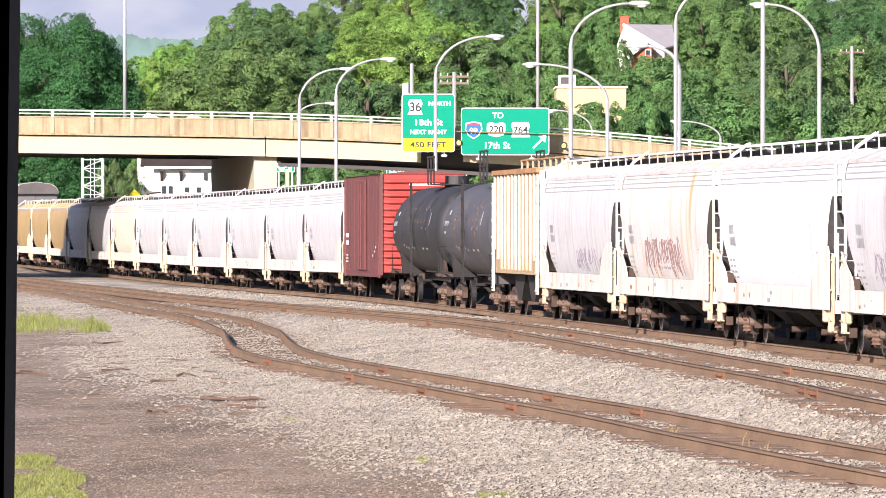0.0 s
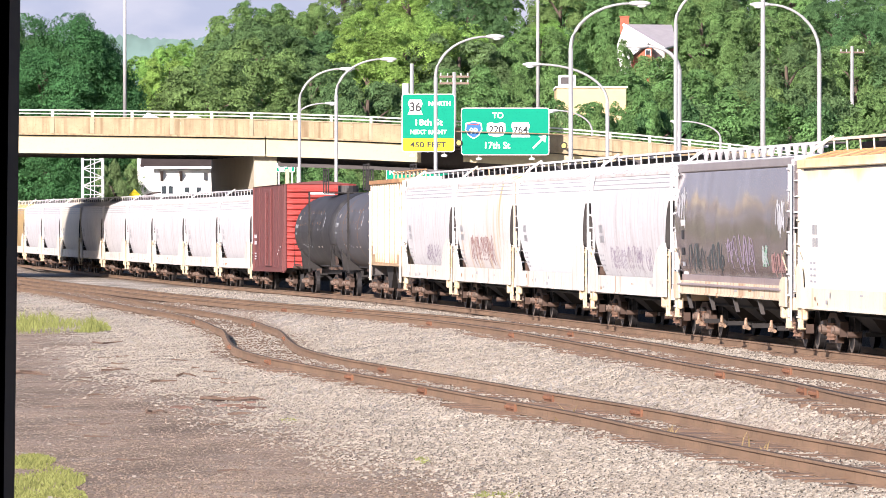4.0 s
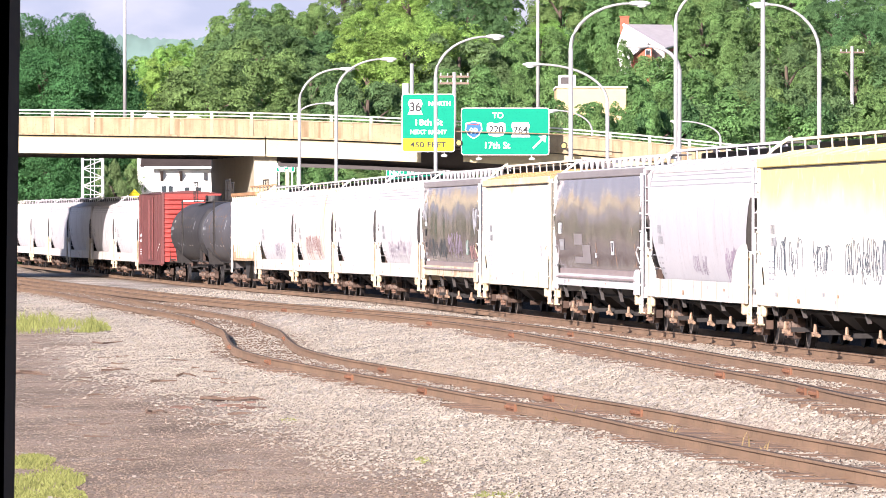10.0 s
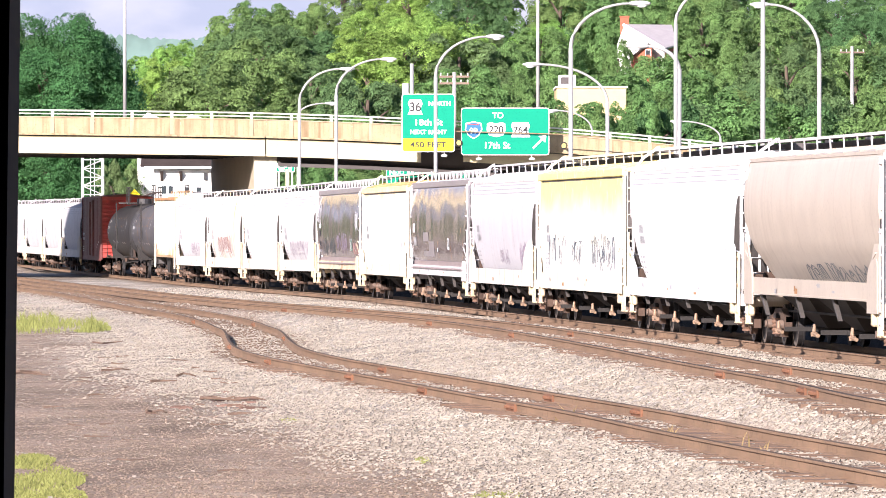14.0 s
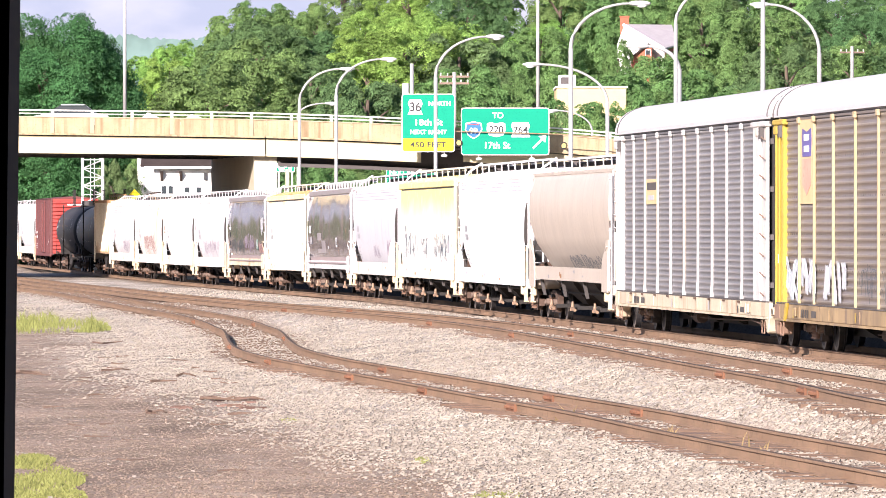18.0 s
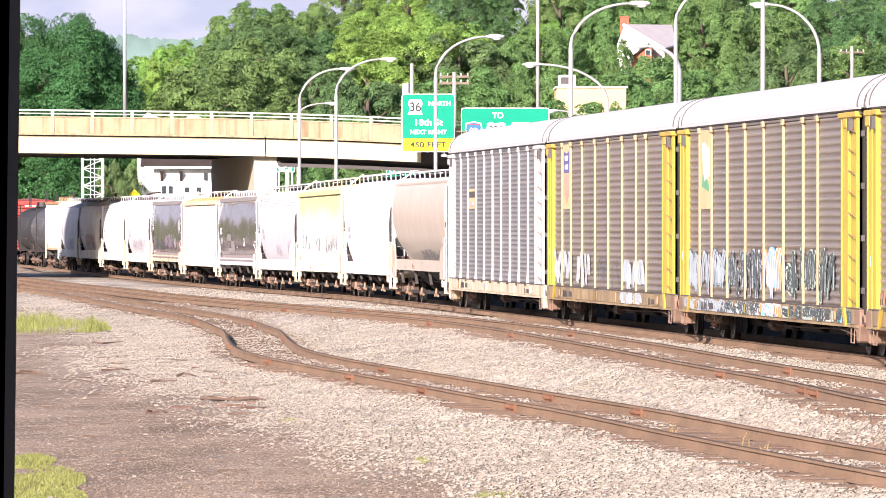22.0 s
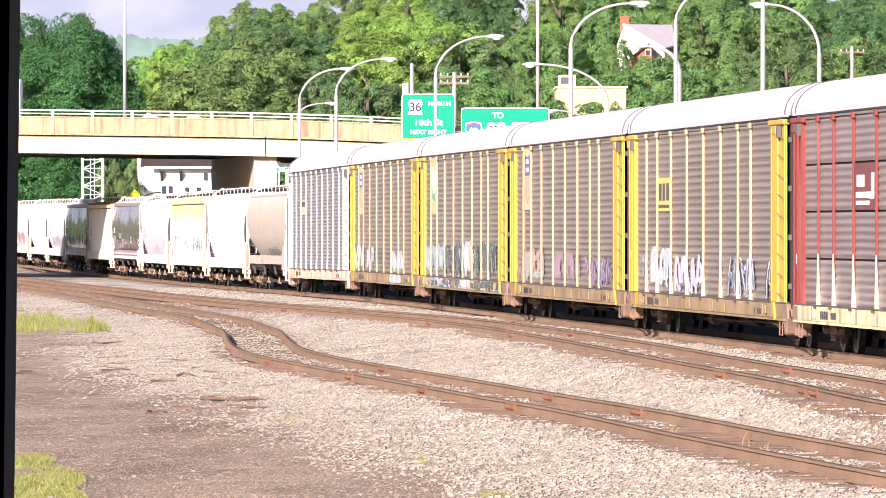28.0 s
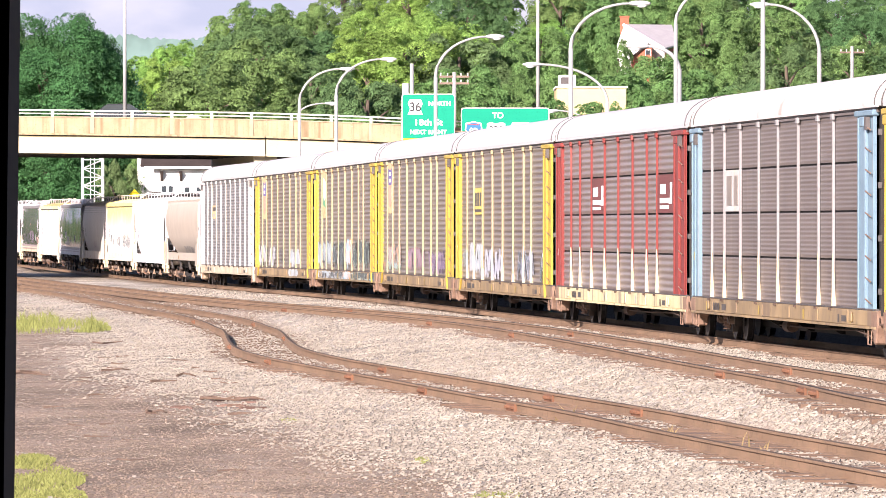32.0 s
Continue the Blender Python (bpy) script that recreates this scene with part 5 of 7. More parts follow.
def sky_backdrop():
    """Thin cloud over blue, far beyond the ridge."""
    m = bpy.data.materials.new("pale_clouded_sky")
    m.use_nodes = True
    N, LK = m.node_tree.nodes, m.node_tree.links
    N.remove(N["Principled BSDF"])
    em = N.new("ShaderNodeEmission")
    tc, ns, rp = N.new("ShaderNodeTexCoord"), N.new("ShaderNodeTexNoise"), N.new("ShaderNodeValToRGB")
    mp = N.new("ShaderNodeMapping")
    mp.inputs["Scale"].default_value = (0.003, 0.003, 0.006)
    LK.new(tc.outputs["Object"], mp.inputs[0])
    LK.new(mp.outputs[0], ns.inputs["Vector"])
    ns.inputs["Detail"].default_value = 5.0
    e = rp.color_ramp.elements
    e[0].position, e[0].color = 0.35, (0.24, 0.275, 0.35, 1)
    e[1].position, e[1].color = 0.68, (0.33, 0.35, 0.40, 1)
    LK.new(ns.outputs["Fac"], rp.inputs[0])
    LK.new(rp.outputs[0], em.inputs[0])
    LK.new(em.outputs[0], N["Material Output"].inputs[0])
    bm = bmesh.new()
    rows = [[bm.verts.new((4300 * math.sin(a), 4300 * math.cos(a), z)) for a in np.linspace(-1.3, 1.3, 53)] for z in (-20, 1700)]
    for k in range(52):
        bm.faces.new((rows[0][k], rows[0][k + 1], rows[1][k + 1], rows[1][k]))
    tagged(part("backdrop", bm, m), "pale blue-grey sky with thin cloud", "sky", kind="structure")


sky_backdrop()

# ---- the window post, and an unseen shell added to keep the sun off it ----
p = part("window_post", bevelled(boxes((-0.16, 0.0, 0, 0.05, -3.15, 1.25)), 0.006, 3), M_frame)
p.matrix_basis = Matrix.Translation((-0.0949, 1.5, EYE)) @ pose(0, 0, 0, 0, 0.71, 0)
tagged(p, "dark vertical window post close to the camera", "window frame", kind="structure")
# added box of walls around the camera, out of view, to block sunlight
M_sunshell = mat("sun_shell_paint", (0.10, 0.095, 0.09), 0.8, var=0.1)
for name, r in (("wall_left", (-2.1, -2.0, -3.0, 1.6, -0.46, 3.9)), ("wall_right", (2.0, 2.1, -3.0, 1.6, -0.46, 3.9)), ("wall_back", (-2.1, 2.1, -3.1, -3.0, -0.46, 3.9)), ("ceiling", (-2.1, 2.1, -3.1, 1.9, 3.9, 4.0)), ("floor", (-2.0, 2.0, -3.0, 1.6, 0.9, 1.0)), ("wall_front", (-2.0, 2.0, 1.6, 1.66, -0.46, 1.9))):
    tagged(part(name, boxes(r), M_sunshell), "unseen wall added to keep sun off the window post", "wall", kind="structure")

# ---- the train; each car's own space: y forward, x to the right, z up from the rail head ----
def mesh_of(name, bm, material, smooth=False):
    me = bpy.data.meshes.new(name)
    bm.to_mesh(me)
    bm.free()
    me.materials.append(material)
    if smooth:
        for f in me.polygons:
            f.use_smooth = True
    return me


def disc(bm, x0, x1, y, z, r, n=20):
    tube(bm, [(x0, y, z), (x1, y, z)], r, n)


bm = bmesh.new()
disc(bm, -0.065, 0.065, 0, 0, 0.455, 24)
disc(bm, 0.04, 0.075, 0, 0, 0.485, 24)
disc(bm, -0.10, -0.06, 0, 0, 0.13, 12)
ring = [[bm.verts.new((-0.070, r * math.cos(a), r * math.sin(a))) for a in np.linspace(0, 6.2832, 25)[:-1]] for r in (0.375, 0.452)]
for k in range(24):
    bm.faces.new((ring[0][k], ring[1][k], ring[1][(k + 1) % 24], ring[0][(k + 1) % 24])).material_index = 1
WHEEL = mesh_of("wheel", bm, M_wheel)
WHEEL.materials.append(M_rim)
SIDE = [(-1.18, 0.54), (-1.18, 0.66), (-0.78, 0.70), (-0.44, 0.83), (0.44, 0.83), (0.78, 0.70), (1.18, 0.66), (1.18, 0.54), (0.74, 0.56), (0.42, 0.69), (-0.42, 0.69), (-0.74, 0.56)]
LOWER = [(-0.74, 0.56), (-0.56, 0.20), (0.56, 0.20), (0.74, 0.56), (0.62, 0.56), (0.48, 0.30), (-0.48, 0.30), (-0.62, 0.56)]
bm = bmesh.new()
for outline in (SIDE, LOWER, [(-0.45, 0.26), (-0.33, 0.26), (-0.33, 0.72), (-0.45, 0.72)], [(0.33, 0.26), (0.45, 0.26), (0.45, 0.72), (0.33, 0.72)]):
    prism(bm, outline, -0.07, 0.07, "x")
for e in (-1, 1):
    box(bm, -0.10, 0.09, e * 0.88 - 0.20, e * 0.88 + 0.20, 0.56, 0.67)
    box(bm, -0.10, 0.07, *sorted((e * 1.07, e * 1.18)), 0.34, 0.66)
FRAME = mesh_of("side_frame", bm, M_truck)
FRAME_DARK = FRAME.copy()
FRAME_DARK.materials[0] = M_shadeframe
bm = bmesh.new()
rings = []
for k in range(9):
    r = 0.09 if k % 2 == 0 else 0.06
    rings.append([bm.verts.new((-0.1 + r * math.cos(a), r * math.sin(a), 0.26 + 0.045 * k)) for a in np.linspace(0, 6.283, 9)[:-1]])
for p, q in zip(rings, rings[1:]):
    for k in range(8):
        bm.faces.new((p[k], p[(k + 1) % 8], q[(k + 1) % 8], q[k]))
SPRING = mesh_of("spring", bm, M_spring)
bm = bmesh.new()
disc(bm, -0.14, -0.02, 0, 0, 0.105, 12)
disc(bm, -0.19, -0.15, 0, 0, 0.075, 10)
CAPM = mesh_of("bearing_cap", bm, M_bright)
BOLSTER = mesh_of("bolster", boxes((-1.15, 1.15, -0.2, 0.2, 0.5, 0.72), (-0.6, 0.6, -0.3, 0.3, 0.72, 0.80), (-0.07, 0.07, -0.86, 0.86, 0.45, 0.55)), M_under)
bm = boxes((-0.17, 0.17, -0.55, 0.0, 0.72, 1.02), (-0.10, 0.10, 0.0, 0.42, 0.76, 0.96))
box(bm, -0.2, 0.14, 0.38, 0.62, 0.68, 1.05)
box(bm, 0.02, 0.2, 0.55, 0.78, 0.70, 1.02)
COUPLER = mesh_of("coupler", bm, M_truck)
HOSE = mesh_of("air_hose", tubes(0.035, [(0.35, 0, 0.75), (0.36, 0.25, 0.45), (0.3, 0.5, 0.32), (0.15, 0.72, 0.5)]), M_under)


def bogie(car, y, frame_mesh):
    b = again("bogie", BOLSTER, car, Matrix.Translation((0, y, 0)), "rusty dusty cast-steel bogie")
    for e in (-1, 1):
        again("side_frame", frame_mesh, b, Matrix.Translation((e * 1.0, 0, 0)))
        for wy in (-0.88, 0.88):
            again("wheel", WHEEL, b, Matrix.Translation((e * 0.74, wy, 0.457)) @ (pose(0, 0, 0, 0, 0, 180) if e > 0 else Matrix()))
            if e < 0:
                again("bearing_cap", CAPM, b, Matrix.Translation((-1.05, wy, 0.48)))
    for wy in (-0.21, 0.0, 0.21):
        again("spring", SPRING, b, Matrix.Translation((-1.0, wy, 0)))
    return b


def running_gear(car, half, inset, frame_mesh=FRAME):
    for e in (-1, 1):
        bogie(car, e * (half - inset), frame_mesh)
        m = Matrix.Translation((0, e * half, 0)) @ (pose(0, 0, 0, 0, 0, 180) if e < 0 else Matrix())
        again("coupler", COUPLER, car, m)
        again("air_hose", HOSE, car, m)


def ladder(car, x, y, z0, z1, material, width=0.44, rungs=None):
    """A ladder on the car's side: two stiles and its rungs in one lift-off part."""
    bm = boxes((x - 0.02, x + 0.02, y - width / 2 - 0.022, y - width / 2 + 0.022, z0, z1), (x - 0.02, x + 0.02, y + width / 2 - 0.022, y + width / 2 + 0.022, z0, z1))
    lad = part("ladder", bm, material, car)
    n = rungs or max(3, int((z1 - z0) / 0.42))
    for k in range(n):
        bm = boxes((x - 0.05, x + 0.01, y - width / 2, y + width / 2, z0 + 0.1 + (z1 - z0 - 0.2) * k / (n - 1) - 0.02, z0 + 0.1 + (z1 - z0 - 0.2) * k / (n - 1) + 0.02))
        part("rung", bm, material, lad)
    return lad


def marks(car, x_at, rows, material):
    """Stencilled data as plain bars: (y centre, z centre, width along the car, height)."""
    for y, z, w, h in rows:
        bm = bmesh.new()
        v = [bm.verts.new(p) for p in ((x_at(z - h / 2) - 0.008, y - w / 2, z - h / 2), (x_at(z - h / 2) - 0.008, y + w / 2, z - h / 2), (x_at(z + h / 2) - 0.008, y + w / 2, z + h / 2), (x_at(z + h / 2) - 0.008, y - w / 2, z + h / 2))]
        bm.faces.new(v[::-1])
        part("stencil_mark", bm, material, car)


def graffiti(car, x_at, y0, y1, z0, z1, colours, seed, strokes=14, width=0.07, grow=1.0):
    """Sprayed letters from bent strokes: with several colours the first ones fill fat letters and the last outlines them."""
    rng = random.Random(seed)
    step = (y1 - y0) / strokes
    letters = []
    for k in range(strokes):
        cy, w = y0 + step * (k + 0.5 + rng.uniform(-0.12, 0.12)), step * rng.uniform(0.75, 1.2)
        h = (z1 - z0) * rng.uniform(0.75, 1.0)
        zb = z0 + ((z1 - z0) - h) * rng.uniform(0, 0.8)
        lean = rng.uniform(-0.25, 0.25) * w
        lines = []
        for _ in range(rng.choice((2, 3, 3))):
            kind = rng.random()
            a, r = rng.uniform(-0.4, 0.4), rng.uniform(0.25, 0.5)
            if kind < 0.4:
                # a hooped stroke, up one side and down the other
                pts = [(a - r * math.cos(q), 0.1 + 0.85 * math.sin(q) ** 0.7) for q in np.linspace(0.05, 3.09, 12)]
            elif kind < 0.7:
                pts = [(a * 0.6 + r * math.sin(2.2 * q + a * 5), q) for q in np.linspace(0, 1, 12)]
            elif kind < 0.88:
                pts = [(-0.45 + 0.9 * q, 0.5 + a + 0.16 * math.sin(5 * q + a * 9)) for q in np.linspace(0, 1, 10)]
            else:
                cz = rng.uniform(0.3, 0.7)
                pts = [(a * 0.5 + 0.7 * r * math.cos(q), cz + 0.5 * r * math.sin(q)) for q in np.linspace(0, 6.283, 14)]
            lines.append([(cy + p * w + lean * (q - 0.5), zb + h * min(1.0, max(0.0, q))) for p, q in pts])
        letters.append((lines, w, h))

    def ribbon(bm, pts, wy, wz, dx):
        prev = None
        for k, (y, z) in enumerate(pts):
            (ya, za), (yb, zb) = pts[max(0, k - 1)], pts[min(len(pts) - 1, k + 1)]
            ty, tz = (yb - ya) / wy, (zb - za) / wz
            n = math.hypot(ty, tz) or 1.0
            oy, oz = -tz / n * wy / 2, ty / n * wz / 2
            p = [(y + oy, min(max(z + oz, z0), z1)), (y - oy, min(max(z - oz, z0), z1))]
            v = [bm.verts.new((x_at(c) - dx, b, c)) for b, c in p]
            if prev:
                bm.faces.new((prev[0], prev[1], v[1], v[0]))
            prev = v

    for ci, col in enumerate(colours):
        bm = bmesh.new()
        fill = len(colours) > 1 and ci < len(colours) - 1
        for n, (lines, w, h) in enumerate(letters):
            if fill and len(colours) > 2 and ci and n % (len(colours) - 1) != ci:
                continue
            for k, pts in enumerate(lines):
                dx = 0.004 + 0.0022 * ci + 0.0004 * k + 0.0002 * (n % 2)
                if fill:
                    ribbon(bm, pts, w * 0.32, h * 0.17, dx)
                elif len(colours) > 1:
                    for e in (-1, 1):
                        ribbon(bm, [(y + e * w * 0.15, z + e * h * 0.03) for y, z in pts], width * 1.6 * grow, width * 0.55 * grow, dx)
                else:
                    ribbon(bm, pts, width * 1.7 * grow, width * 0.5 * grow, dx)
        bmesh.ops.recalc_face_normals(bm, faces=bm.faces)
        part("graffiti", bm, M_spray[col], car, "%s sprayed graffiti" % col)["kind"] = "stuff"


M_valve = mat("tan_valve_casting", (0.25, 0.165, 0.105), 0.6, var=0.2)


def hopper(label, length, paint, style="flow", top=4.27, sill=M_sillwhite, bays=3, tags=None, seed=1, walk_mat=None, roof=None, light=False, brackets=False, under=None, placards=None):
    """A covered hopper car: bowed sides, sloped ends with shear plates, roof walk, discharge bays, ladders."""
    rng = random.Random(seed)
    car = empty("hopper_car", Matrix())
    tagged(car, label, "railway car", group="covered hopper cars")
    half = length / 2 - 0.62
    zs, ze = 1.34, top - {"flow": 0.32, "gloss": 0.14, "flat": 0.26, "cyl": 0.22}[style]
    if style == "cyl":
        zs = 1.50

    if style == "cyl":
        def wide(z):
            if z < 2.2:
                return -(1.06 + 0.40 * max(0.0, z - 1.5) / 0.7)
            q = (z - 2.2) / (ze - 2.2)
            return -(1.46 + 0.14 * math.sin(math.pi / 2 * min(1.0, q / 0.5)) - 0.55 * max(0.0, q - 0.5) ** 2)
    elif style == "gloss":
        def wide(z):
            q = (z - zs) / (ze - zs)
            return -(1.57 - 0.46 * (q - 0.44) ** 2 - 0.9 * max(0.0, 0.16 - q) ** 1.5)
    elif style == "flow":
        def wide(z):
            q = (z - zs) / (ze - zs)
            return -(1.39 + 0.17 * math.sin(math.pi * min(1.0, max(0.0, 1.02 - q)) ** 0.8) - 0.5 * max(0.0, 0.12 - q))
    else:
        def wide(z):
            q = (z - zs) / (ze - zs)
            return -(1.54 - 0.10 * (q - 0.5) ** 2)
    cut = {"flow": 1.7, "cyl": 1.25, "gloss": 0.95, "flat": 0.75}[style]
    lift = {"flow": 0.74, "cyl": 0.5, "gloss": 0.55, "flat": 0.45}[style]

    def low(y):
        """Underside of the body: the end sheets slope up to the ends."""
        e = max(0.0, (abs(y) - (half - cut)) / cut)
        return zs + (ze - zs) * lift * (e ** 1.15 if style == "flow" else e)

    ys = sorted(set([round(half * k / 10, 3) for k in range(-10, 11)] + [round(v * (half - cut * q), 3) for v in (-1, 1) for q in (0.08, 0.15, 0.3, 0.5, 0.75, 1.0)]))
    bm = bmesh.new()
    rings = []
    for y in ys:
        zl = low(y)
        lev = [zl + (ze - zl) * k / 15 for k in range(16)]
        rings.append([bm.verts.new((wide(z), y, z)) for z in lev] + [bm.verts.new((-wide(z), y, z)) for z in reversed(lev)])
    n = len(rings[0])
    for a, b in zip(rings, rings[1:]):
        for k in range(n - 1):
            bm.faces.new((a[k], a[k + 1], b[k + 1], b[k]))
    bm.faces.new(rings[0][::-1])
    bm.faces.new(rings[-1])
    bmesh.ops.recalc_face_normals(bm, faces=bm.faces)
    body = part("body", bm, paint, car, smooth=True)
    # slope sheets and end panels get their shade from this darker colour
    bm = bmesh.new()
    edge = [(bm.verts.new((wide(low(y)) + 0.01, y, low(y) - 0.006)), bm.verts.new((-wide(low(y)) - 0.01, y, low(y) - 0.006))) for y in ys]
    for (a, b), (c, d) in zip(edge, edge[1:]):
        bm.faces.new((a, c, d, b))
    part("slope_sheet", bm, M_slope, car, "sloping floor sheets with shade painted in as a dark tone")
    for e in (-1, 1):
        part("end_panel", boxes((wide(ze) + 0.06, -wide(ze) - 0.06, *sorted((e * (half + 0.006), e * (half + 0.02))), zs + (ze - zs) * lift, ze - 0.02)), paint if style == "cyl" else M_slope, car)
    if style == "flow":
        for z in (ze - 0.10, ze - 0.22, ze - 0.34):
            part("side_band", boxes((wide(z) - 0.010, wide(z) + 0.05, -half, half, z - 0.011, z + 0.011)), M_mark, body)
    if style in ("gloss", "flat"):
        part("top_plate", bevelled(boxes((wide(ze) - 0.07, wide(ze) + 0.05, -half - 0.02, half + 0.02, ze - 0.14, ze + 0.06)), 0.02, 1), M_ledge if style == "gloss" else paint, car)
    if style == "flat":
        part("roof_edge_shadow_gap", boxes((wide(ze) - 0.012, wide(ze) + 0.04, -half + 0.6, half - 0.6, ze - 0.19, ze - 0.145)), M_slope, car, "dark strip painted as shade under the roof edge")
    # roof with cross seams
    rm = roof or paint
    w = -wide(ze) + 0.02
    bm = solid([(-w, ze - 0.02), (-w, ze + 0.05), (-w * 0.62, top - 0.06), (-0.3, top), (0.3, top), (w * 0.62, top - 0.06), (w, ze + 0.05), (w, ze - 0.02)], -half - 0.03, half + 0.03)
    rf = part("roof", bm, M_roofdirty if style == "flow" else rm, car)
    for k in range(9):
        y = -half + (2 * half) * (k + 0.5) / 9
        bm = bmesh.new()
        for x0, z0, x1, z1 in ((-w, ze + 0.06, -w * 0.62, top - 0.05), (-w * 0.62, top - 0.05, -0.3, top + 0.01)):
            tube(bm, [(x0, y, z0), (x1, y, z1)], 0.025, 5)
        part("roof_seam", bm, rm, rf)
    # trough hatch in the middle, grating walk beside it on slanted posts or brackets
    wm = walk_mat or paint
    # trough and walk are painted dark for the shade behind the posts
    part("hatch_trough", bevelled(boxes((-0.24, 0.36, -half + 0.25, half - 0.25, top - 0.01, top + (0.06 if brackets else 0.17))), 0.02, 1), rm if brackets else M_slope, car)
    rw = part("roof_walk", boxes((-0.80, -0.30, -half - 0.3, half + 0.3, top + 0.21, top + 0.245)), M_slope, car, "grating roof walkway with shade painted in as a dark tone")
    part("walk_edge", boxes((-0.835, -0.805, -half - 0.3, half + 0.3, top + 0.20, top + 0.26)), wm, rw)
    count = 16 if brackets else 11
    for k in range(count):
        y = -half + 0.2 + (2 * half - 0.4) * k / (count - 1)
        if brackets:
            part("walk_bracket", solid([(y - 0.42, top + 0.20), (y + 0.42, top + 0.20), (y + 0.06, top - 0.07), (y - 0.06, top - 0.07)], -0.84, -0.81, "x"), wm, rw)
        else:
            bm = bmesh.new()
            tube(bm, [(-0.80, y, top - 0.10), (-0.815, y, top + 0.21)], 0.02, 5)
            part("walk_post", bm, wm, rw)
    for k in range(3):
        y = -half * 0.62 + half * 1.24 * k / 2 + rng.uniform(-0.4, 0.4)
        part("hatch_clamp", boxes((-0.34, -0.2, y - 0.12, y + 0.12, top + 0.16, top + 0.30)), wm, rw)
    # side sill with drip lip, end platforms, rounded shear plates
    deep = 0.27 if style == "gloss" else 0.32 if style == "cyl" else 0.40
    part("side_sill", boxes((-1.57, -1.50, -half + 0.5, half - 0.5, zs - deep, zs + 0.02), (-1.60, -1.30, -half + 0.5, half - 0.5, zs - deep - 0.03, zs - deep + 0.01)), sill, car)
    part("side_sill", boxes((1.50, 1.57, -half + 0.5, half - 0.5, zs - 0.40, zs + 0.02)), sill, car)
    if style == "gloss":
        part("skirt", solid([(-1.50, zs + 0.16), (-1.44, zs + 0.16), (-1.46, zs + 0.02), (-1.62, zs - 0.06), (-1.62, zs - 0.09), (-1.50, zs - 0.03)], -half + cut * 0.9, half - cut * 0.9), M_hem, car)
    for e in (-1, 1):
        y0, y1 = sorted((e * half, e * (half - cut * 0.95)))
        part("end_platform", boxes((-1.5, 1.5, y0, y1, 0.98, 1.08), (-1.55, 1.55, e * half - 0.08, e * half + 0.08, 0.85, 1.12)), sill, car)
        hp = 0.22 if style == "gloss" else 0.5 if style != "flow" or e > 0 else 0.90
        run = 2.0 if style == "flow" and e < 0 else cut - 0.30
        o = [(e * (half - 0.12), 0.92), (e * (half - 0.12), zs + hp * 0.85), (e * (half - 0.25), zs + hp)] + [(e * (half - 0.45 - run * math.sin(a)), zs + hp * math.cos(a)) for a in np.linspace(0.1, 1.57, 10)] + [(e * (half - 0.45 - run), 0.92)]
        part("shear_plate", solid(o, -1.615, -1.575, "x"), sill, car)
        # side ladder, end ladder and corner post
        ladder(car, -1.53, e * (half - 0.06), 0.62, 2.05 if style == "flow" else ze - 0.1, M_castcream if style == "flow" else wm, 0.30)
        post = part("corner_post", boxes((-1.50, -1.445, e * half - 0.03, e * half + 0.03, 1.05, ze)), wm, car)
        for k in range(8):
            part("end_rung", tubes(0.017, [(-1.47, e * (half + 0.06), 1.25 + 0.34 * k), (-1.06, e * (half + 0.06), 1.25 + 0.34 * k)], n=5), wm, post)
        part("end_stile", boxes((-1.07, -1.03, e * half - 0.02, e * half + 0.05, 1.05, ze)), wm, post)
        if e > 0:
            bm = bmesh.new()
            for dy in (0.0, 0.34):
                tube(bm, [(-1.52, half + dy * 0.4 - 0.2, 2.9), (-1.54, half + dy * 0.4 - 0.2, ze - 0.05), (-1.20, half + dy - 0.1, top + 0.02), (-0.80, half + dy - 0.1, top + 0.30)], 0.026, 6)
            part("grab_rail", bm, wm, car)
        part("grab_iron", tubes(0.02, [(-1.46, e * (half - 0.2), 2.05), (-1.60, e * (half - 0.3), 2.12), (-1.60, e * (half - 0.65), 2.0), (-1.5, e * (half - 0.7), 1.7)], n=5), sill, car)
        st = part("sill_step", boxes((-1.56, -1.50, e * (half - 0.2) - 0.20, e * (half - 0.2) - 0.17, 0.46, 0.92), (-1.56, -1.50, e * (half - 0.2) + 0.17, e * (half - 0.2) + 0.20, 0.46, 0.92), (-1.57, -1.45, e * (half - 0.2) - 0.20, e * (half - 0.2) + 0.20, 0.46, 0.49)), M_castcream, car, "rust-stained step")
        part("pulling_bracket", bevelled(boxes((-1.60, -1.48, *sorted((e * (half - 0.75), e * (half - 1.0))), 0.66, 0.94)), 0.03, 1), M_castcream, car)
        part("brake_rod", tubes(0.022, [(-1.42, e * (half - 0.02), 1.2), (-1.44, e * (half + 0.18), 1.7), (-1.42, e * (half + 0.02), 2.5)], n=5), sill, car)
        part("brake_box", bevelled(boxes((-1.15, -0.70, e * half - 0.14, e * half + 0.14, 1.3, 1.62)), 0.03, 1), M_truck, car)
    if style == "cyl":
        for e in (-1, 1):
            o = [(e * (half + 0.02), 0.95), (e * (half + 0.02), 2.30), (e * (half - 0.55), 2.30), (e * (half - 1.15), 1.75), (e * (half - 1.25), 0.95)]
            ep = part("end_plate", solid(o, -1.60, -1.56, "x"), sill, car, "cream end plate with a round hole")
            part("plate_hole", solid([(e * (half - 0.55) + 0.2 * math.cos(a), 1.42 + 0.13 * math.sin(a)) for a in np.linspace(0, 6.283, 15)[:-1]], -1.605, -1.601, "x"), M_under, ep, "dark round opening")
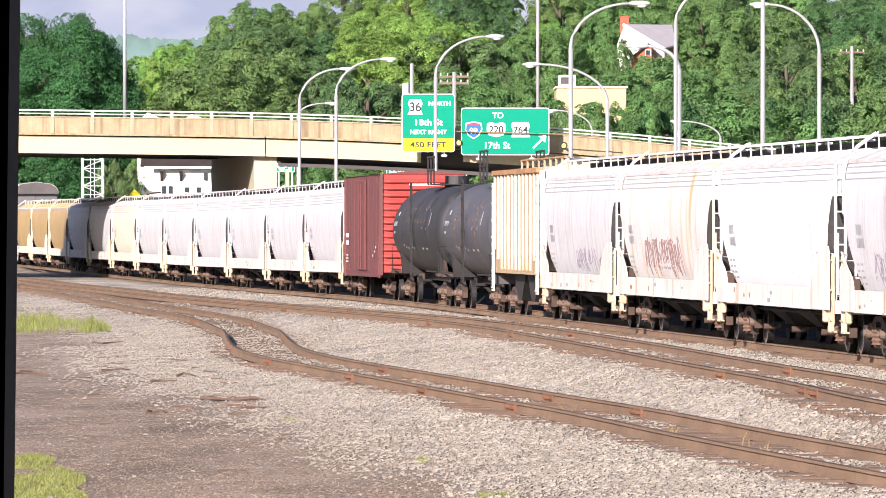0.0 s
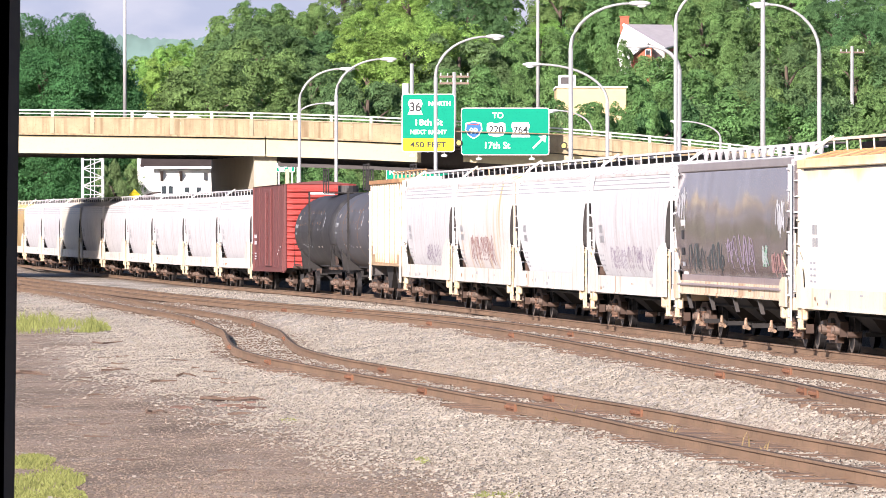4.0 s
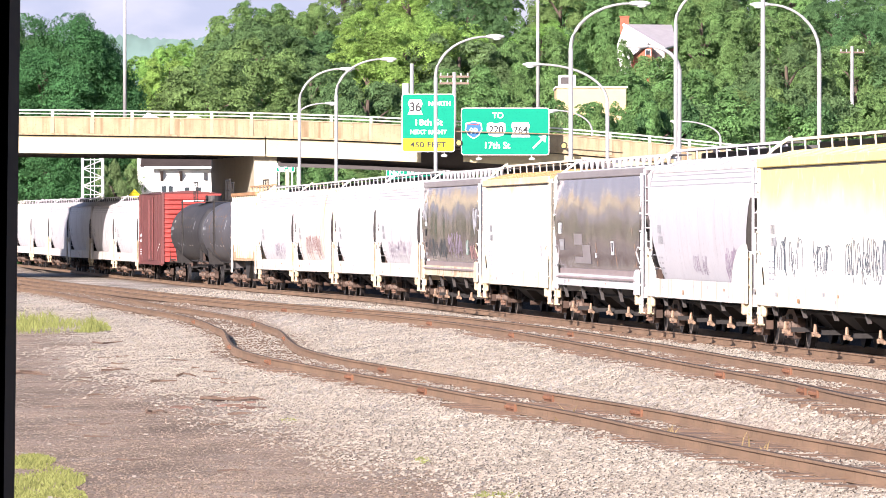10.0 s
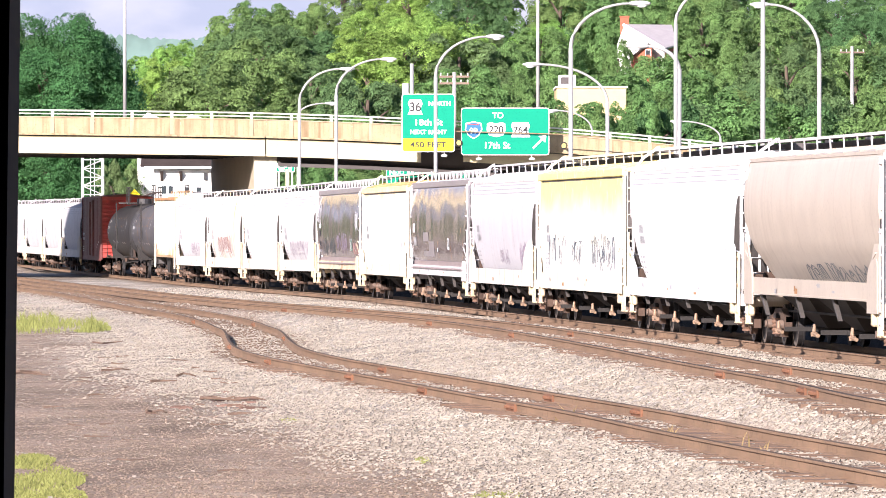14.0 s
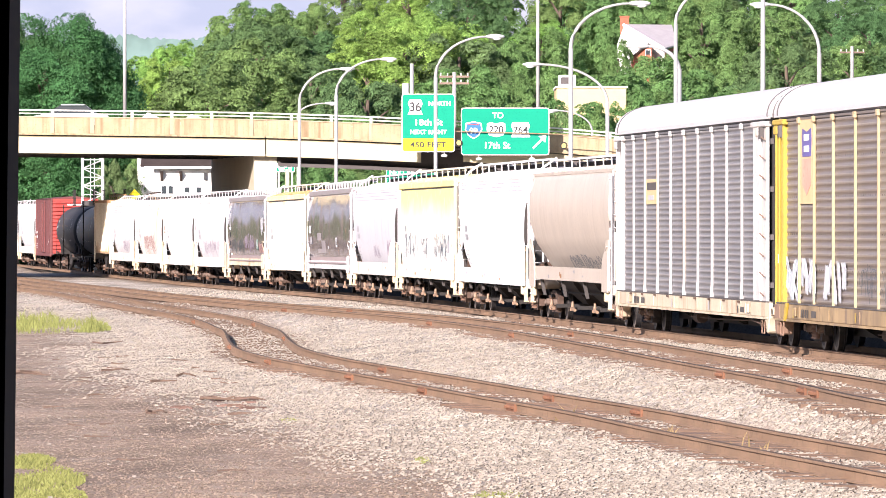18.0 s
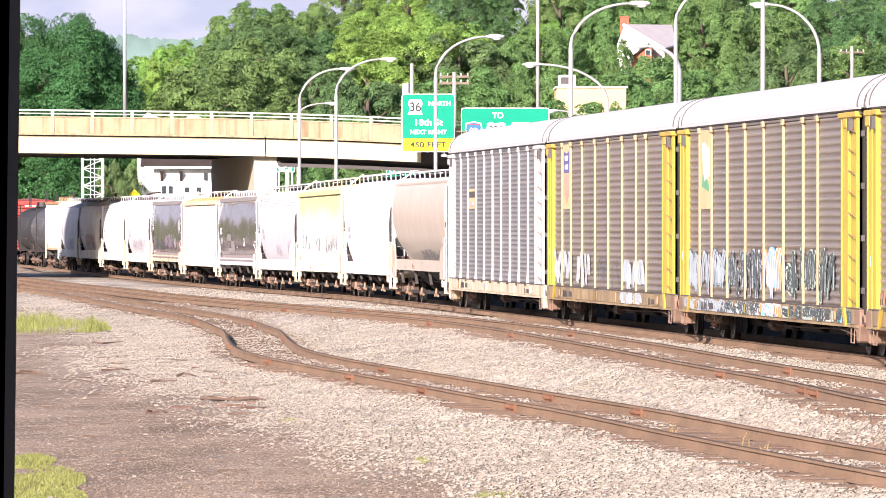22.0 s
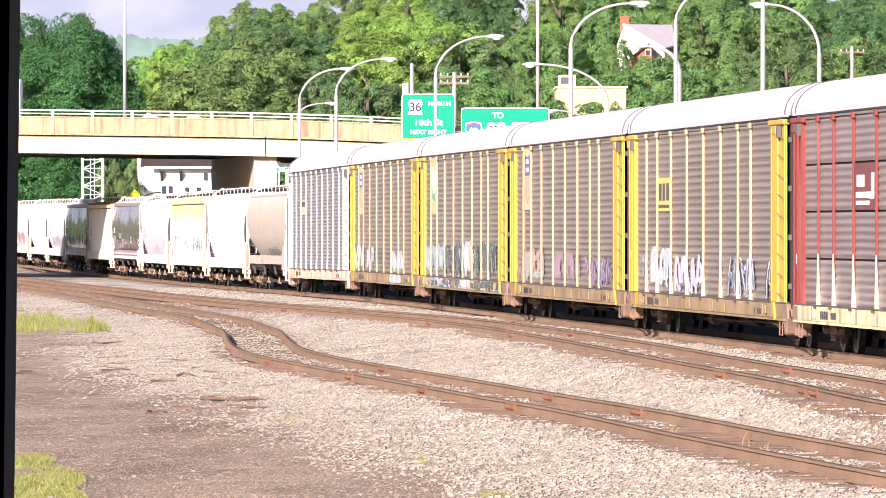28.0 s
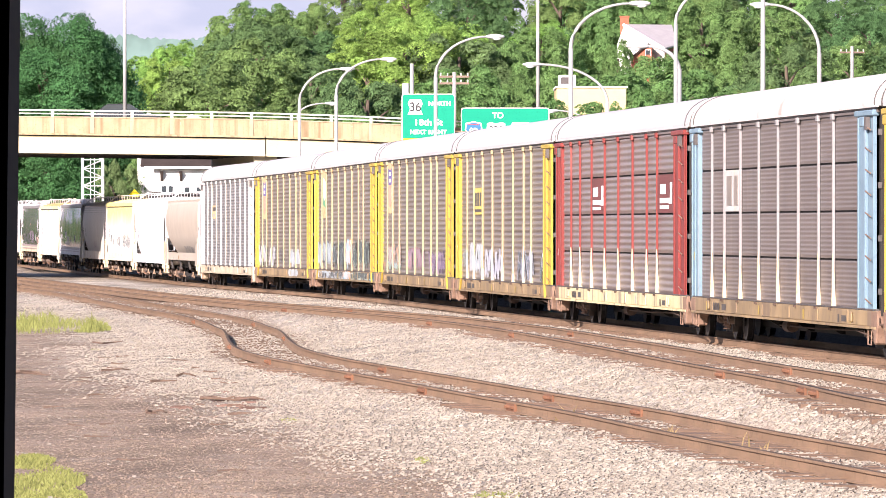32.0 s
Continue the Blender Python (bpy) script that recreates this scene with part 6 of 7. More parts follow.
    # discharge bays, sloping sheets between pale cross braces
    span = 2 * (half - cut - 0.5)
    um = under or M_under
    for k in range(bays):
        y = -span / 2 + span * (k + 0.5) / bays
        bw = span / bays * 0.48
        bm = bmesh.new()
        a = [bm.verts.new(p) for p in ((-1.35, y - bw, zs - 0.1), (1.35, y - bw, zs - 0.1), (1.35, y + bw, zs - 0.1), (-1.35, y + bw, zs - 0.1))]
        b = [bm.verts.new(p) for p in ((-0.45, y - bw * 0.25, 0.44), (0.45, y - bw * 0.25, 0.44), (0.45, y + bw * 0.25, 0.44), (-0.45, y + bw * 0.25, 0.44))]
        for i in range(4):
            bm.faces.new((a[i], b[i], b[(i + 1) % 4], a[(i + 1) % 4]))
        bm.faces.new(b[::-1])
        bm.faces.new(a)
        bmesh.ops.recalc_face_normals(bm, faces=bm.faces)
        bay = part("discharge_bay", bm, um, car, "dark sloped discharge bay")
        part("gate", boxes((-0.75, 0.75, y - 0.18, y + 0.18, 0.36, 0.45)), M_under, bay)
        if light:
            bm = tubes(0.075, [(-1.44, y, 0.33), (-1.44, y, 0.42)], n=8)
            tube(bm, [(-1.44, y, 0.42), (-1.43, y + 0.05, 0.58)], 0.045, 8, 0.03)
            tube(bm, [(-1.44, y - 0.05, 0.38), (-1.42, y - 0.42, 0.35)], 0.055, 8, 0.04)
            part("outlet_valve", bm, M_valve, bay, "tan cast outlet valve")
            part("outlet_pipe", boxes((-1.30, -0.5, y - 0.07, y + 0.05, 0.36, 0.46)), M_under, bay)
            part("brace", solid([(y + bw * 1.02, zs - 0.12), (y + bw * 1.16, zs - 0.12), (y + bw * 0.62, 0.70), (y + bw * 0.56, 0.70)], -1.50, -1.42, "x"), M_brace, bay)
        else:
            part("gate_valve", tubes(0.07, [(-1.10, y, 0.40), (-0.80, y, 0.40)], n=8), M_truck, bay)
    part("centre_sill", boxes((-0.3, 0.3, -half, half, 0.74, 1.0)), M_under, car)
    part("brake_pipe", tubes(0.03, [(-0.9, -half + 1, 0.78), (-0.9, half - 1, 0.78)]), M_under, car)
    # stencilled data, plain bars
    if style in ("flow", "flat"):
        rows = [(half - 1.95 - 0.19 * i, 2.58 - 0.27 * j, 0.13, 0.21 if j == 0 else 0.19) for j in range(2) for i in range(4 + j)]
        rows += [(half - 1.7 - 0.5 * i, 1.88 - 0.13 * j, 0.34, 0.045) for j in range(4) for i in range(2)]
        rows += [(-half + 2.3, 1.95, 0.34, 0.34), (-half + 2.15, 1.62, 0.2, 0.16), (-half + 2.75, 1.62, 0.14, 0.12)]
        marks(car, wide, rows, M_mark)
    if style == "flow":
        for k in range(5):
            y = (half - cut) * (-0.8 + 0.4 * k + rng.uniform(-0.08, 0.08))
            z0, z1 = zs + rng.uniform(0.05, 0.5), ze - 0.45
            bm = bmesh.new()
            v = [(bm.verts.new((wide(q) - 0.006, y - 0.011, q)), bm.verts.new((wide(q) - 0.006, y + 0.011, q))) for q in np.linspace(z0, z1, 7)]
            for (a, b), (c, d) in zip(v, v[1:]):
                bm.faces.new((a, c, d, b))
            part("weld_seam", bm, M_mark, body)
    for y, z, pw, ph, pm in placards or []:
        marks(car, lambda q: wide(q) - 0.004, [(y, z, pw, ph)], pm)
    for k in range(6):
        y = rng.uniform(-half + 2.2, half - 2.2)
        marks(car, lambda q: -1.574, [(y, zs - 0.2 + rng.uniform(-0.12, 0.12), rng.uniform(0.08, 0.45), rng.uniform(0.03, 0.12))], (M_mark, M_mark, M_stainmark)[(k + seed) % 3])
    for tg in tags or []:
        graffiti(car, wide, *tg)
    running_gear(car, half, 1.75)
    return car


def ribbed_hopper(label, length):
    car = empty("hopper_car", Matrix())
    tagged(car, label, "railway car", group="covered hopper cars")
    half = length / 2 - 0.6
    top, zs = 4.25, 1.35
    cut = 2.2
    o = [(-half, top - 1.2), (-half, top), (half, top), (half, top - 1.2), (half - cut, zs), (-half + cut, zs)]
    part("body", solid(o, -1.45, 1.45, "x"), M_ribrust, car)
    for k in range(13):
        y = -half + 0.25 + (2 * half - 0.5) * k / 12
        e = max(0.0, (abs(y) - (half - cut)) / cut)
        part("side_rib", bevelled(boxes((-1.56, -1.452, y - 0.07, y + 0.07, zs + (top - 1.2 - zs) * e * 0.4, top - 0.05)), 0.02, 1), M_rib, car)
    part("side_plate", boxes((-1.50, -1.46, -half + 0.05, half - 0.05, zs - 0.1, top)), M_ribgap, car, "rust-stained side sheet between the ribs")
    part("top_chord", boxes((-1.6, -1.4, -half, half, top - 0.06, top + 0.08)), M_stainmark, car)
    rw = part("roof_walk", boxes((-0.6, -0.2, -half - 0.3, half + 0.3, top + 0.32, top + 0.36)), M_galvlight, car)
    for k in range(9):
        y = -half + 2 * half * k / 8
        part("walk_post", boxes((-0.7, -0.64, y - 0.03, y + 0.03, top, top + 0.42)), M_ribgap, rw)
    part("edge_bar", boxes((-0.71, -0.64, -half - 0.2, half + 0.2, top + 0.38, top + 0.42)), M_stainmark, rw)
    part("roof", solid([(-1.45, top), (-0.8, top + 0.15), (0.8, top + 0.15), (1.45, top)], -half, half), M_ribrust, car)
    for e in (-1, 1):
        # front end sill darker than the rear: under-body shade put into its colour
        part("end_sill", boxes((-1.5, 1.5, e * half - 0.1, e * half + 0.1, 0.9, 1.25)), M_ribgap if e < 0 else M_slope, car)
        part("corner_post", boxes((-1.5, -1.36, e * half - 0.08, e * half + 0.08, 1.1, top)), M_ribrust, car)
        part("corner_post", boxes((1.36, 1.5, e * half - 0.08, e * half + 0.08, 1.1, top)), M_ribrust, car)
        part("slope_brace", solid([(e * half, 1.25), (e * (half - 0.25), 1.25), (e * (half - cut), 2.0), (e * (half - cut), 2.4)], -1.3, -1.2, "x"), M_ribrust, car)
        ladder(car, -1.56, e * (half - 0.1), 0.7, top - 0.3, M_ribrust)
    for k in range(2):
        y = -1.8 + 3.6 * k
        bay = part("discharge_bay", solid([(y - 1.7, zs), (y + 1.7, zs), (y + 0.45, 0.45), (y - 0.45, 0.45)], -1.2, 1.2, "x"), M_under, car)
        part("gate", boxes((-1.0, 1.0, y - 0.4, y + 0.4, 0.33, 0.45)), M_truck, bay)
    part("centre_sill", boxes((-0.3, 0.3, -half, half, 0.76, 1.05)), M_under, car)
    running_gear(car, half, 1.6)
    return car


def tank_car(label, length, with_band):
    car = empty("tank_car", Matrix())
    tagged(car, label, "railway car", group="tank cars")
    half = length / 2 - 0.9
    r, zc = 1.52, 2.52
    bm = bmesh.new()
    prof = [(-half, 0.0)] + [(-half + 0.55 * (1 - math.cos(a)), r * math.sin(a)) for a in np.linspace(0.25, math.pi / 2, 6)]
    prof += [(-y, rr) for y, rr in reversed(prof)]
    rings = []
    for y, rr in prof:
        rings.append([bm.verts.new((rr * math.cos(a), y, zc + rr * math.sin(a))) for a in np.linspace(0, 2 * math.pi, 41)[:-1]] if rr > 0 else [bm.verts.new((0, y, zc))])
    for a, b in zip(rings, rings[1:]):
        for k in range(40):
            va = a if len(a) == 1 else [a[k], a[(k + 1) % 40]]
            vb = b if len(b) == 1 else [b[(k + 1) % 40], b[k]]
            bm.faces.new(va + vb)
    bmesh.ops.recalc_face_normals(bm, faces=bm.faces)
    part("tank", bm, M_tankgrey if with_band else M_black, car, smooth=True)
    for y in ([-half * 0.42, half * 0.42] if with_band else [-half * 0.5, 0.1, half * 0.5]):
        bm = bmesh.new()
        for k in range(28):
            a0, a1 = 2 * math.pi * k / 28, 2 * math.pi * (k + 1) / 28
            v = [bm.verts.new(((r + dr) * math.cos(a), y + dy, zc + (r + dr) * math.sin(a))) for a, dr, dy in ((a0, 0.012, -0.05), (a1, 0.012, -0.05), (a1, 0.012, 0.05), (a0, 0.012, 0.05))]
            bm.faces.new(v)
        part("weld_band", bm, M_stainmark if with_band else M_black, car)
    # manway platform with rails
    pl = part("platform", boxes((-0.9, 0.9, -1.15, 1.15, zc + r + 0.02, zc + r + 0.06)), M_under, car, "black steel top platform")
    part("manway", tubes(0.42, [(0, 0, zc + r - 0.1), (0, 0, zc + r + 0.35)], n=16), M_black, pl)
    for x in (-0.9, 0.9):
        for y in (-1.1, 0, 1.1):
            part("rail_post", boxes((x - 0.025, x + 0.025, y - 0.025, y + 0.025, zc + r + 0.04, zc + r + 1.0)), M_under, pl)
        part("guard_rail", boxes((x - 0.03, x + 0.03, -1.15, 1.15, zc + r + 0.96, zc + r + 1.02), (x - 0.02, x + 0.02, -1.15, 1.15, zc + r + 0.5, zc + r + 0.54)), M_under, pl)
    ladder(car, -1.58, 0.0, 0.9, zc + r + 0.1, M_under)
    for e in (-1, 1):
        part("saddle", solid([(-1.25, 1.0), (1.25, 1.0), (1.35, 1.9), (0.8, 1.45), (-0.8, 1.45), (-1.35, 1.9)], e * (half - 1.55) - 0.25, e * (half - 1.55) + 0.25), M_under, car, "dark tank saddle")
        part("end_platform", boxes((-1.5, 1.5, e * (half + 0.05) - 0.45, e * (half + 0.05) + 0.45, 1.0, 1.1)), M_truck, car)
        part("end_rail", tubes(0.03, [(-1.45, e * (half + 0.3), 1.1), (-1.45, e * (half + 0.3), 2.0), (1.45, e * (half + 0.3), 2.0), (1.45, e * (half + 0.3), 1.1)]), M_under, car)
        part("side_rail", tubes(0.03, [(-1.5, e * half, 1.15), (-1.52, e * (half - 3.4), 1.15)]), M_under, car)
        part("gusset", solid([(e * half, 1.1), (e * (half - 1.7), 1.1), (e * (half - 1.3), 1.75)], -1.16, -1.10, "x"), M_truck, car)

    def tx(z):
        return -math.sqrt(max(0.05, (r + 0.006) ** 2 - (z - zc) ** 2))
    marks(car, tx, [(half - 1.2 - 0.34 * i, 2.75, 0.22, 0.16) for i in range(4)] + [(half - 1.4, 2.45, 0.6, 0.08), (-half + 2.6, 2.9, 0.2, 0.4), (-half + 3.6, 2.9, 0.12, 0.7), (-half + 5.2, 2.9, 0.12, 0.7), (0.9, 3.0, 0.1, 0.6)], M_mark)
    marks(car, tx, [(half - 2.2, 3.1, 0.5, 0.14), (-half + 5.8, 1.9, 0.5, 0.06), (-half + 4.4, 1.9, 0.5, 0.06)], M_beige)
    marks(car, tx, [(half - 3.0 - 1.15 * k, 3.05, 0.10, 0.55) for k in range(9)], M_stainmark)
    marks(car, tx, [(half - 4.2 - 0.7 * k, 2.0 - 0.05 * (k % 3), 0.4, 0.06) for k in range(6)], M_mark)
    part("centre_sill", boxes((-0.3, 0.3, -half - 0.4, half + 0.4, 0.78, 1.05)), M_under, car)
    running_gear(car, half + 0.28, 1.9)
    return car


def boxcar(label, length):
    car = empty("boxcar", Matrix())
    tagged(car, label, "railway car")
    half = length / 2 - 0.55
    z0, z1 = 1.0, 4.55
    part("body", boxes((-1.52, 1.52, -half, half, z0, z1)), M_maroon, car)
    part("roof", solid([(-1.58, z1), (0, z1 + 0.16), (1.58, z1)], -half - 0.05, half + 0.05), M_maroon, car)
    for e in (-1, 1):
        for k in range(13):
            z = z0 + 0.35 + 0.245 * k
            bm = bmesh.new()
            tube(bm, [(-1.42, e * half, z), (-1.2, e * (half + 0.05), z), (1.2, e * (half + 0.05), z), (1.42, e * half, z)], 0.085, 8)
            part("end_corrugation", bm, M_endred, car)
        part("end_wall", boxes((-1.5, 1.5, e * half - 0.01, e * half + 0.03, z0, z1)), M_endred, car, "red corrugated end wall")
        part("brake_wheel" if e < 0 else "end_plate", solid([(0.9 + 0.28 * math.cos(a), 2.9 + 0.28 * math.sin(a)) for a in np.linspace(0, 6.28, 13)[:-1]], e * (half + 0.14), e * (half + 0.2)), M_under, car)
        ladder(car, -1.56, e * (half - 0.35), 0.8, 2.3, M_maroon)
        part("corner_post", boxes((-1.56, -1.46, e * half - 0.07, e * half + 0.07, 0.9, z1)), M_maroon, car)
        part("end_board", boxes((-0.5, 0.6, e * half - 0.06, e * half + 0.06, z1 - 0.45, z1 - 0.2)), M_whitemark, car) if e < 0 else None
    for y in np.linspace(-half + 0.6, half - 0.6, 13):
        if abs(y) > 1.7:
            part("side_post", boxes((-1.532, -1.515, y - 0.04, y + 0.04, z0 + 0.05, z1 - 0.05)), M_maroon, car)
    door = part("sliding_door", bevelled(boxes((-1.60, -1.53, -1.6, 1.6, z0 + 0.05, z1 - 0.15)), 0.02, 1), M_maroon, car, "maroon sliding door")
    for y in (-0.35, 0.35):
        part("lock_rod", tubes(0.022, [(-1.63, y, z0 + 0.1), (-1.63, y, z1 - 0.3)]), M_maroon, door)
        for z in (1.6, 2.3, 3.0, 3.7):
            part("rod_keeper", boxes((-1.65, -1.6, y - 0.06, y + 0.06, z - 0.04, z + 0.04)), M_maroon, door)
    part("side_sill", boxes((-1.55, -1.45, -half + 0.3, half - 0.3, z0 - 0.18, z0)), M_maroon, car)
    marks(car, lambda z: -1.57, [(half - 1.2 - 0.45 * i, 2.35 - 0.28 * j, 0.3, 0.16) for i in range(3) for j in range(2)] + [(half - 1.6, 1.6 - 0.12 * j, 0.9, 0.05) for j in range(3)] + [(-half + 1.6 + 0.6 * i, 1.9 - 0.15 * i, 0.3, 0.07) for i in range(3)], M_whitemark)
    part("centre_sill", boxes((-0.35, 0.35, -half, half, 0.72, 1.0)), M_under, car)
    running_gear(car, half, 1.75)
    return car


M_endred = mat("bright_red_end_paint", (0.36, 0.045, 0.035), 0.55, var=0.15, col2=(0.25, 0.05, 0.04), amount=0.4)


def corrugated(y0, y1, z0, z1, pitch, depth, x):
    """A sheet with rounded level ribs rolled into it."""
    bm = bmesh.new()
    n = max(1, round((z1 - z0) / pitch))
    prof = []
    for k in range(n):
        p = (z1 - z0) / n
        for q, a in ((0.0, 0.0), (0.22, 0.12), (0.40, 0.55), (0.56, 1.0), (0.72, 0.92), (0.88, 0.35)):
            prof.append((x - depth * a, z0 + p * (k + q)))
    prof.append((x, z1))
    rows = [[bm.verts.new((a, y, z)) for a, z in prof] for y in (y0, y1)]
    for k in range(len(prof) - 1):
        f = bm.faces.new((rows[0][k], rows[0][k + 1], rows[1][k + 1], rows[1][k]))
        f.smooth = True
        f.material_index = 1 if k % 6 in (2, 3) else 0
    bmesh.ops.recalc_face_normals(bm, faces=bm.faces)
    if sum(f.normal.x for f in bm.faces) > 0:
        bmesh.ops.reverse_faces(bm, faces=bm.faces)
    return bm


def bolt_row(y0, y1, z, x, pitch=0.30):
    """A level row of small dark drain slots."""
    bm = bmesh.new()
    y = y0 + pitch / 2
    while y < y1:
        box(bm, x - 0.003, x, y - 0.018, y + 0.018, z - 0.016, z + 0.016)
        y += pitch
    return bm


RACK_POSTS = (10.7, 8.6, 5.95, 3.0, 0.05, -2.95, -5.85, -7.9)
NARROW_POSTS = (10.6, 8.3, 5.8, 3.3, 0.8, -1.7, -4.2, -6.7, -9.2)


def autorack(label, post, sheet, sill, corner, seams=False, logo=None, tags=None, roof=M_roofwhite, flare=None, strip=M_strip, pitch=0.172, depth=0.026):
    """A tall enclosed car carrier: ribbed side sheets between posts, corner plates with rungs, a domed roof on a low flat car."""
    car = empty("autorack_car", Matrix())
    tagged(car, label, "railway car", group="autorack cars")
    half = 13.86
    zs, z0, ze, zt = 0.58, 0.98, 4.93, 5.84
    X = -1.53
    white = post is M_postwhite
    inner = NARROW_POSTS if white else RACK_POSTS
    edges = [half - 1.06] + list(inner) + [-half + 2.5]
    tiers = 4 if seams else 1
    cache = {}
    for ya, yb in zip(edges, edges[1:]):
        for t in range(tiers):
            za, zb = z0 + (ze - z0) * t / tiers + (0.022 if t else 0), z0 + (ze - z0) * (t + 1) / tiers - (0.022 if seams else 0)
            key = (round(ya - yb, 2), t)
            if key not in cache:
                w = (ya - yb) / 2
                cache[key] = mesh_of("rack_panel", corrugated(-w, w, za, zb, pitch, depth, 0), sheet)
                cache[key].materials.append(strip)
                for f in cache[key].polygons:
                    f.use_smooth = True
            pn = again("rack_panel", cache[key], car, Matrix.Translation((X + 0.05, (ya + yb) / 2, 0)))
            if not seams and not white:
                for q in (0.19, 0.38, 0.58, 0.79):
                    slot = ("slots", key[0], q)
                    if slot not in cache:
                        cache[slot] = mesh_of("drain_slot", bolt_row(-(ya - yb) / 2 + 0.1, (ya - yb) / 2 - 0.1, z0 + (ze - z0) * q, -depth - 0.002), M_slope)
                    again("drain_slot", cache[slot], pn)["kind"] = "stuff"
    # a solid dark block stands in for the unlit inside
    part("rack_interior", boxes((X + 0.09, 1.5, -half + 0.3, half - 0.3, z0, ze)), M_under, car, "dark solid block standing in for the rack's unlit inside")
    pm = mesh_of("rack_post", boxes((-0.022, 0.032, -0.028, 0.028, z0, ze - 0.02)), post)
    cm = mesh_of("post_cap", bevelled(boxes((-0.05, 0.02, -0.13, 0.13, ze - 0.10, ze + 0.035)), 0.015, 1), post)
    fm = mesh_of("post_foot", solid([(-0.022, z0 + 1.1), (0.0, z0 + 1.1), (0.05, z0 - 0.02), (-0.045, z0 - 0.02)] if not white else [(-0.022, z0 + 0.5), (0.0, z0 + 0.5), (0.04, z0 - 0.02), (-0.05, z0 - 0.02)], -0.045, -0.02), flare or post)
    bm = boxes((-0.10, 0.03, -0.09, 0.05, z0 - 0.05, z0 - 0.005))
    km = mesh_of("post_shoe", bm, M_truck)
    em = mesh_of("edge_post", boxes((-0.03, 0.055, -0.03, 0.03, z0, ze - 0.02)), corner)
    for y in (edges[0] - 0.03, edges[-1] + 0.03):
        again("edge_post", em, car, Matrix.Translation((X, y, 0)))
    for y in inner:
        again("rack_post", pm, car, Matrix.Translation((X, y, 0)))
        again("post_cap", cm, car, Matrix.Translation((X, y, 0)))
        if flare:
            again("post_foot", fm, car, Matrix.Translation((X, y, 0)))
            again("post_shoe", km, car, Matrix.Translation((X, y, 0)))
    part("far_side", boxes((1.5, 1.56, -half + 0.3, half - 0.3, z0, ze)), sheet, car)
    # top chord and domed roof
    chord = part("top_chord", boxes((X + 0.0, X + 0.1, -half + 0.2, half - 0.2, ze - 0.02, ze + 0.13)), sheet, car)
    part("chord_line", boxes((X - 0.012, X, -half + 0.2, half - 0.2, ze + 0.035, ze + 0.05)), M_slope, chord)
    o = [(-1.57, ze + 0.10), (-1.575, ze + 0.17)] + [(-1.57 + 0.95 * (1 - math.cos(a)), ze + 0.17 + (zt - ze - 0.25) * math.sin(a)) for a in np.linspace(0.12, math.pi / 2, 9)]
    o += [(0, zt)] + [(-a, c) for a, c in reversed(o)]
    rf = part("roof", solid(o, -half - 0.30, half + 0.30), roof, car)
    part("drip_edge", boxes((-1.595, -1.555, -half - 0.1, half + 0.1, ze + 0.075, ze + 0.115)), roof, rf)
    for e in (-1, 1):
        part("roof_end_sheet", solid([(a * 0.985, c - 0.02) for a, c in o], *sorted((e * (half + 0.30), e * (half + 0.33)))), M_slope, rf, "roof end sheet darkened for the shade between roofs")
        part("roof_end_cap", solid([(a * 1.012, ze + (c - ze) * 1.015) for a, c in o], *sorted((e * (half - 0.30), e * (half - 0.25)))), M_slope, rf)
    # flat-car sill, deck edge, brackets and brake gear
    part("side_sill", bevelled(boxes((X - 0.05, X + 0.05, -half + 0.05, half - 0.05, zs + 0.08, z0)), 0.015, 1), sill, car)
    part("sill_flange", boxes((X - 0.08, X + 0.12, -half + 0.05, half - 0.05, zs + 0.03, zs + 0.08)), sill, car)
    part("deck_edge", boxes((X - 0.055, X + 0.02, -half + 0.1, half - 0.1, z0 + 0.004, z0 + 0.03)), M_slope, car)
    part("floor", boxes((X + 0.1, 1.5, -half, half, zs + 0.3, z0)), M_under, car)
    part("centre_sill", boxes((-0.4, 0.4, -half + 3.5, half - 3.5, 0.32, zs + 0.3)), M_under, car)
    for y in (-6.4, -2.2, 2.2, 6.4):
        part("cross_bearer", solid([(X + 0.14, zs + 0.28), (1.4, zs + 0.28), (0.5, 0.34), (-0.5, 0.34)], y - 0.06, y + 0.06), M_under, car)
    part("brake_rod", tubes(0.02, [(-0.9, -half + 3.4, 0.52), (-1.05, -2.0, 0.46), (-1.05, 3.0, 0.46)]), M_truck, car)
    part("brake_cylinder", tubes(0.14, [(-1.0, 1.4, 0.46), (-1.0, 2.1, 0.46)], n=12), M_truck, car)
    part("train_line_pipe", tubes(0.018, [(X + 0.02, -half + 3.2, zs - 0.02), (X + 0.06, -half + 1.4, zs - 0.12), (X + 0.02, -half + 0.7, zs - 0.16)]), M_truck, car)
    for e in (-1, 1):
        ya, yb = (-half + 0.42, -half + 2.5) if e < 0 else (half - 1.06, half + 0.12)
        y, pw = (ya + yb) / 2, (yb - ya) / 2
        cp = part("corner_plate", boxes((X - 0.01, X + 0.02, ya, yb, zs + 0.1, ze + 0.02)), corner, car, "painted corner plate with ladder rungs")
        for q in ((0.0, 0.45, 0.56, 1.0) if e < 0 else (0.0, 0.5, 1.0)):
            yy = ya + 0.05 + (yb - ya - 0.1) * q
            part("plate_rib", bevelled(boxes((X - 0.045, X - 0.008, yy - 0.04, yy + 0.04, zs + 0.1, ze)), 0.01, 1), corner, cp)
        for k in range(9):
            z = 1.15 + 0.43 * k
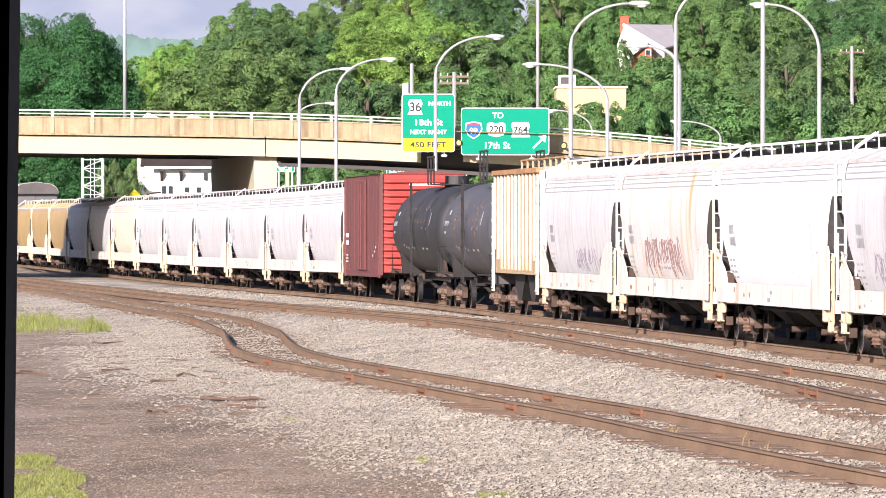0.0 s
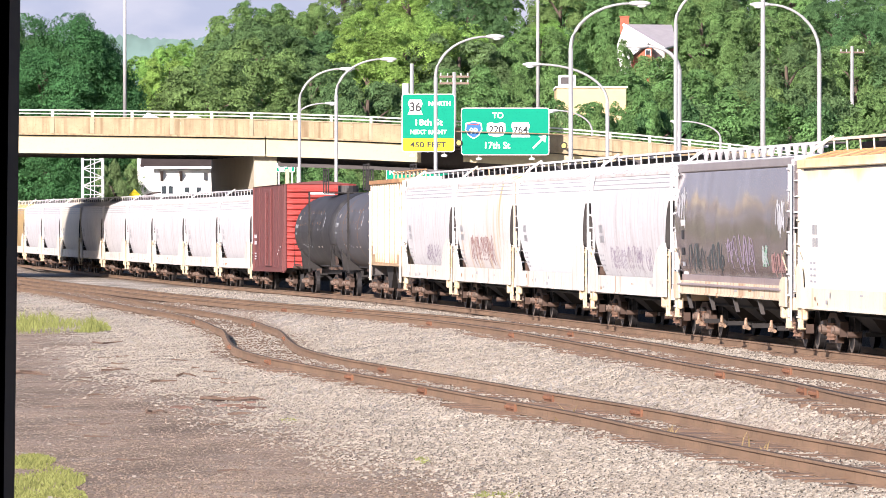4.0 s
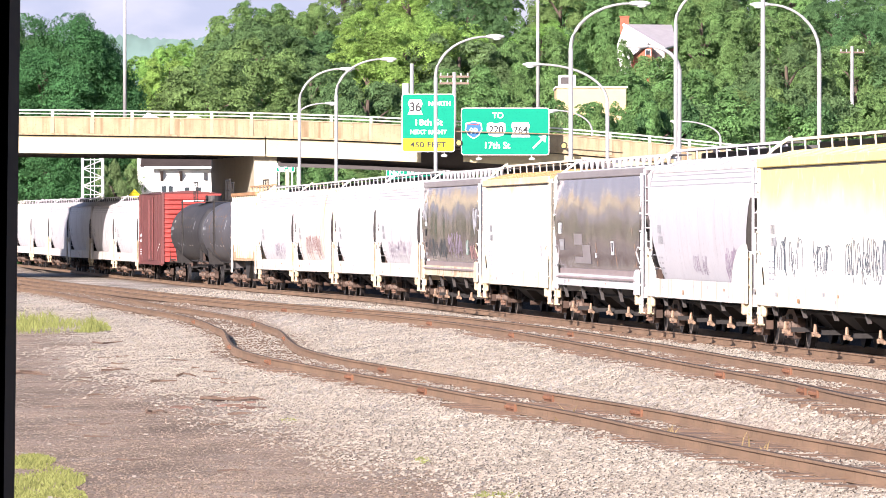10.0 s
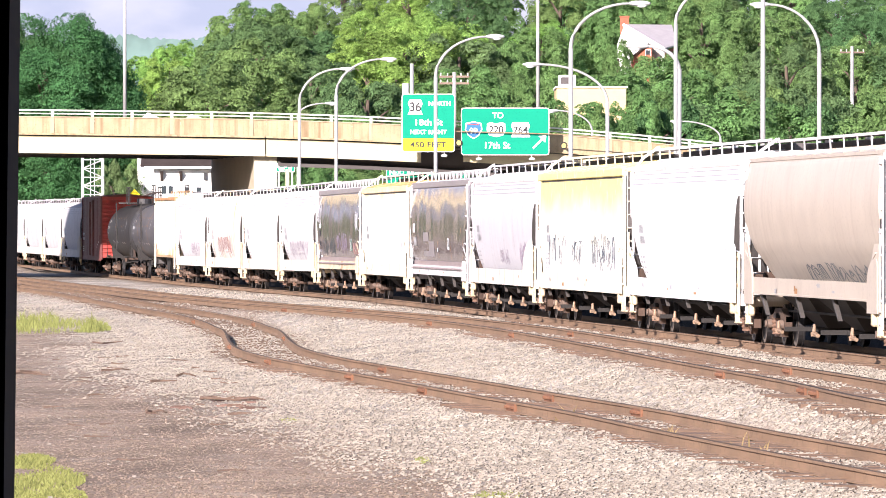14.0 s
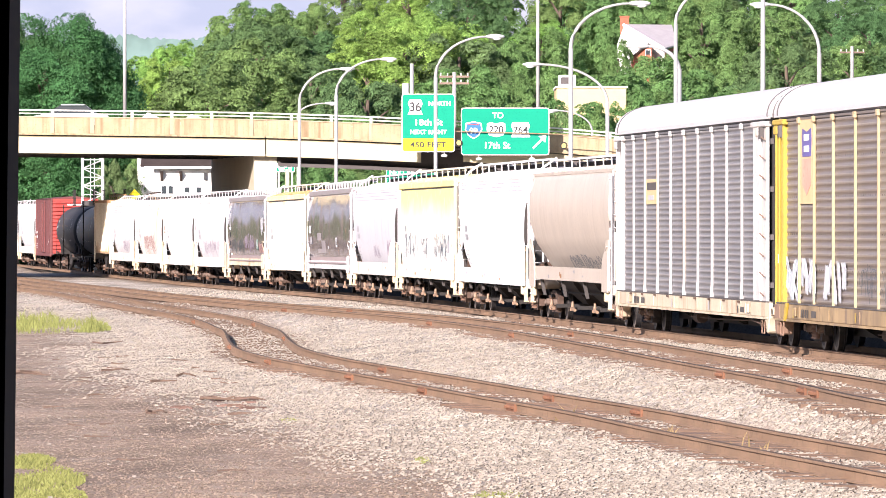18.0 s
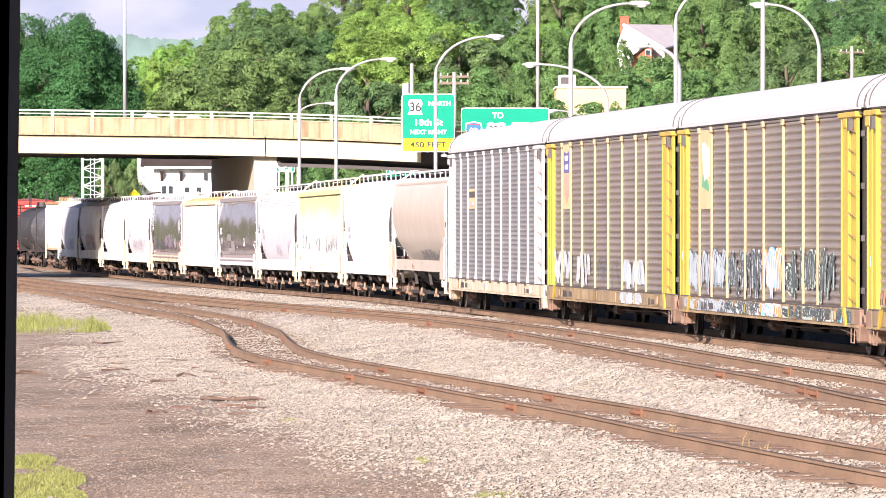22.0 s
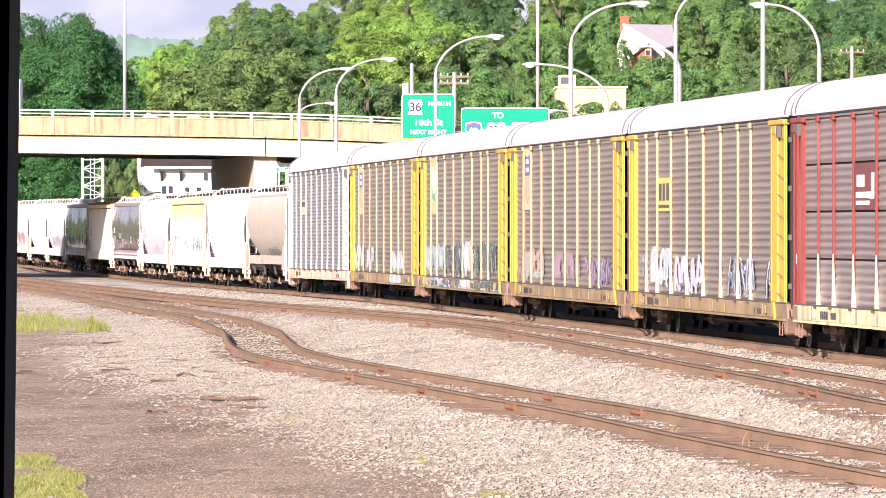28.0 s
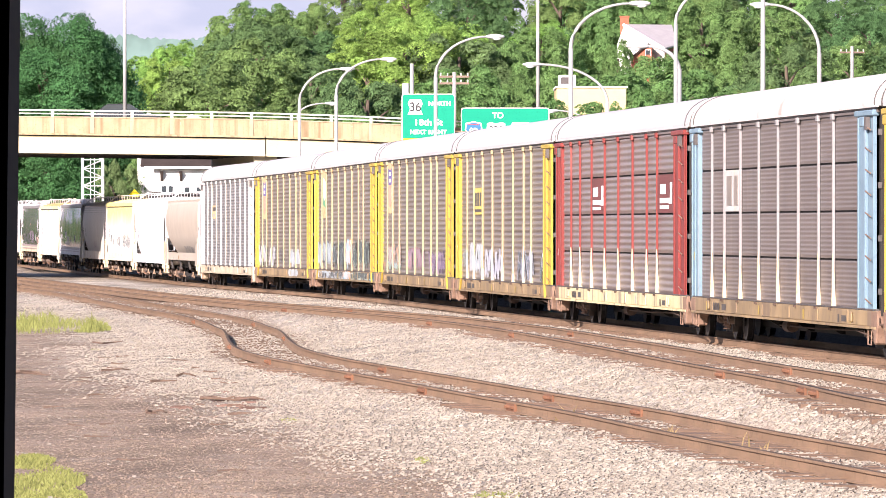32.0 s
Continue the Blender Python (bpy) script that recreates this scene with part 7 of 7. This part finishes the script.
            if e < 0:
                part("rung", tubes(0.016, [(X - 0.07, ya + (yb - ya) * 0.42, z + 0.05), (X - 0.09, ya + 0.1, z - 0.03)], n=5), M_castrust, cp)
        part("top_bracket", bevelled(boxes((X - 0.08, X + 0.08, ya - (0.05 if e < 0 else 0.2), yb + 0.2, ze - 0.09, ze + 0.03)), 0.02, 1), corner, cp)
        part("bracket_block", bevelled(boxes((X - 0.13, X - 0.02, y - 0.22, y + 0.3, ze - 0.30, ze - 0.102)), 0.02, 1), corner, cp)
        part("latch_block", boxes((X - 0.11, X - 0.02, y - 0.45, y - 0.23, ze - 0.36, ze - 0.104)), M_slope, cp)
        # door edge and end doors are near-black to stand in for shade between cars
        part("door_edge", boxes((X + 0.02, X + 0.12, *sorted((e * (half + 0.06), e * (half + 0.14))), zs + 0.3, ze)), M_under, cp)
        for k in range(4):
            part("hinge", boxes((X - 0.03, X + 0.04, *sorted((e * (half + 0.04), e * (half + 0.16))), 1.3 + 1.05 * k, 1.42 + 1.05 * k)), M_slope, cp)
        for s in (-1, 1):
            part("end_door", boxes((s * 0.02 if s > 0 else -1.38, 1.48 if s > 0 else -0.02, e * (half - 0.12) - 0.05, e * (half - 0.12) + 0.05, z0, ze + 0.25)), M_galvlight if white else M_under, car)
        part("draft_box", bevelled(boxes((-0.75, 0.75, *sorted((e * (half - 0.1), e * (half + 0.22))), 0.45, 0.98)), 0.03, 1), M_truck, car)
        # corner casting: a waisted bracket with a step loop and an uncoupling lever
        h0 = e * half
        bm = solid([(h0 - e * 0.62, 0.98), (h0 + e * 0.12, 0.98), (h0 + e * 0.12, 0.66), (h0 + e * 0.02, 0.52), (h0 - e * 0.06, 0.32), (h0 - e * 0.3, 0.30), (h0 - e * 0.36, 0.5), (h0 - e * 0.62, 0.6)], X - 0.06, X + 0.3, "x")
        part("corner_casting", bevelled(bm, 0.03, 1), M_castrust if not white else sill, car)
        part("step_loop", tubes(0.018, [(X - 0.03, h0 - e * 0.7, 0.6), (X - 0.04, h0 - e * 0.72, 0.3), (X - 0.04, h0 - e * 1.12, 0.3), (X - 0.03, h0 - e * 1.14, 0.6)], n=5), M_castrust, car)
        part("uncoupling_lever", tubes(0.018, [(X + 0.0, h0 + e * 0.1, 0.86), (X - 0.02, h0 + e * 0.2, 0.7), (-0.9, h0 + e * 0.3, 0.72), (-0.2, h0 + e * 0.4, 0.95)], n=5), M_truck, car)
        if corner is M_postyellow:
            part("tie_down", solid([(e * (half - 2.05), 1.0), (e * (half - 1.75), 1.0), (e * (half - 1.50), 0.62), (e * (half - 1.72), 0.62)], X - 0.1, X - 0.055, "x"), corner, car)
        part("sill_lug", bevelled(boxes((X - 0.10, X - 0.052, e * (half - 3.1) - 0.12, e * (half - 3.1) + 0.12, 0.72, 0.92)), 0.02, 1), sill, car)
    for k in range(6):
        y = -(half - 1.6) + (2 * half - 3.2) * (k + 0.5) / 6
        part("sill_gusset", boxes((X - 0.07, X - 0.052, y - 0.03, y + 0.03, zs + 0.12, z0 - 0.05)), sill, car)
    lx = X + 0.018

    def plate(y0, y1, za, zb, m, lab):
        return part("logo_panel", boxes((lx - 0.01, lx + 0.03, y0 + 0.04, y1 - 0.04, za, zb)), m, car, lab)

    def shape(outline, m, lab, parent):
        part("logo_shape", solid(outline, lx - 0.018, lx - 0.011, "x"), m, parent, lab)

    if logo == "shield":
        pn = plate(8.6, 10.7, 3.12, ze - 0.02, M_logopanel, "tan logo panel")
        shape([(9.05, 4.12), (10.25, 4.12), (10.32, 4.5), (10.25, 4.72), (9.65, 4.64), (9.05, 4.72), (8.98, 4.5)], M_logoblue, "faded blue-violet shield top", pn)
        for z in (4.22, 4.46):
            part("logo_bar", boxes((lx - 0.024, lx - 0.019, 9.3, 10.0, z, z + 0.13)), M_signwhite, pn)
        shape([(9.05, 4.08), (10.25, 4.08), (10.25, 3.52), (9.65, 3.30), (9.05, 3.52)], M_logopink, "faded red shield stripes", pn)
    elif logo == "diamond":
        pn = plate(8.6, 10.7, 3.05, ze - 0.02, M_logopanel, "tan logo panel")
        shape([(10.2, 4.58), (9.9, 4.62), (8.95, 4.42), (8.95, 3.85), (9.5, 3.75), (9.9, 3.7), (10.1, 4.1)], M_signwhite, "white mountain shape", pn)
        shape([(10.3, 3.58), (10.1, 3.98), (9.7, 3.78), (9.2, 3.72), (9.0, 3.45), (9.5, 3.5)], M_spray["green"], "green slope shape", pn)
    elif logo == "plate":
        pn = plate(6.0, 8.5, 3.02, 3.84, M_logoyellow, "faded yellow logo plate")
        for k in range(3):
            part("logo_bar", boxes((lx - 0.018, lx - 0.011, 8.0 - 0.7 * k - 0.24, 8.0 - 0.7 * k + 0.24, 3.28, 3.7)), M_brace, pn)
        part("logo_bar", boxes((lx - 0.018, lx - 0.011, 6.3, 8.3, 3.1, 3.18)), M_brace, pn)
    elif logo == "red":
        for y0, y1 in ((3.0, 5.95), (-half + 2.55, -7.9)):
            yc = (y0 + y1) / 2
            pn = plate(y0, y1, 2.98, 3.92, M_maroon, "maroon logo panel")
            for q0, q1, za, zb in ((-0.55, 1.15, 3.08, 3.16), (-0.55, 1.15, 3.22, 3.34), (-1.15, -0.8, 3.2, 3.72), (-0.8, -0.55, 3.2, 3.34), (0.1, 1.05, 3.44, 3.68)):
                part("logo_bar", boxes((lx - 0.018, lx - 0.011, yc + q0, yc + q1, za, zb)), M_signwhite, pn)
    elif logo == "blue":
        pn = plate(5.95, 8.55, 2.99, 3.93, M_postwhite, "white logo panel")
        shape([(8.2, 3.12), (8.2, 3.8), (7.4, 3.8), (7.4, 3.12)], M_strip, "grey logo block", pn)
        shape([(7.0, 3.12), (7.0, 3.8), (6.4, 3.8), (6.4, 3.12)], M_strip, "grey logo block", pn)
    elif logo == "small":
        pn = plate(5.85, 8.2, 3.2, 3.82, M_logopanel, "tan logo panel")
        part("logo_bar", boxes((lx - 0.018, lx - 0.011, 6.1, 7.9, 3.55, 3.74)), M_brace, pn)
        part("logo_bar", boxes((lx - 0.018, lx - 0.011, 6.6, 7.6, 3.3, 3.42)), M_mark, pn)
    if not white:
        part("notice_plate", boxes((X - 0.018, X - 0.011, half - 0.5, half - 0.12, 1.85, 2.05)), M_postyellow if corner is M_postblue else M_whitemark, car, "small notice plate")
    marks(car, lambda z: X - 0.052, [(half - 3.9 - 0.28 * i, 0.8, 0.2, 0.17) for i in range(4)] + [(half - 5.6, 0.8, 0.7, 0.14), (-half + 4.2, 0.78, 0.6, 0.12), (-half + 4.9, 0.78, 0.2, 0.16)], M_brace)
    marks(car, lambda z: X - 0.053, [(y, 0.8, 0.16, 0.2) for y in (half - 2.7, 2.6, -4.1, -half + 3.3)], M_postyellow if sill is M_sill else M_mark)
    for t in tags or []:
        graffiti(car, lambda z: X + 0.022, t[0], t[1], max(1.04, t[2]), *t[3:], grow=1.2)
        if t[2] < 0.9:
            n = 5
            for k in range(n):
                ya, yb = t[0] + (t[1] - t[0]) * k / n, t[0] + (t[1] - t[0]) * (k + 0.93 - 0.3 * (k % 2)) / n
                part("paint_patch", boxes((X - 0.0535, X - 0.0505, ya, yb, 0.68, 0.90 + 0.03 * (k % 3))), M_spray[t[4][k % len(t[4])]], car, "sprayed patch over the sill")
            graffiti(car, lambda z: X - 0.052, t[0], t[1], 0.67, 0.97, *t[4:], grow=1.0)
    running_gear(car, half + 0.1, 2.9, FRAME_DARK)
    return car


# ---- the consist: (front of the car in metres ahead of the leading autorack's front, its length, the car) ----
TRAIN = []


def join(front, back, car):
    TRAIN.append((car, (front + back) / 2, abs(front - back)))


join(533.6, 505.0, autorack("white autorack car far ahead in the train", M_postwhite, M_galvlight, M_sillwhite, M_postwhite, False, None, None, flare=M_postwhite, strip=M_stripwhite, pitch=0.135, depth=0.022))
TAN = dict(paint=M_tan, style="flow", sill=M_cream, walk_mat=M_cream)
for f, b in ((505.0, 486.6), (486.6, 468.2), (468.2, 449.9)):
    join(f, b, hopper("tan covered hopper car with cream end frames", f - b, top=4.25, bays=2, seed=int(f), **TAN))
W4 = "white covered hopper car streaked with grime"
for f, b, lab, pt in ((449.9, 431.3, W4, M_white), (431.3, 413.0, W4, M_white), (413.0, 394.8, "cream-white covered hopper car with yellowed ends", M_cream), (394.8, 376.4, W4, M_white), (376.4, 358.2, W4, M_white), (358.2, 339.8, W4, M_white), (339.8, 320.2, "white covered hopper car with a rust-stained sill", M_white), (320.2, 301.5, "greyish white covered hopper car", M_white), (301.5, 283.8, "white covered hopper car with a tan placard", M_white)):
    join(f, b, hopper(lab, f - b, pt, "flow", bays=3, seed=int(f), sill=M_cream if pt is M_cream else M_sillwhite))
join(283.8, 267.8 - 0.6, boxcar("maroon boxcar with a bright red corrugated end", 16.6))
join(263.0 + 1.5, 246.0, tank_car("black tank car with a top platform", 18.5, False))
join(246.0, 229.0, tank_car("black tank car with a rusty band round it", 17.0, True))
join(229.0, 215.4, ribbed_hopper("rust-streaked white ribbed hopper car", 13.6))
join(215.4, 197.4, hopper("white covered hopper car with purple graffiti", 18.0, M_white, tags=[(-4.0, 1.0, 1.4, 2.1, ("mauve",), 3, 7, 0.05), (-6.0, -4.4, 1.35, 1.9, ("pink",), 4, 3, 0.05), (-2.5, 0.0, 0.92, 1.28, ("mauve",), 6, 4, 0.1)], seed=41))
join(197.4, 178.8, hopper("white covered hopper car with rust runs and red graffiti", 18.6, M_rustcar, tags=[(-3.0, 4.0, 1.4, 2.4, ("pink",), 5, 12, 0.05)], seed=42))
join(178.8, 160.2, hopper("clean white covered hopper car", 18.6, M_cleanwhite, seed=43))
join(160.2, 142.8, hopper("white covered hopper car with faint scribbles", 17.4, M_white, tags=[(-4.5, 4.5, 1.4, 2.2, ("mauve",), 7, 11, 0.035)], seed=44))
join(142.8, 122.6, hopper("glossy dark grey hopper car with graffiti and a white roof", 20.2, M_greycar, "gloss", top=4.22, bays=4, sill=M_rustwhite, walk_mat=M_white, roof=M_white, tags=[(0.6, 7.0, 1.5, 2.3, ("slate",), 9, 8, 0.05), (-4.0, 0.4, 1.6, 2.5, ("mauve",), 10, 5, 0.05), (-6.4, -5.4, 1.75, 2.25, ("green", "white"), 12, 2, 0.03), (-8.6, -6.8, 1.5, 2.1, ("pink",), 14, 4, 0.05), (-8.9, -7.6, 2.4, 3.3, ("white",), 16, 4, 0.05), (7.6, 9.0, 2.6, 3.6, ("white",), 17, 3, 0.05)], seed=45, light=True, brackets=True, placards=[(7.9, 2.15, 0.8, 1.3, M_whitemark), (7.9, 2.45, 0.4, 0.22, M_darkmark), (7.9, 2.05, 0.5, 0.18, M_darkmark), (7.9, 1.75, 0.5, 0.1, M_mark)]))
join(122.6, 103.0, hopper("cream-white hopper car with rust on its roof walk", 19.6, M_creamtop, "flat", top=4.27, bays=3, sill=M_cream, walk_mat=M_cream, roof=M_rustroof, seed=46))
join(103.0, 82.3, hopper("glossy dark grey hopper car with pale patches", 20.7, M_greycar, "gloss", top=4.22, bays=4, sill=M_white, walk_mat=M_white, roof=M_white, seed=47, light=True, brackets=True, placards=[(8.2, 2.6, 0.75, 0.30, M_whitemark), (8.1, 2.62, 0.4, 0.14, M_mark), (7.8, 2.15, 1.1, 0.30, M_stripwhite), (7.8, 2.17, 0.8, 0.12, M_mark), (3.95, 2.05, 1.9, 0.8, M_ledge), (2.1, 1.9, 1.8, 0.5, M_ledge), (-3.8, 2.08, 0.6, 0.36, M_whitemark), (-3.8, 2.10, 0.34, 0.24, M_darkmark), (-0.05, 1.88, 0.28, 0.12, M_whitemark), (-0.15, 1.9, 0.06, 0.6, M_stainmark), (-4.4, 1.85, 0.06, 0.5, M_stainmark), (-8.0, 2.1, 0.08, 1.0, M_stainmark), (-8.5, 1.9, 0.05, 0.6, M_stainmark)]))
join(82.3, 62.9, hopper("white covered hopper car with a purple tag", 19.4, M_palewhite, "flow", top=4.3, bays=4, tags=[(-6.6, -4.4, 1.3, 2.2, ("mauve",), 11, 4, 0.05), (-1.5, 1.2, 1.5, 2.0, ("mauve",), 12, 5, 0.03), (-7.6, -6.9, 1.5, 1.95, ("grey",), 13, 1, 0.05)], seed=48, light=True))
join(62.9, 41.8, hopper("faded yellow flat-sided hopper car with graffiti", 21.1, M_yellowcar, "flat", top=4.34, bays=4, sill=M_cream, walk_mat=M_cream, tags=[(3.6, 7.6, 1.5, 2.45, ("grey",), 13, 5, 0.05), (-0.6, 1.8, 1.55, 2.4, ("grey",), 18, 3, 0.05), (-7.8, -2.8, 1.45, 2.5, ("grey",), 19, 8, 0.05), (-8.2, -5.0, 0.95, 1.25, ("grey",), 20, 5, 0.04)], seed=49, light=True))
join(41.8, 20.7, hopper("bright white flat-sided hopper car", 21.1, M_cleanwhite, "flow", top=4.37, bays=4, sill=M_cleanwhite, seed=50, light=True))
join(20.7, 0.35, hopper("beige cylindrical covered hopper car with scribbled tags", 20.35, M_beige, "cyl", top=4.32, bays=3, sill=M_beige, walk_mat=M_white, tags=[(-6.5, 2.5, 1.4, 1.9, ("grey",), 15, 10, 0.05)], seed=51, light=True))
RACKS = (
    ("white-framed autorack car with galvanised panels", M_postwhite, M_galvlight, M_sillcream, M_postwhite, False, "small", None),
    ("yellow-framed autorack car with a shield logo and white graffiti", M_postcream, M_galv, M_sill, M_postyellow, False, "shield", [(8.9, 12.6, 0.95, 2.0, ("ice", "white"), 21, 4, 0.05), (4.2, 7.2, 0.95, 1.95, ("ice", "white"), 22, 4, 0.05), (-7.0, -3.1, 0.85, 1.8, ("white", "ice"), 23, 4, 0.06), (-2.4, 2.6, 1.05, 1.9, ("grey",), 43, 6, 0.02)]),
    ("yellow-framed autorack car covered in blue and white graffiti", M_postcream, M_galv, M_sill, M_postyellow, False, "diamond", [(5.9, 12.9, 0.6, 2.15, ("grey", "ice"), 24, 8, 0.06), (0.4, 5.7, 0.6, 2.15, ("white", "ice", "slate"), 25, 6, 0.06), (-2.9, 0.1, 0.6, 2.2, ("orange", "blue", "white"), 27, 3, 0.06), (-10.4, -3.1, 0.6, 2.2, ("mint", "slate"), 26, 7, 0.06), (-12.8, -11.2, 0.4, 1.9, ("blue", "slate"), 28, 2, 0.06)]),
    ("yellow-framed autorack car with violet and pink graffiti", M_postcream, M_galv, M_sill, M_postyellow, False, "shield", [(5.7, 11.0, 1.1, 2.05, ("rustpink", "ice"), 29, 4, 0.03), (5.7, 11.0, 1.05, 1.5, ("moss", "ice"), 36, 4, 0.03), (-3.1, 2.9, 0.9, 1.95, ("pink", "mauve"), 30, 6, 0.04), (-10.6, -4.4, 0.95, 1.9, ("violet", "mauve"), 31, 5, 0.05), (11.2, 12.9, 1.05, 1.4, ("rustpink",), 37, 3, 0.05)]),
    ("brown-panelled autorack car with a yellow plate and white graffiti", M_postcream, M_galv, M_sill, M_postyellow, False, "plate", [(6.1, 9.9, 0.95, 2.15, ("white", "ice"), 32, 3, 0.05), (0.4, 5.2, 0.9, 2.0, ("white", "lilac"), 33, 5, 0.05), (-8.1, -4.0, 0.95, 1.95, ("lilac", "grey"), 34, 4, 0.05), (-11.3, -10.4, 0.9, 1.9, ("white", "slate"), 35, 1, 0.06), (10.6, 12.4, 1.2, 2.0, ("ice",), 38, 2, 0.03)]),
    ("red-framed autorack car with maroon logo panels", M_postred, M_rackbrown, M_sillpale, M_postred, True, "red", None),
    ("light-blue-framed autorack car with a white logo", M_stripwhite, M_rackdark, M_sill, M_postblue, True, "blue", None),
    ("yellow-framed autorack car at the rear", M_postcream, M_galv, M_sill, M_postyellow, False, "shield", None),
)
for i, (lab, post, sheet, sill, corner, seams, logo, tags) in enumerate(RACKS):
    join(-28.6 * i, -28.6 * (i + 1), autorack(lab, post, sheet, sill, corner, seams, logo, tags, roof=M_roofdirty if i == 6 else M_roofwhite, flare=M_castcream if i in (4, 5, 6) else M_postwhite if i == 0 else None, strip=M_stripwhite if i == 0 else M_stripdim if i == 5 else M_rackdark if i == 6 else M_strip, pitch=0.095 if i == 6 else 0.135 if i == 0 else 0.165, depth=0.008 if i == 6 else 0.022))


def box_truck():
    v = empty("box_truck", Matrix())
    tagged(v, "white delivery box truck on the bridge", "truck")
    part("cargo_box", bevelled(boxes((-0.0, 4.4, 0, 2.3, 0.75, 3.0)), 0.03, 1), M_signwhite, v, "white cargo box")
    part("chassis", boxes((-1.5, 4.3, 0.4, 1.9, 0.5, 0.74)), M_under, v)
    part("cab", solid([(-0.05, 0.5), (-0.05, 2.0), (-0.55, 2.0), (-0.9, 1.4), (-1.55, 1.25), (-1.6, 0.5)], 0.15, 2.15), M_signwhite, v)
    part("cab_window", solid([(-0.15, 1.35), (-0.15, 1.85), (-0.5, 1.85), (-0.75, 1.35)], 0.135, 0.149), M_glassdark, v)
    for x in (-1.0, 3.3):
        w = part("wheel", tubes(0.42, [(x, 0.1, 0.42), (x, 0.4, 0.42)], n=16), M_under, v)
        part("rim", tubes(0.22, [(x, 0.08, 0.42), (x, 0.12, 0.42)], n=12), M_lamp, w)
    return v


def saloon(label, paint):
    v = empty("car", Matrix())
    tagged(v, label, "car", group="cars on the bridge")
    part("body", bevelled(solid([(-2.2, 0.3), (2.2, 0.3), (2.25, 0.75), (1.3, 0.92), (-1.5, 0.95), (-2.25, 0.8)], 0.0, 1.75), 0.06, 2), paint, v)
    part("cabin", solid([(-1.6, 0.9), (1.3, 0.9), (0.5, 1.42), (-0.9, 1.42)], 0.12, 1.63), M_glassdark, v, "dark glazed cabin")
    part("roof_panel", boxes((-0.85, 0.45, 0.12, 1.63, 1.40, 1.47)), paint, v)
    for x in (-1.35, 1.35):
        part("wheel", tubes(0.32, [(x, -0.02, 0.32), (x, 0.22, 0.32)], n=16), M_under, v)
    return v


TRUCK, SALOON = box_truck(), saloon("dark grey saloon car on the bridge", mat("dark_car_paint", (0.03, 0.035, 0.04), 0.25, var=0.1))
M_whitecar = mat("white_car_gloss_paint", (0.75, 0.75, 0.74), 0.25, var=0.04)
WHITE_CAR, SILVER_CAR = saloon("white saloon car on the bridge", M_whitecar), saloon("silver-white saloon car on the bridge", mat("silver_car_paint", (0.60, 0.61, 0.62), 0.3, 0.2, var=0.05))


# ---- what moves ----
def ahead(t):
    """Distance out of the leading autorack's front."""
    return 157.42 + 11.08 * (t - 16) + 1.665 * ((t - 16) / 16) ** 2


def motions():
    for car, off, length in TRAIN:
        rows = []
        for k in range(17):
            t = 2.0 * k
            d = ahead(t) + off
            a = length * 0.35
            s = (main_x(d + a) - main_x(d - a)) / (2 * a)
            up = (main_z(d + a) - main_z(d - a)) / (2 * a)
            rows.append((t, pose((main_x(d + a) + main_x(d - a)) / 2, d, (main_z(d + a) + main_z(d - a)) / 2, math.degrees(math.atan(up)), 0, math.degrees(math.atan(-s)))))
        walk(car, rows)
    for v, x_at, y, turn in ((TRUCK, lambda t: -22.9 - 11.15 * (t - 27.5), 394.0, 0), (SALOON, lambda t: -20.9 + 12.1 * (t - 31.8), 398.0, 0), (WHITE_CAR, lambda t: -19.9 - 13.8 * (t - 13.1), 394.0, 180), (SILVER_CAR, lambda t: -18.5 - 13.9 * (t - 17.8), 394.0, 180)):
        rows = []
        for k in range(65):
            t = 0.5 * k
            x = x_at(t)
            xc = max(-44.0, min(41.0, x))
            z = deck_top(xc) - (1.30 if v is TRUCK else 0.98 if v is SALOON else 1.10)
            rows.append((t, pose(x, y + (1.75 if turn else 0.0), z, 0, 0, turn)))
        walk(v, rows)


motions()
